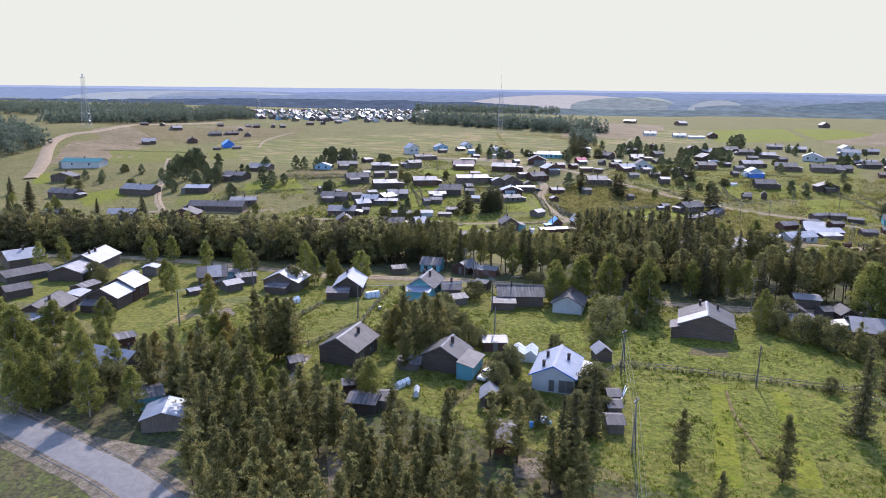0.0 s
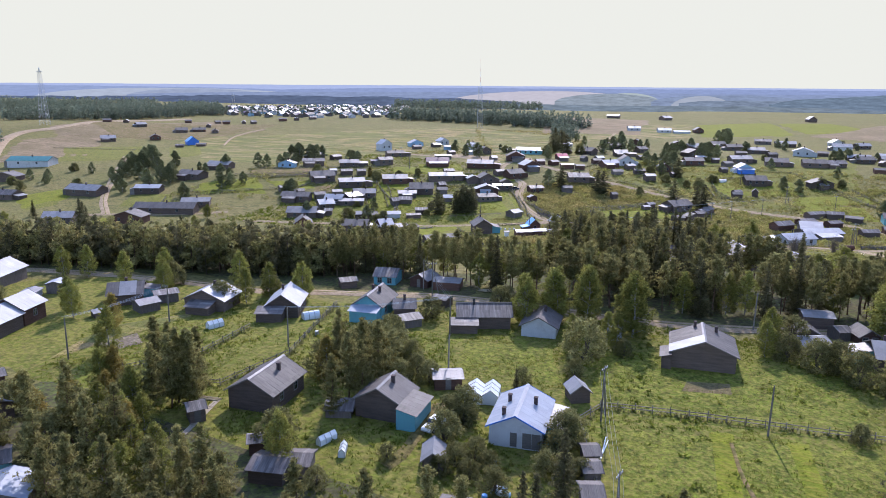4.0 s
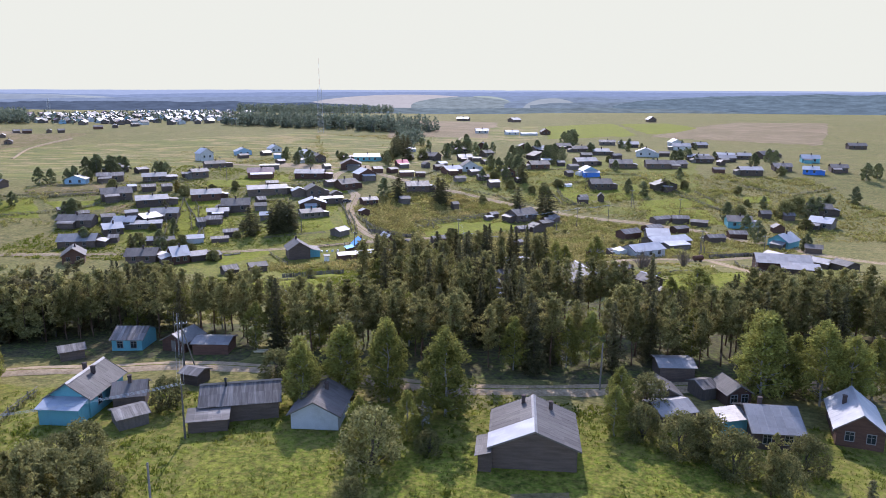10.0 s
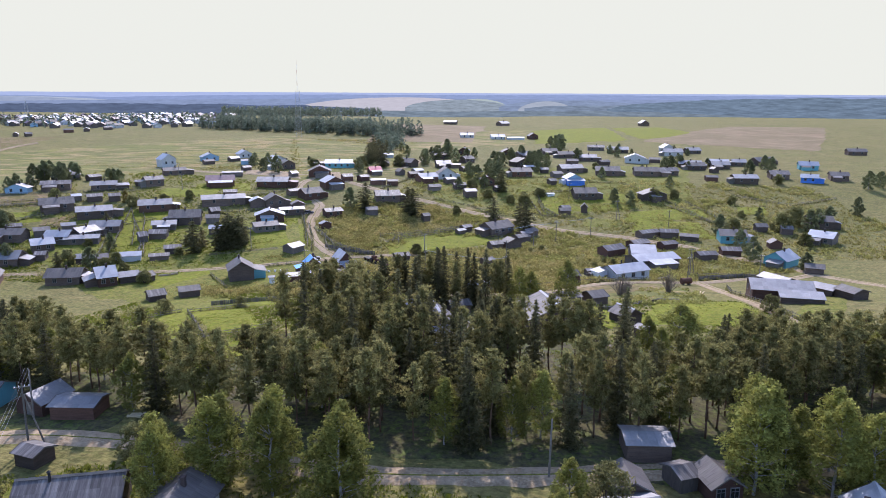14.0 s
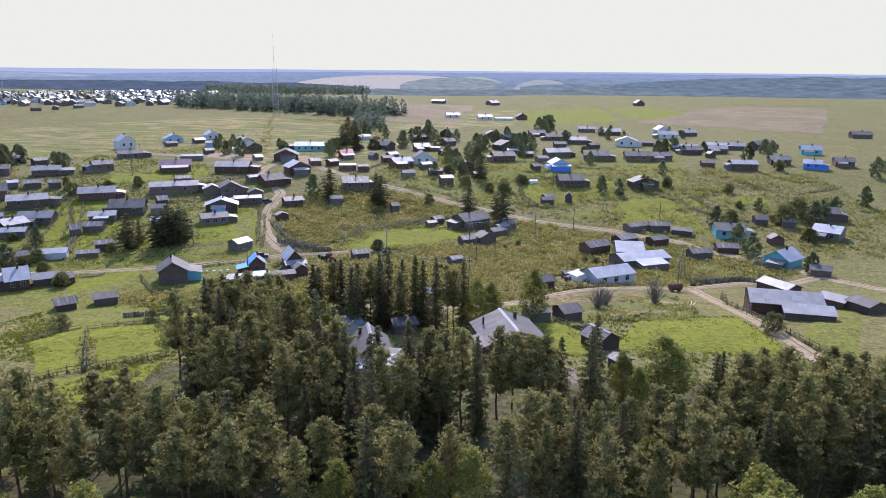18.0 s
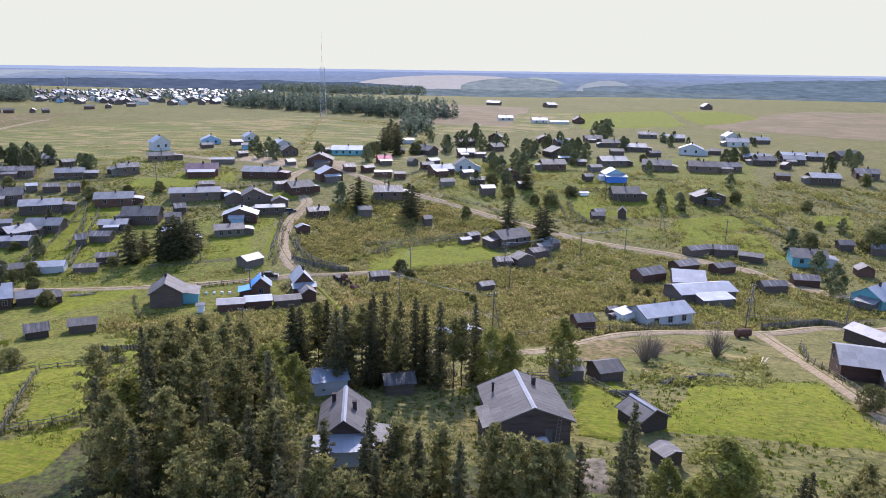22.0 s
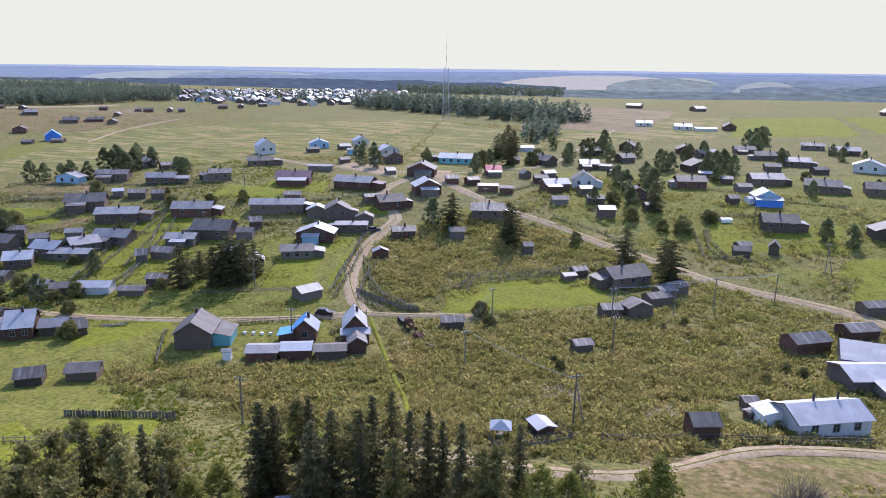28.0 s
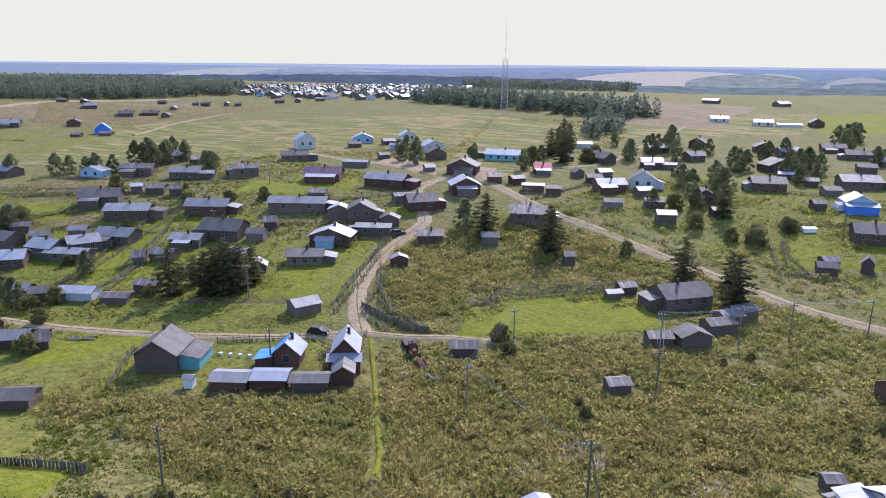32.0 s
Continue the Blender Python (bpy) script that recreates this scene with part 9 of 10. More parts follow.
tree("birch", 38.3, 508.3, 5, wide=1.12)
tree("birch", 38.3, 621.2, 4, wide=1.12)
tree("willow", -44.7, 406.7, 4)
tree("willow", -133.8, 459.4, 7)
tree("birch", -154.0, 275.0, 7, wide=1.12)
tree("birch", -142.4, 563.9, 6, wide=1.12)
tree("birch", -171.5, 477.3, 4, wide=1.12)
tree("birch", -104.1, 535.8, 11, wide=1.12)
tree("birch", -91.3, 502.3, 9, wide=1.12)
tree("birch", -4.8, 585.5, 6, wide=1.12)
tree("birch", 35.1, 537.6, 6, wide=1.12)
tree("birch", 66.9, 492.0, 9, wide=1.12)
tree("birch", 0.0, 418.1, 7, wide=1.12)
tree("birch", -58.5, 545.4, 8, wide=1.12)
tree("birch", 39.5, 377.8, 8, wide=1.12)
tree("birch", 43.9, 357.9, 7, wide=1.12)
tree("birch", 78.2, 398.2, 8, wide=1.12)
tree("birch", 83.9, 405.0, 8, wide=1.12)
tree("birch", 99.5, 424.0, 8, wide=1.12)
tree("birch", 117.7, 473.3, 9, wide=1.12)
tree("birch", 58.4, 327.4, 6, wide=1.12)
tree("birch", 124.7, 480.0, 8, wide=1.12)
tree("spruce", -137.6, 489.9, 12, wide=1.45)
tree("spruce", -46.4, 372.4, 11, wide=1.45)
tree("willow", 17.6, 426.6, 6)
tree("willow", -55.2, 410.5, 5)
tree("willow", -63.4, 380.9, 4)
tree("willow", 63.9, 389.2, 8)
tree("willow", 70.4, 401.1, 8)
tree("birch", -261.4, 340.0, 8, wide=1.12)
tree("birch", -250.8, 345.4, 7, wide=1.12)
tree("birch", -244.7, 368.5, 9, wide=1.12)
tree("birch", -257.7, 383.3, 9, wide=1.12)
tree("birch", -250.9, 386.2, 8, wide=1.12)
tree("birch", -221.2, 377.8, 7, wide=1.12)
tree("birch", -178.2, 434.1, 7, wide=1.12)
tree("birch", -169.3, 431.5, 9, wide=1.12)
tree("birch", -156.8, 454.4, 5, wide=1.12)
tree("birch", -40.6, 476.9, 7, wide=1.12)
tree("birch", -38.4, 501.5, 8, wide=1.12)
tree("birch", -63.5, 488.3, 9, wide=1.12)
tree("birch", -60.0, 426.3, 7, wide=1.12)


# ---- rough growth on the meadow and in the gardens ----
def tufts(poly, count, material, name, label, lo, hi, wide, keep, seed):
    """Leaning blades in clumps, strewn where the plan leaves the ground rough."""
    rng = np.random.default_rng(seed)
    xs, ys = [p[0] for p in poly], [p[1] for p in poly]
    x, y = rng.uniform(min(xs), max(xs), count), rng.uniform(min(ys), max(ys), count)
    ok = np.array([inside(a, b, poly) and keep(a, b) for a, b in zip(x, y)])
    x, y = x[ok], y[ok]
    dens = np.array([noise.noise((a * 0.11, b * 0.11, seed)) + 0.6 * noise.noise((a * 0.4, b * 0.4, seed + 5)) for a, b in zip(x, y)])
    ok = dens > rng.uniform(-1.2, 0.3, len(x))
    x, y, dens = x[ok], y[ok], dens[ok]
    n, k = len(x), 5
    z = gz(x, y)
    h = rng.uniform(lo, hi, (n, 1)) * (1 + 0.7 * np.clip(dens, -0.4, 0.8))[:, None]
    a = rng.uniform(0, 6.283, (n, k))
    r = wide * rng.uniform(0.1, 1.0, (n, k))
    bx, by = x[:, None] + r * np.cos(a), y[:, None] + r * np.sin(a)
    t = rng.uniform(0, 6.283, (n, k))
    hw = wide * 0.42
    lean = h * 0.5
    tx, ty = bx + lean * np.cos(a) * rng.uniform(0.2, 1.2, (n, k)), by + lean * np.sin(a) * rng.uniform(0.2, 1.2, (n, k))
    zz = np.repeat(z[:, None], k, 1)
    v = np.stack([np.stack([bx - hw * np.cos(t), by - hw * np.sin(t), zz - 0.1], -1), np.stack([bx + hw * np.cos(t), by + hw * np.sin(t), zz - 0.1], -1),
                  np.stack([tx, ty, zz + h * rng.uniform(0.5, 1.0, (n, k))], -1)], 2).reshape(-1, 3)
    f = np.arange(len(v)).reshape(-1, 3)
    ob = new(name, raw(name, v.tolist(), f.tolist(), material))
    return tagged(ob, label, "vegetation", kind="stuff")


worn = [smooth_line(p, 4.0) for p in (
    [(-142, 273.1), (-120, 282.2), (-105.5, 290.3), (-86.4, 306.8), (-62, 320)], [(-86.4, 306.8), (-96.1, 316.3), (-103.7, 326.2), (-113, 345.3), (-118.5, 364), (-141, 396)],
    [(-142, 428), (-97.7, 400.8), (-45, 381.7), (-20.5, 370.2), (17.1, 358.7), (46, 340), (60, 323)], [(-45, 256), (-16.3, 263.6), (-3.2, 280.7), (24.2, 297.4), (49, 312)],
    [(24.2, 297.4), (30.4, 268.6), (37.4, 240)])]
trodden = smooth_line([(-83.6, 306), (-70.6, 292.1), (-59.5, 279.8), (-49.5, 267.3)], 1.2)
mown = [[(-99, 238), (-60, 210), (-50, 240), (-92, 262)], [(-108, 266), (-82, 290), (-92, 303), (-122, 282)], [(-16, 250), (6, 240), (14, 262), (-4, 262)], [(10, 232), (45, 232), (30, 290), (12, 285)],
        [(-72, 317), (-33, 345), (-26, 358), (-70, 345)], [(-18, 262), (14, 262), (24, 292), (2, 280)]]
feet = [(o.matrix_basis.translation.x, o.matrix_basis.translation.y) for o in list(scene.collection.objects) if o.parent is None and o.name.split(".")[0] in ("house", "shed", "barn", "outhouse")]
grid = {}
for fx, fy in feet:
    grid.setdefault((int(fx // 12), int(fy // 12)), []).append((fx, fy))


def free(x, y):
    i, j = int(x // 12), int(y // 12)
    for a in (i - 1, i, i + 1):
        for b in (j - 1, j, j + 1):
            for fx, fy in grid.get((a, b), ()):
                if (fx - x) ** 2 + (fy - y) ** 2 < 16:
                    return False
    return all((q.x - x) ** 2 + (q.y - y) ** 2 > 7.5 for w in worn for q in w)


def meadow(x, y):
    return free(x, y) and not any(inside(x, y, q) for q in mown) and all((q.x - x) ** 2 + (q.y - y) ** 2 > 1.3 for q in trodden)


tufts([(-120, 250), (-62, 262), (-30, 262), (-8, 278), (25, 300), (60, 330), (40, 350), (-20, 372), (-75, 396), (-110, 380), (-112, 345), (-84, 310), (-108, 300)], 42000, WEEDS, "meadow_weeds", "tall olive and tan weeds on the rough meadow", 0.3, 0.6, 0.6, meadow, 3)
tufts([(-75, 252), (-40, 258), (-12, 270), (8, 292), (8, 320), (-50, 310), (-75, 290)], 16000, WEEDS, "meadow_weeds", "tall olive and tan weeds beside the village", 0.3, 0.65, 0.4, meadow, 4)
tufts([(-200, 330), (-115, 320), (-118, 360), (-145, 400), (-240, 420)], 9000, GRASS, "garden_greens", "rough grass between the village yards", 0.2, 0.45, 0.45, free, 5)
tufts([(-100, 395), (-40, 385), (60, 345), (120, 360), (90, 470), (-90, 460)], 12000, WEEDS, "meadow_weeds", "rough grass on the far slope", 0.35, 0.7, 0.6, free, 6)
tufts([(-30, 84), (45, 84), (60, 165), (-25, 165)], 24000, GRASS, "garden_greens", "leafy green potato and grass cover", 0.15, 0.35, 0.28, free, 7)
tufts([(-110, 95), (-30, 85), (-25, 165), (-60, 160), (-130, 135)], 22000, GRASS, "garden_greens", "uneven green yard grass", 0.15, 0.4, 0.3, free, 8)
tufts([(-210, 250), (-140, 262), (-115, 285), (-112, 322), (-200, 335)], 9000, GRASS, "garden_greens", "rough grass beside the western village track", 0.3, 0.6, 0.5, free, 10)
tufts([(-300, 430), (-150, 432), (-120, 470), (-150, 640), (-260, 620)], 12000, WEEDS, "meadow_weeds", "dry tussocks on the hay hill", 0.3, 0.6, 0.8, free, 12)
tufts([(-122, 215), (-62, 205), (-50, 262), (-112, 268)], 12000, GRASS, "garden_greens", "uneven grass on the green slope", 0.15, 0.35, 0.35, free, 13)
tufts([(-38, 279), (-31, 281), (-28, 295), (-36, 296)], 900, STRAW, "dead_grass", "pale patch of bleached dead grass", 0.3, 0.6, 0.5, meadow, 14)
tufts([(-22, 283), (-14, 288), (-16, 293), (-25, 289)], 500, STRAW, "dead_grass", "pale patch of bleached dead grass", 0.3, 0.5, 0.5, meadow, 15)
tufts([(-72, 318), (-33, 345), (-26, 357), (-68, 344)], 3500, GRASS, "garden_greens", "short green garden rows inside a fence", 0.12, 0.28, 0.3, free, 16)
tufts([(-72, 205), (-45, 215), (-60, 250), (-98, 262), (-118, 285), (-92, 302), (-84, 290), (-100, 240)], 5000, GRASS, "garden_greens", "short mown grass inside rail fences", 0.08, 0.2, 0.3, free, 17)
tufts([(-70, 205), (-10, 205), (45, 218), (35, 262), (-10, 262), (-50, 255)], 9000, GRASS, "garden_greens", "uneven green grass around log houses", 0.15, 0.4, 0.3, free, 9)


def scrub(poly, count, material, label, lo, hi, keep, seed, patchy=0.0):
    """Low leafy humps of tall weeds, crowded in patches, with dark hollows between them."""
    rng = np.random.default_rng(seed)
    xs, ys = [p[0] for p in poly], [p[1] for p in poly]
    cs, rs = [], []
    for _ in range(count):
        x, y = rng.uniform(min(xs), max(xs)), rng.uniform(min(ys), max(ys))
        dens = noise.noise((x * 0.06, y * 0.06, seed)) + 0.7 * noise.noise((x * 0.22, y * 0.22, seed + 5))
        if dens < patchy + rng.uniform(-0.35, 0.35) or not inside(x, y, poly) or not keep(x, y):
            continue
        r = rng.uniform(lo, hi) * (1 + 0.5 * min(0.8, max(0.0, dens)))
        z = height(x, y)
        for j in range(3):
            cs.append((x + rng.normal() * r * 0.8, y + rng.normal() * r * 0.8, z + r * rng.uniform(0.2, 0.6)))
            rs.append(r * rng.uniform(0.5, 1.0))
    v, f = leaf_quads(rng, cs, rs, 24, 0.34, 0.85, out=0.6)
    return tagged(new("meadow_scrub", raw("meadow_scrub", v.tolist(), f.tolist(), material)), label, "vegetation", kind="stuff")


scrub([(-112, 248), (-62, 258), (-30, 260), (-8, 276), (25, 300), (60, 330), (40, 350), (-20, 372), (-75, 396), (-110, 380), (-112, 345), (-84, 310), (-66, 308), (-70, 290), (-92, 270)], 14000, SCRUB,
      "brownish humps of tall weeds on the rough meadow", 0.45, 0.95, meadow, 31)
scrub([(-108, 256), (-62, 256), (-30, 260), (-8, 276), (10, 300), (-10, 340), (-45, 330), (-66, 306), (-70, 290), (-92, 268)], 9000, BRUSH,
      "dense brown brush of tall dead weeds", 0.6, 1.15, meadow, 41, 0.0)
scrub([(-112, 345), (-84, 316), (-72, 330), (-70, 345), (-60, 365), (-75, 392), (-110, 380)], 3500, BRUSH, "dense brown brush inside the bend of the track", 0.6, 1.1, meadow, 42, 0.0)
scrub([(-100, 395), (-40, 385), (60, 345), (120, 360), (90, 470), (-90, 460)], 5000, SCRUB, "dark humps of weeds on the far slope", 0.5, 1.1, free, 32, 0.15)
scrub([(-260, 240), (-140, 262), (-115, 285), (-112, 322), (-145, 400), (-260, 420)], 4500, SCRUB, "dark weeds along plots of the western village", 0.4, 0.9, free, 33, 0.3)
scrub([(0, 250), (22, 256), (22, 285), (8, 276)], 1300, SCRUB, "low rough weeds around fallen timber", 0.2, 0.45, free, 43, 0.0)
scrub([(-30, 84), (45, 84), (60, 165), (-60, 165), (-110, 100)], 2600, GRASS, "leafy weeds in the first yards", 0.25, 0.5, free, 34, 0.2)


# weeds left standing along the fences
hedge_v = []
rng = np.random.default_rng(77)
for pts in HEDGE:
    for (ax, ay), (bx, by) in zip(pts, pts[1:]):
        n = int(math.dist((ax, ay), (bx, by)) * 5)
        t, o, a = rng.uniform(0, 1, n), rng.normal(0, 0.35, n), rng.uniform(0, 6.283, n)
        ln = max(0.1, math.dist((ax, ay), (bx, by)))
        x, y = ax + (bx - ax) * t - (by - ay) / ln * o, ay + (by - ay) * t + (bx - ax) / ln * o
        z, hh, w = gz(x, y), rng.uniform(0.3, 1.0, n), 0.28
        hedge_v.append(np.stack([np.stack([x - w * np.cos(a), y - w * np.sin(a), z - 0.1], -1), np.stack([x + w * np.cos(a), y + w * np.sin(a), z - 0.1], -1),
                                 np.stack([x + rng.normal(0, 0.25, n), y + rng.normal(0, 0.25, n), z + hh], -1)], 1).reshape(-1, 3))
hedge_v = np.concatenate(hedge_v)
tagged(new("fence_weeds", raw("fence_weeds", hedge_v.tolist(), np.arange(len(hedge_v)).reshape(-1, 3).tolist(), WILLOW)), "tall dull green weeds along the fences", "vegetation", kind="stuff")


# ---- power poles and wires ----
for x, y, r, br in ((-1.8, 126, 10, 0), (-49.2, 124.5, 40, 0), (-23.5, 120.5, 75, 1), (-80.4, 124, 50, 0), (-109.5, 124.8, 50, 0), (-56.9, 142.1, 20, 0), (-76.0, 169.5, 60, 0), (-5.3, 170.2, 80, 0),
                    (-16.1, 94, 80, 1), (-110.4, 103, 50, 0), (-70.5, 162.7, 40, 1), (-67.2, 251.6, 10, 0), (-32.5, 315.6, 20, 0), (-53, 292.3, 70, 0), (-19.8, 352, 20, 0), (-27, 277, 40, 1),
                    (-60.5, 319.2, 60, 0), (-7.9, 361.8, 20, 0), (-88.4, 286.1, 30, 0), (22.8, 308.5, 30, 1), (-27, 344, 20, 0), (41.9, 309.6, 10, 0), (21.2, 382.5, 20, 0), (-38, 333.2, 20, 0),
                    (21, 295.5, 30, 0), (-116, 304.6, 20, 0), (1.3, 389.5, 20, 1), (-62, 430, 20, 0), (-20, 420, 20, 0), (-100, 395, 20, 0), (-160, 330, 20, 0), (-185, 372, 20, 0), (-205, 400, 20, 0)):
    pole(x, y, r, 8.5 if br else 7.5, bool(br))


def wire(pts, label="thin sagging power wires between poles", rise=7.6):
    """Three wires that sag between poles."""
    root = new("power_line")
    root.matrix_basis = pose(pts[0][0], pts[0][1], height(*pts[0]) + rise)
    tagged(root, label, "power line")
    inv = root.matrix_basis.inverted()
    for off in (-0.5, 0.0, 0.5):
        line = []
        for (ax, ay), (bx, by) in zip(pts, pts[1:]):
            a, b = Vector((ax + off, ay, height(ax, ay) + rise)), Vector((bx + off, by, height(bx, by) + rise))
            line += [inv @ (a.lerp(b, i / 8) - Vector((0, 0, 2.4 * i / 8 * (1 - i / 8)))) for i in range(0 if not line else 1, 9)]
        vs = [(q.x + 0.02 * u, q.y, q.z + 0.02 * w) for q in line for u, w in ((-0.8, -0.5), (0.8, -0.5), (0, 1))]
        fs = [(3 * i + g, 3 * i + (g + 1) % 3, 3 * i + 3 + (g + 1) % 3, 3 * i + 3 + g) for i in range(len(line) - 1) for g in range(3)]
        new("wire", raw("wire", vs, fs, STEEL)).parent = root


wire([(-16.1, 94), (-23.5, 120.5)])
wire([(-16.1, 94), (-8, 60), (0, 30)])
wire([(-110.4, 103), (-109.5, 124.8)])
wire([(-80.4, 124), (-56.9, 142.1), (-76, 169.5)])
wire([(-32.5, 315.6), (-38, 333.2), (-27, 344), (-19.8, 352), (-7.9, 361.8)])
wire([(-27, 277), (-53, 292.3), (-60.5, 319.2)])
wire([(22.8, 308.5), (21, 295.5)])


# ---- yard things ----
def rest(name, x, y, rot, label, category, group="", lift=0.0):
    root = new(name)
    root.matrix_basis = pose(x, y, height(x, y) + lift, 0, 0, rot)
    return tagged(root, label, category, group)


def car(x, y, rot, paint, label):
    root = rest("car", x, y, rot, label, "car")
    bm = bmesh.new()
    prism(bm, [(-2.0, 0.35), (2.0, 0.35), (2.05, 0.7), (1.95, 0.88), (0.95, 0.98), (-1.5, 1.0), (-2.02, 0.92)], -0.8, 0.8)
    bmesh.ops.recalc_face_normals(bm, faces=bm.faces[:])
    bmesh.ops.bevel(bm, geom=bm.edges[:], offset=0.06, segments=2, affect="EDGES")
    part("body", bm, paint, root)
    bm = bmesh.new()
    prism(bm, [(-1.75, 0.95), (0.95, 0.95), (0.3, 1.5), (-1.3, 1.52)], -0.70, 0.70)
    bmesh.ops.recalc_face_normals(bm, faces=bm.faces[:])
    bmesh.ops.bevel(bm, geom=bm.edges[:], offset=0.06, segments=2, affect="EDGES")
    part("cabin_glass", bm, GLASS, root)
    bm = bmesh.new()
    box(bm, -1.32, -0.66, 1.50, 0.30, 0.66, 1.56)
    part("roof", bm, paint, root)
    for sx in (-1.25, 1.3):
        for sy in (-0.78, 0.78):
            bm = bmesh.new()
            bmesh.ops.create_cone(bm, cap_ends=True, segments=16, radius1=0.32, radius2=0.32, depth=0.2, matrix=pose(sx, sy, 0.32, 90, 0, 0))
            w = part("wheel", bm, BLACK, root)
            bm = bmesh.new()
            bmesh.ops.create_cone(bm, cap_ends=True, segments=12, radius1=0.18, radius2=0.18, depth=0.22, matrix=pose(sx, sy, 0.32, 90, 0, 0))
            part("rim", bm, STEEL, w)
    for sy in (-0.6, 0.6):
        bm = bmesh.new()
        box(bm, 2.0, sy - 0.15, 0.62, 2.08, sy + 0.15, 0.78)
        part("headlight", bm, WHITE, root)
    for z in (0.42,):
        for sx in (-2.08, 2.08):
            bm = bmesh.new()
            box(bm, sx - 0.05, -0.78, z - 0.06, sx + 0.05, 0.78, z + 0.08)
            part("bumper", bm, STEEL, root)


car(-44.1, 108.5, 262, WHITE, "white small saloon car parked on yard grass")
car(-92.3, 301.2, 25, mat("dark_car_paint", (0.05, 0.03, 0.03), 0.3), "dark car with a white roof parked by the track")


def greenhouse(x, y, rot, w, d, h, label, round_top=True):
    """A hooped or gabled frame under pale film."""
    root = rest("greenhouse", x, y, rot, label, "greenhouse")
    bm = bmesh.new()
    pts = [(w / 2 * math.cos(math.pi * i / 8), h * math.sin(math.pi * i / 8)) for i in range(9)] if round_top else [(w / 2, 0), (w / 2, h * 0.6), (0, h), (-w / 2, h * 0.6), (-w / 2, 0)]
    prism(bm, pts, -d / 2, d / 2)
    bmesh.ops.recalc_face_normals(bm, faces=bm.faces[:])
    part("film_cover", bm, FILM, root)
    for i in range(4):
        yy = -d / 2 + d * i / 3
        bm = bmesh.new()
        for (ax, az), (bx, bz) in zip(pts, pts[1:]):
            beam(bm, (ax * 1.01, yy, az * 1.01), (bx * 1.01, yy, bz * 1.01), 0.035, 4)
        part("rib", bm, OLDWOOD, root)


greenhouse(-42.6, 119.8, 15, 2.6, 4.6, 2.3, "white film greenhouse with a peaked roof", False)
greenhouse(-40.2, 120.6, 15, 2.4, 4.6, 2.3, "white film greenhouse with a peaked roof", False)
greenhouse(-86.2, 139.2, -35, 1.9, 3.4, 1.6, "long rounded pale film greenhouse tunnel")
greenhouse(-99.5, 126.5, -20, 1.3, 3.2, 1.5, "small pale film greenhouse", False)
greenhouse(-55.5, 99, -15, 0.9, 3.0, 1.3, "leaning glazed garden frame", False)
greenhouse(-52, 97.5, 25, 0.9, 2.6, 1.2, "leaning glazed garden frame", False)


def plank_pile(x, y, rot, n, length, material, label, name="plank_pile", r=0.12):
    """Loose planks or logs, each lying on the ground or on the ones below."""
    root = rest(name, x, y, rot, label, "timber")
    rng2 = np.random.default_rng(int(abs(x * 10 + y)))
    for i in range(n):
        bm = bmesh.new()
        l2 = length * rng2.uniform(0.6, 1.1) / 2
        u, v, t = (i % 4 - 1.5) * r * 2.4 + rng2.uniform(-0.1, 0.1), rng2.uniform(-0.6, 0.6), rng2.uniform(-0.16, 0.16)
        z = r * (0.9 + 1.7 * (i // 4))
        beam(bm, (-l2, u - t * l2, z), (l2, u + t * l2, z + 0.03), r, 6)
        part("log", bm, material, root)


plank_pile(0.8, 244.8, 20, 14, 4.0, OLDWOOD, "heap of grey split logs beside a shed", "log_pile")
plank_pile(6.5, 253.5, 70, 6, 3.0, OLDWOOD, "scattered grey beams of a fallen shed", "log_pile", 0.1)
plank_pile(12.8, 258.7, 10, 7, 3.5, OLDWOOD, "scattered grey beams of a fallen shed", "log_pile", 0.1)
plank_pile(9.8, 256.2, 35, 9, 2.2, OLDWOOD, "brown heap of broken boards in grass", "log_pile", 0.11)
plank_pile(15.5, 259.5, -15, 8, 2.4, WOOD, "brown heap of broken boards in grass", "log_pile", 0.1)
plank_pile(21.5, 270, 75, 3, 7.0, FRESHWOOD, "a few long pale trimmed poles on grass", "log_pile", 0.11)
plank_pile(-20.2, 328.6, -25, 2, 7.0, FRESHWOOD, "long pale plank lying on meadow grass", "log_pile", 0.14)
plank_pile(-69.2, 298.2, 80, 3, 2.6, FRESHWOOD, "short stack of pale boards", "log_pile", 0.16)
plank_pile(-127, 274.5, 40, 8, 5.0, WOOD, "stack of pale boards near the track", "log_pile", 0.12)
plank_pile(-62, 173.5, 15, 8, 3.5, FRESHWOOD, "pale sawn boards beside the brown sheds", "log_pile", 0.12)
plank_pile(13, 176, 20, 12, 4.5, OLDWOOD, "stack of grey poles by the street", "log_pile", 0.12)
plank_pile(-150, 288, 20, 9, 4.0, WOOD, "heap of pale planks beside sheds", "log_pile", 0.12)
plank_pile(15, 300, 40, 10, 4.0, WOOD, "untidy boards behind the long blue house", "log_pile", 0.12)


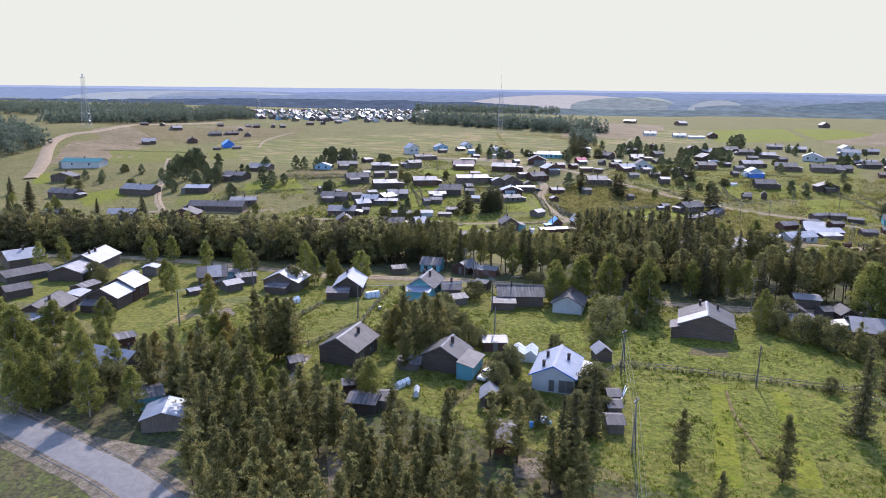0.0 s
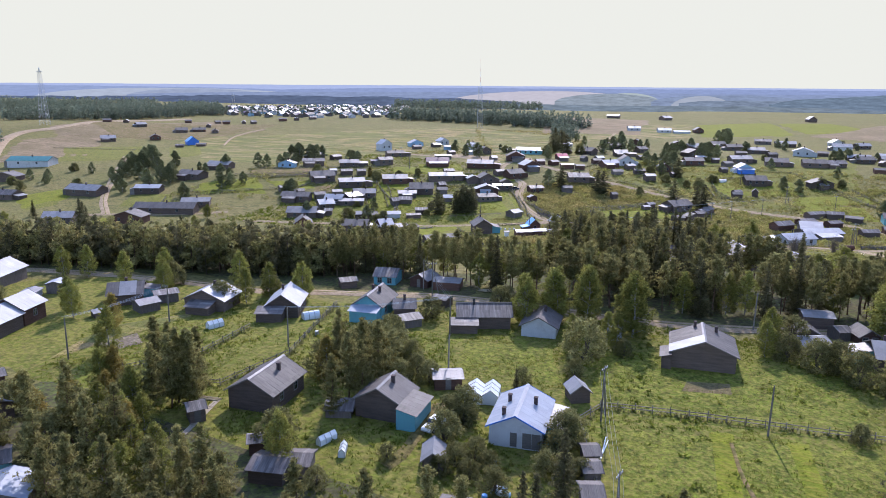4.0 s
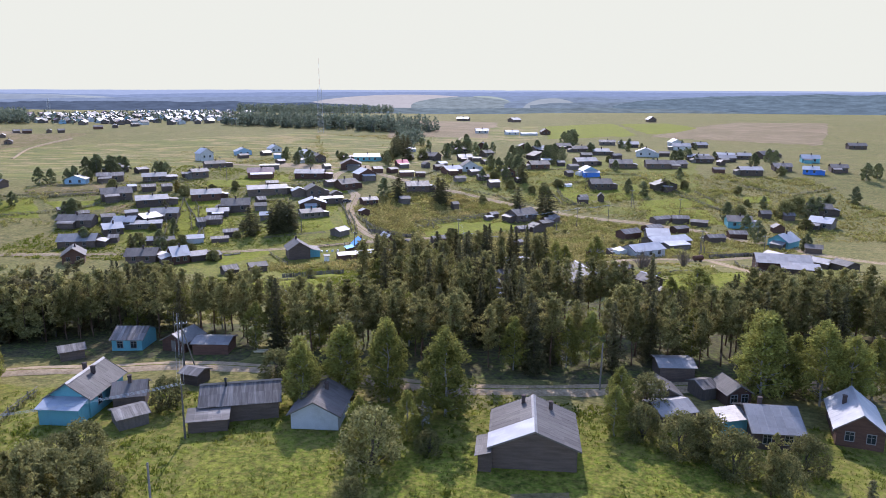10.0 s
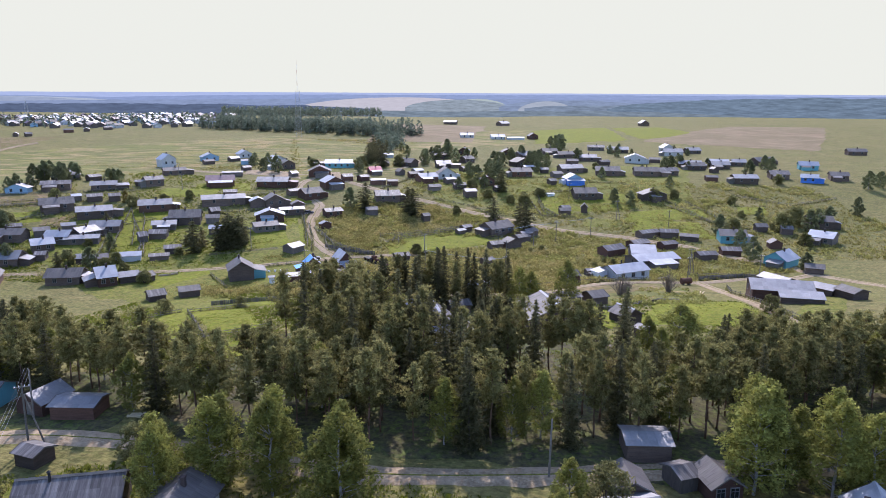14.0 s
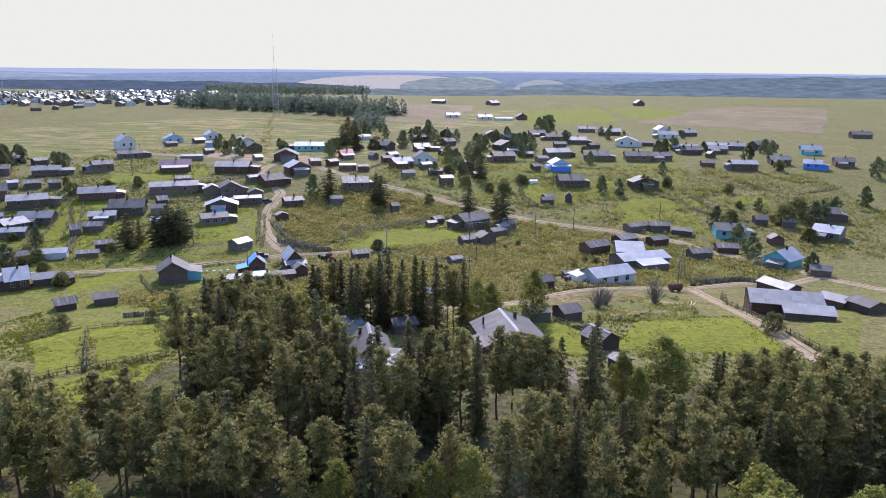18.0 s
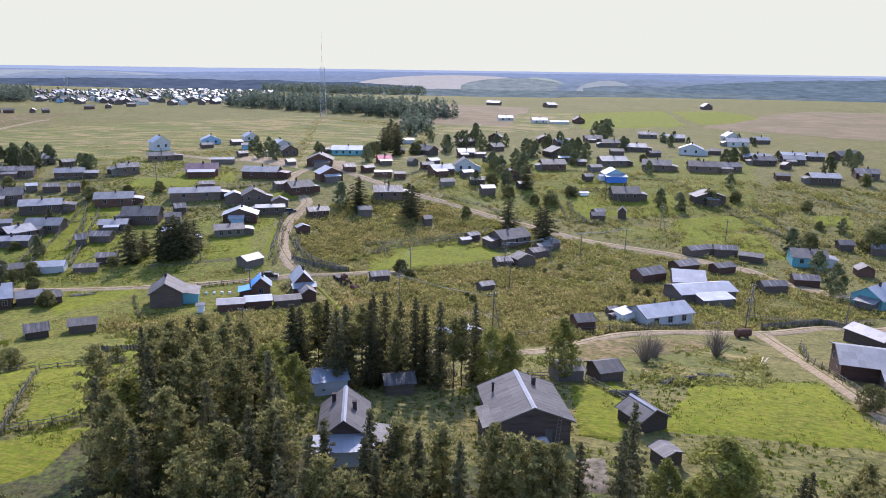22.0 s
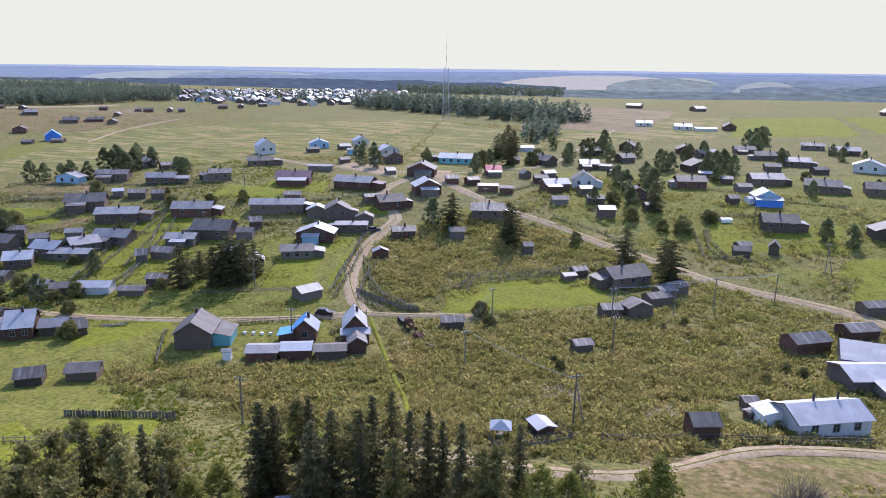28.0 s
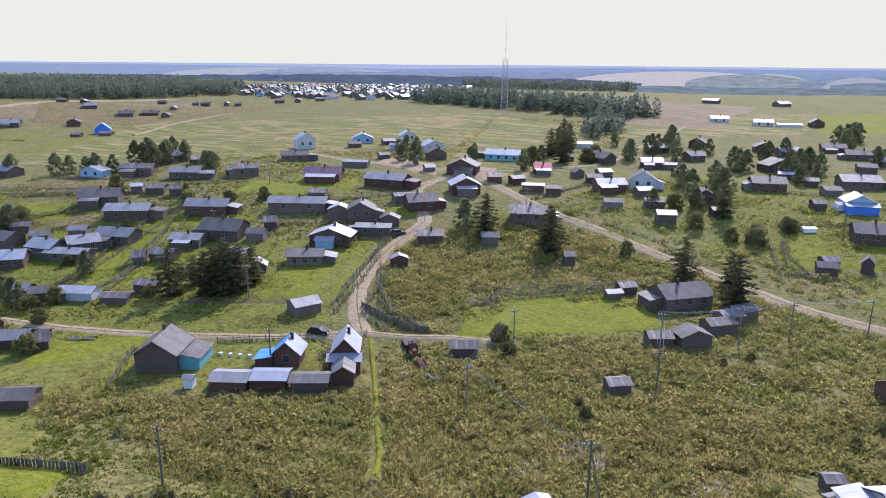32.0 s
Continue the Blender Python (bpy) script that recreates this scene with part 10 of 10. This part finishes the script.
def wreck(x, y, rot):
    """An old tractor left to rust among timber: engine, cab frame, wheels, drawbar and trailer."""
    root = rest("old_tractor", x, y, rot, "rusty derelict tractor with a broken trailer", "tractor")
    rust = mat("rusted_iron", (0.12, 0.055, 0.035), 0.9, vary=0.4, size=1.5)
    for name, x0, y0, z0, x1, y1, z1, mt in (("bonnet", 0.4, -0.4, 0.8, 2.2, 0.4, 1.5, rust), ("cab", -1.0, -0.7, 0.9, 0.4, 0.7, 2.2, rust), ("trailer_bed", -5.6, -0.9, 0.7, -2.2, 0.9, 0.95, OLDWOOD),
                                             ("drawbar", -2.2, -0.06, 0.6, -1.0, 0.06, 0.7, rust), ("seat", -0.7, -0.3, 2.2, -0.1, 0.3, 2.35, BLACK)):
        bm = bmesh.new()
        box(bm, x0, y0, z0, x1, y1, z1)
        bmesh.ops.bevel(bm, geom=bm.edges[:], offset=0.07, segments=2, affect="EDGES")
        part(name, bm, mt, root)
    for u, r in ((-0.6, 0.75), (1.8, 0.42), (-4.8, 0.45), (-2.9, 0.45)):
        for s in (-0.85, 0.85):
            bm = bmesh.new()
            bmesh.ops.create_cone(bm, cap_ends=True, segments=16, radius1=r, radius2=r, depth=0.28, matrix=pose(u, s, r, 90, 0, 0))
            w = part("wheel", bm, BLACK, root)
            bm = bmesh.new()
            bmesh.ops.create_cone(bm, cap_ends=True, segments=10, radius1=r * 0.5, radius2=r * 0.5, depth=0.32, matrix=pose(u, s, r, 90, 0, 0))
            part("rim", bm, rust, w)
    return rust


RUST = wreck(-73.2, 305.5, -40)
plank_pile(-68.5, 302.2, -35, 12, 4.5, RUST, "rusty pipes and old beams in a row", "log_pile", 0.16)
plank_pile(-64.6, 299.4, -20, 9, 3.5, WOOD, "bleached logs and junk beside the meadow", "log_pile", 0.16)


def well_house(x, y, rot):
    root = rest("well_house", x, y, rot, "small open well house with a blue pyramid roof", "well house")
    bm = bmesh.new()
    bmesh.ops.create_cone(bm, cap_ends=True, segments=4, radius1=2.1, radius2=0.05, depth=0.9, matrix=pose(0, 0, 2.55, 0, 0, 45))
    part("roof", bm, PALEBLUE, root)
    for sx in (-1.05, 1.05):
        for sy in (-1.05, 1.05):
            bm = bmesh.new()
            box(bm, sx - 0.07, sy - 0.07, -0.3, sx + 0.07, sy + 0.07, 2.12)
            part("post", bm, OLDWOOD, root)
    for s in (-1.1, 1.1):
        bm = bmesh.new()
        box(bm, s - 0.03, -0.98, 0.0, s + 0.03, 0.98, 1.5)
        part("wall_panel", bm, BROWN, root)
    bm = bmesh.new()
    box(bm, -0.6, -0.6, -0.3, 0.6, 0.6, 0.8)
    bmesh.ops.bevel(bm, geom=bm.edges[:], offset=0.04, segments=1, affect="EDGES")
    part("well_frame", bm, OLDWOOD, root)


well_house(-33.8, 266.6, 25)
for q in ([(-31, 264.5), (-30.6, 270), (-28, 275), (-24.6, 271.6), (-28, 266), (-31, 264.5)], [(-29.5, 268), (-26.8, 272.5)], [(-36.5, 267.5), (-34, 263.6), (-31.5, 263.2)]):
    fence(q, "grey board pen beside the well house", boards=True, high=1.0)
hut(-29.8, 271.6, 50, 2.6, 3.2, 1.7, 0.4, BROWN, BRIGHT, "small shed with a light sheet roof in a pen")


def footbridge(x, y, rot, length):
    root = rest("footbridge", x, y, rot, "narrow plank footbridge with a pale handrail", "footbridge")
    for i in range(int(length / 0.5)):
        bm = bmesh.new()
        box(bm, -length / 2 + i * 0.5, -0.5, 0.25, -length / 2 + i * 0.5 + 0.44, 0.5, 0.32)
        part("plank", bm, OLDWOOD, root)
    bm = bmesh.new()
    for s in (-length / 2, 0, length / 2):
        beam(bm, (s, 0.5, -0.2), (s, 0.5, 1.2), 0.05, 5)
    beam(bm, (-length / 2, 0.5, 1.1), (length / 2, 0.5, 1.1), 0.05, 5)
    part("handrail", bm, WOOD, root)


footbridge(-44, 262.5, -20, 8)


def barrel(x, y, mt, label, r=0.35, h=0.9):
    root = new("barrel", unit("barrel_" + mt.name, lambda bm: (bmesh.ops.create_cone(bm, cap_ends=True, segments=16, radius1=0.35, radius2=0.35, depth=0.9, matrix=Matrix.Translation((0, 0, 0.4))),
                                                             bmesh.ops.bevel(bm, geom=bm.edges[:], offset=0.03, segments=1, affect="EDGES")), mt))
    root.matrix_basis = pose(x, y, height(x, y))
    tagged(root, label, "barrel")


barrel(-31.3, 95.3, BLUETIN, "blue plastic water barrel in a garden")
barrel(-33, 103, BLUETIN, "blue plastic water barrel beside a house")
barrel(-79.5, 131.5, STEEL, "grey metal water barrel in a yard")
barrel(-88.5, 275.5, WHITE, "white barrel beside the woodsheds")


def tank(x, y, rot):
    root = rest("fuel_tank", x, y, rot, "rusty horizontal fuel tank on two cradles", "tank")
    bm = bmesh.new()
    bmesh.ops.create_cone(bm, cap_ends=True, segments=18, radius1=0.8, radius2=0.8, depth=3.0, matrix=pose(0, 0, 1.1, 0, 90, 0))
    bmesh.ops.bevel(bm, geom=bm.edges[:], offset=0.05, segments=1, affect="EDGES")
    part("drum", bm, RUST, root)
    for s in (-0.9, 0.9):
        bm = bmesh.new()
        box(bm, s - 0.12, -0.6, -0.3, s + 0.12, 0.6, 0.6)
        part("cradle", bm, OLDWOOD, root)


tank(20.2, 291.2, 30)


def ladder(x, y, rot):
    root = rest("ladder", x, y, rot, "wooden ladder leaning on the log house", "ladder")
    for s in (-0.22, 0.22):
        bm = bmesh.new()
        beam(bm, (s, -1.6, 0), (s, 0, 3.9), 0.04, 5)
        part("rail", bm, WOOD, root)
    for i in range(10):
        t = (i + 0.5) / 10
        bm = bmesh.new()
        beam(bm, (-0.22, -1.6 + 1.6 * t, 3.9 * t), (0.22, -1.6 + 1.6 * t, 3.9 * t), 0.025, 4)
        part("rung", bm, WOOD, root)


ladder(-5.6, 226.2, -5)
for i in range(4):
    root = new("beehive", unit("beehive", lambda bm: (box(bm, -0.25, -0.25, -0.1, 0.25, 0.25, 0.6), box(bm, -0.3, -0.3, 0.6, 0.3, 0.3, 0.66)), WHITE))
    root.matrix_basis = pose(-99.5 + i * 1.6, 284.5 + i * 0.8, height(-99.5 + i * 1.6, 284.5 + i * 0.8))
    tagged(root, "white wooden beehive in a green yard", "beehive", "beehives in the yard")


def hay_heap(x, y, h, label):
    rng2 = np.random.default_rng(int(abs(x * 3 + y)))
    v, f = leaf_quads(rng2, [(0, 0, h * 0.4), (0.5, 0.2, h * 0.3), (-0.4, 0.3, h * 0.3)], [h * 0.6, h * 0.5, h * 0.5], 90, 0.2, 0.7)
    ob = new("hay_heap", raw("hay_heap", v.tolist(), f.tolist(), WEEDS))
    ob.matrix_basis = pose(x, y, height(x, y))
    tagged(ob, label, "hay", kind="stuff")


hay_heap(-56.5, 321.5, 1.6, "small dry grass heap in a fenced garden")


car(-119.6, 359.0, 60, mat("grey_car_paint", (0.06, 0.065, 0.075), 0.35), "dark grey car parked beside the track")


# ---- small things in the first yards ----
def boardwalk(x, y, rot, length):
    root = rest("boardwalk", x, y, rot, "pale plank walkway laid on yard grass", "walkway")
    n = int(length / 2.4)
    for i in range(n):
        for v in (-0.22, 0.22):
            bm = bmesh.new()
            u = -length / 2 + (i + 0.5) * length / n
            z = height(x + u * math.cos(radians(rot)), y + u * math.sin(radians(rot))) - height(x, y)
            box(bm, u - length / n / 2 + 0.03, v - 0.19, z + 0.02, u + length / n / 2, v + 0.19, z + 0.12)
            part("plank", bm, WOOD, root)


boardwalk(-75.6, 97.2, 107, 11.0)
plank_pile(-78.4, 102.0, 5, 4, 4.0, FRESHWOOD, "pale boards lying beside the dark house", "log_pile", 0.12)
plank_pile(-21.6, 113.2, 95, 2, 6.5, WHITE, "long white pole lying along a garden fence", "log_pile", 0.09)
plank_pile(-58.7, 106.6, 20, 10, 2.6, OLDWOOD, "stacked grey firewood beside a low shed", "firewood_pile", 0.12)


def sack(x, y, rot, mt, label):
    bm = bmesh.new()
    bmesh.ops.create_icosphere(bm, subdivisions=2, radius=0.5)
    for v in bm.verts:
        v.co.x *= 1.1
        v.co.z = max(-0.3, v.co.z * 0.75) + 0.3
        v.co += Vector((0.06 * noise.noise(v.co * 3), 0.06 * noise.noise(v.co * 3 + Vector((5, 0, 0))), 0.05 * noise.noise(v.co * 4)))
    ob = new("sack", mesh_of(bm, "sack", mt, True))
    ob.matrix_basis = pose(x, y, height(x, y), 0, 0, rot)
    tagged(ob, label, "sack", "sacks in the garden")


for i in range(5):
    sack(-30.8 + 0.8 * (i % 3), 97.2 + 0.9 * (i // 3), 40 * i, FILM if i % 2 else SKYB, "lumpy white and blue sack on garden soil")
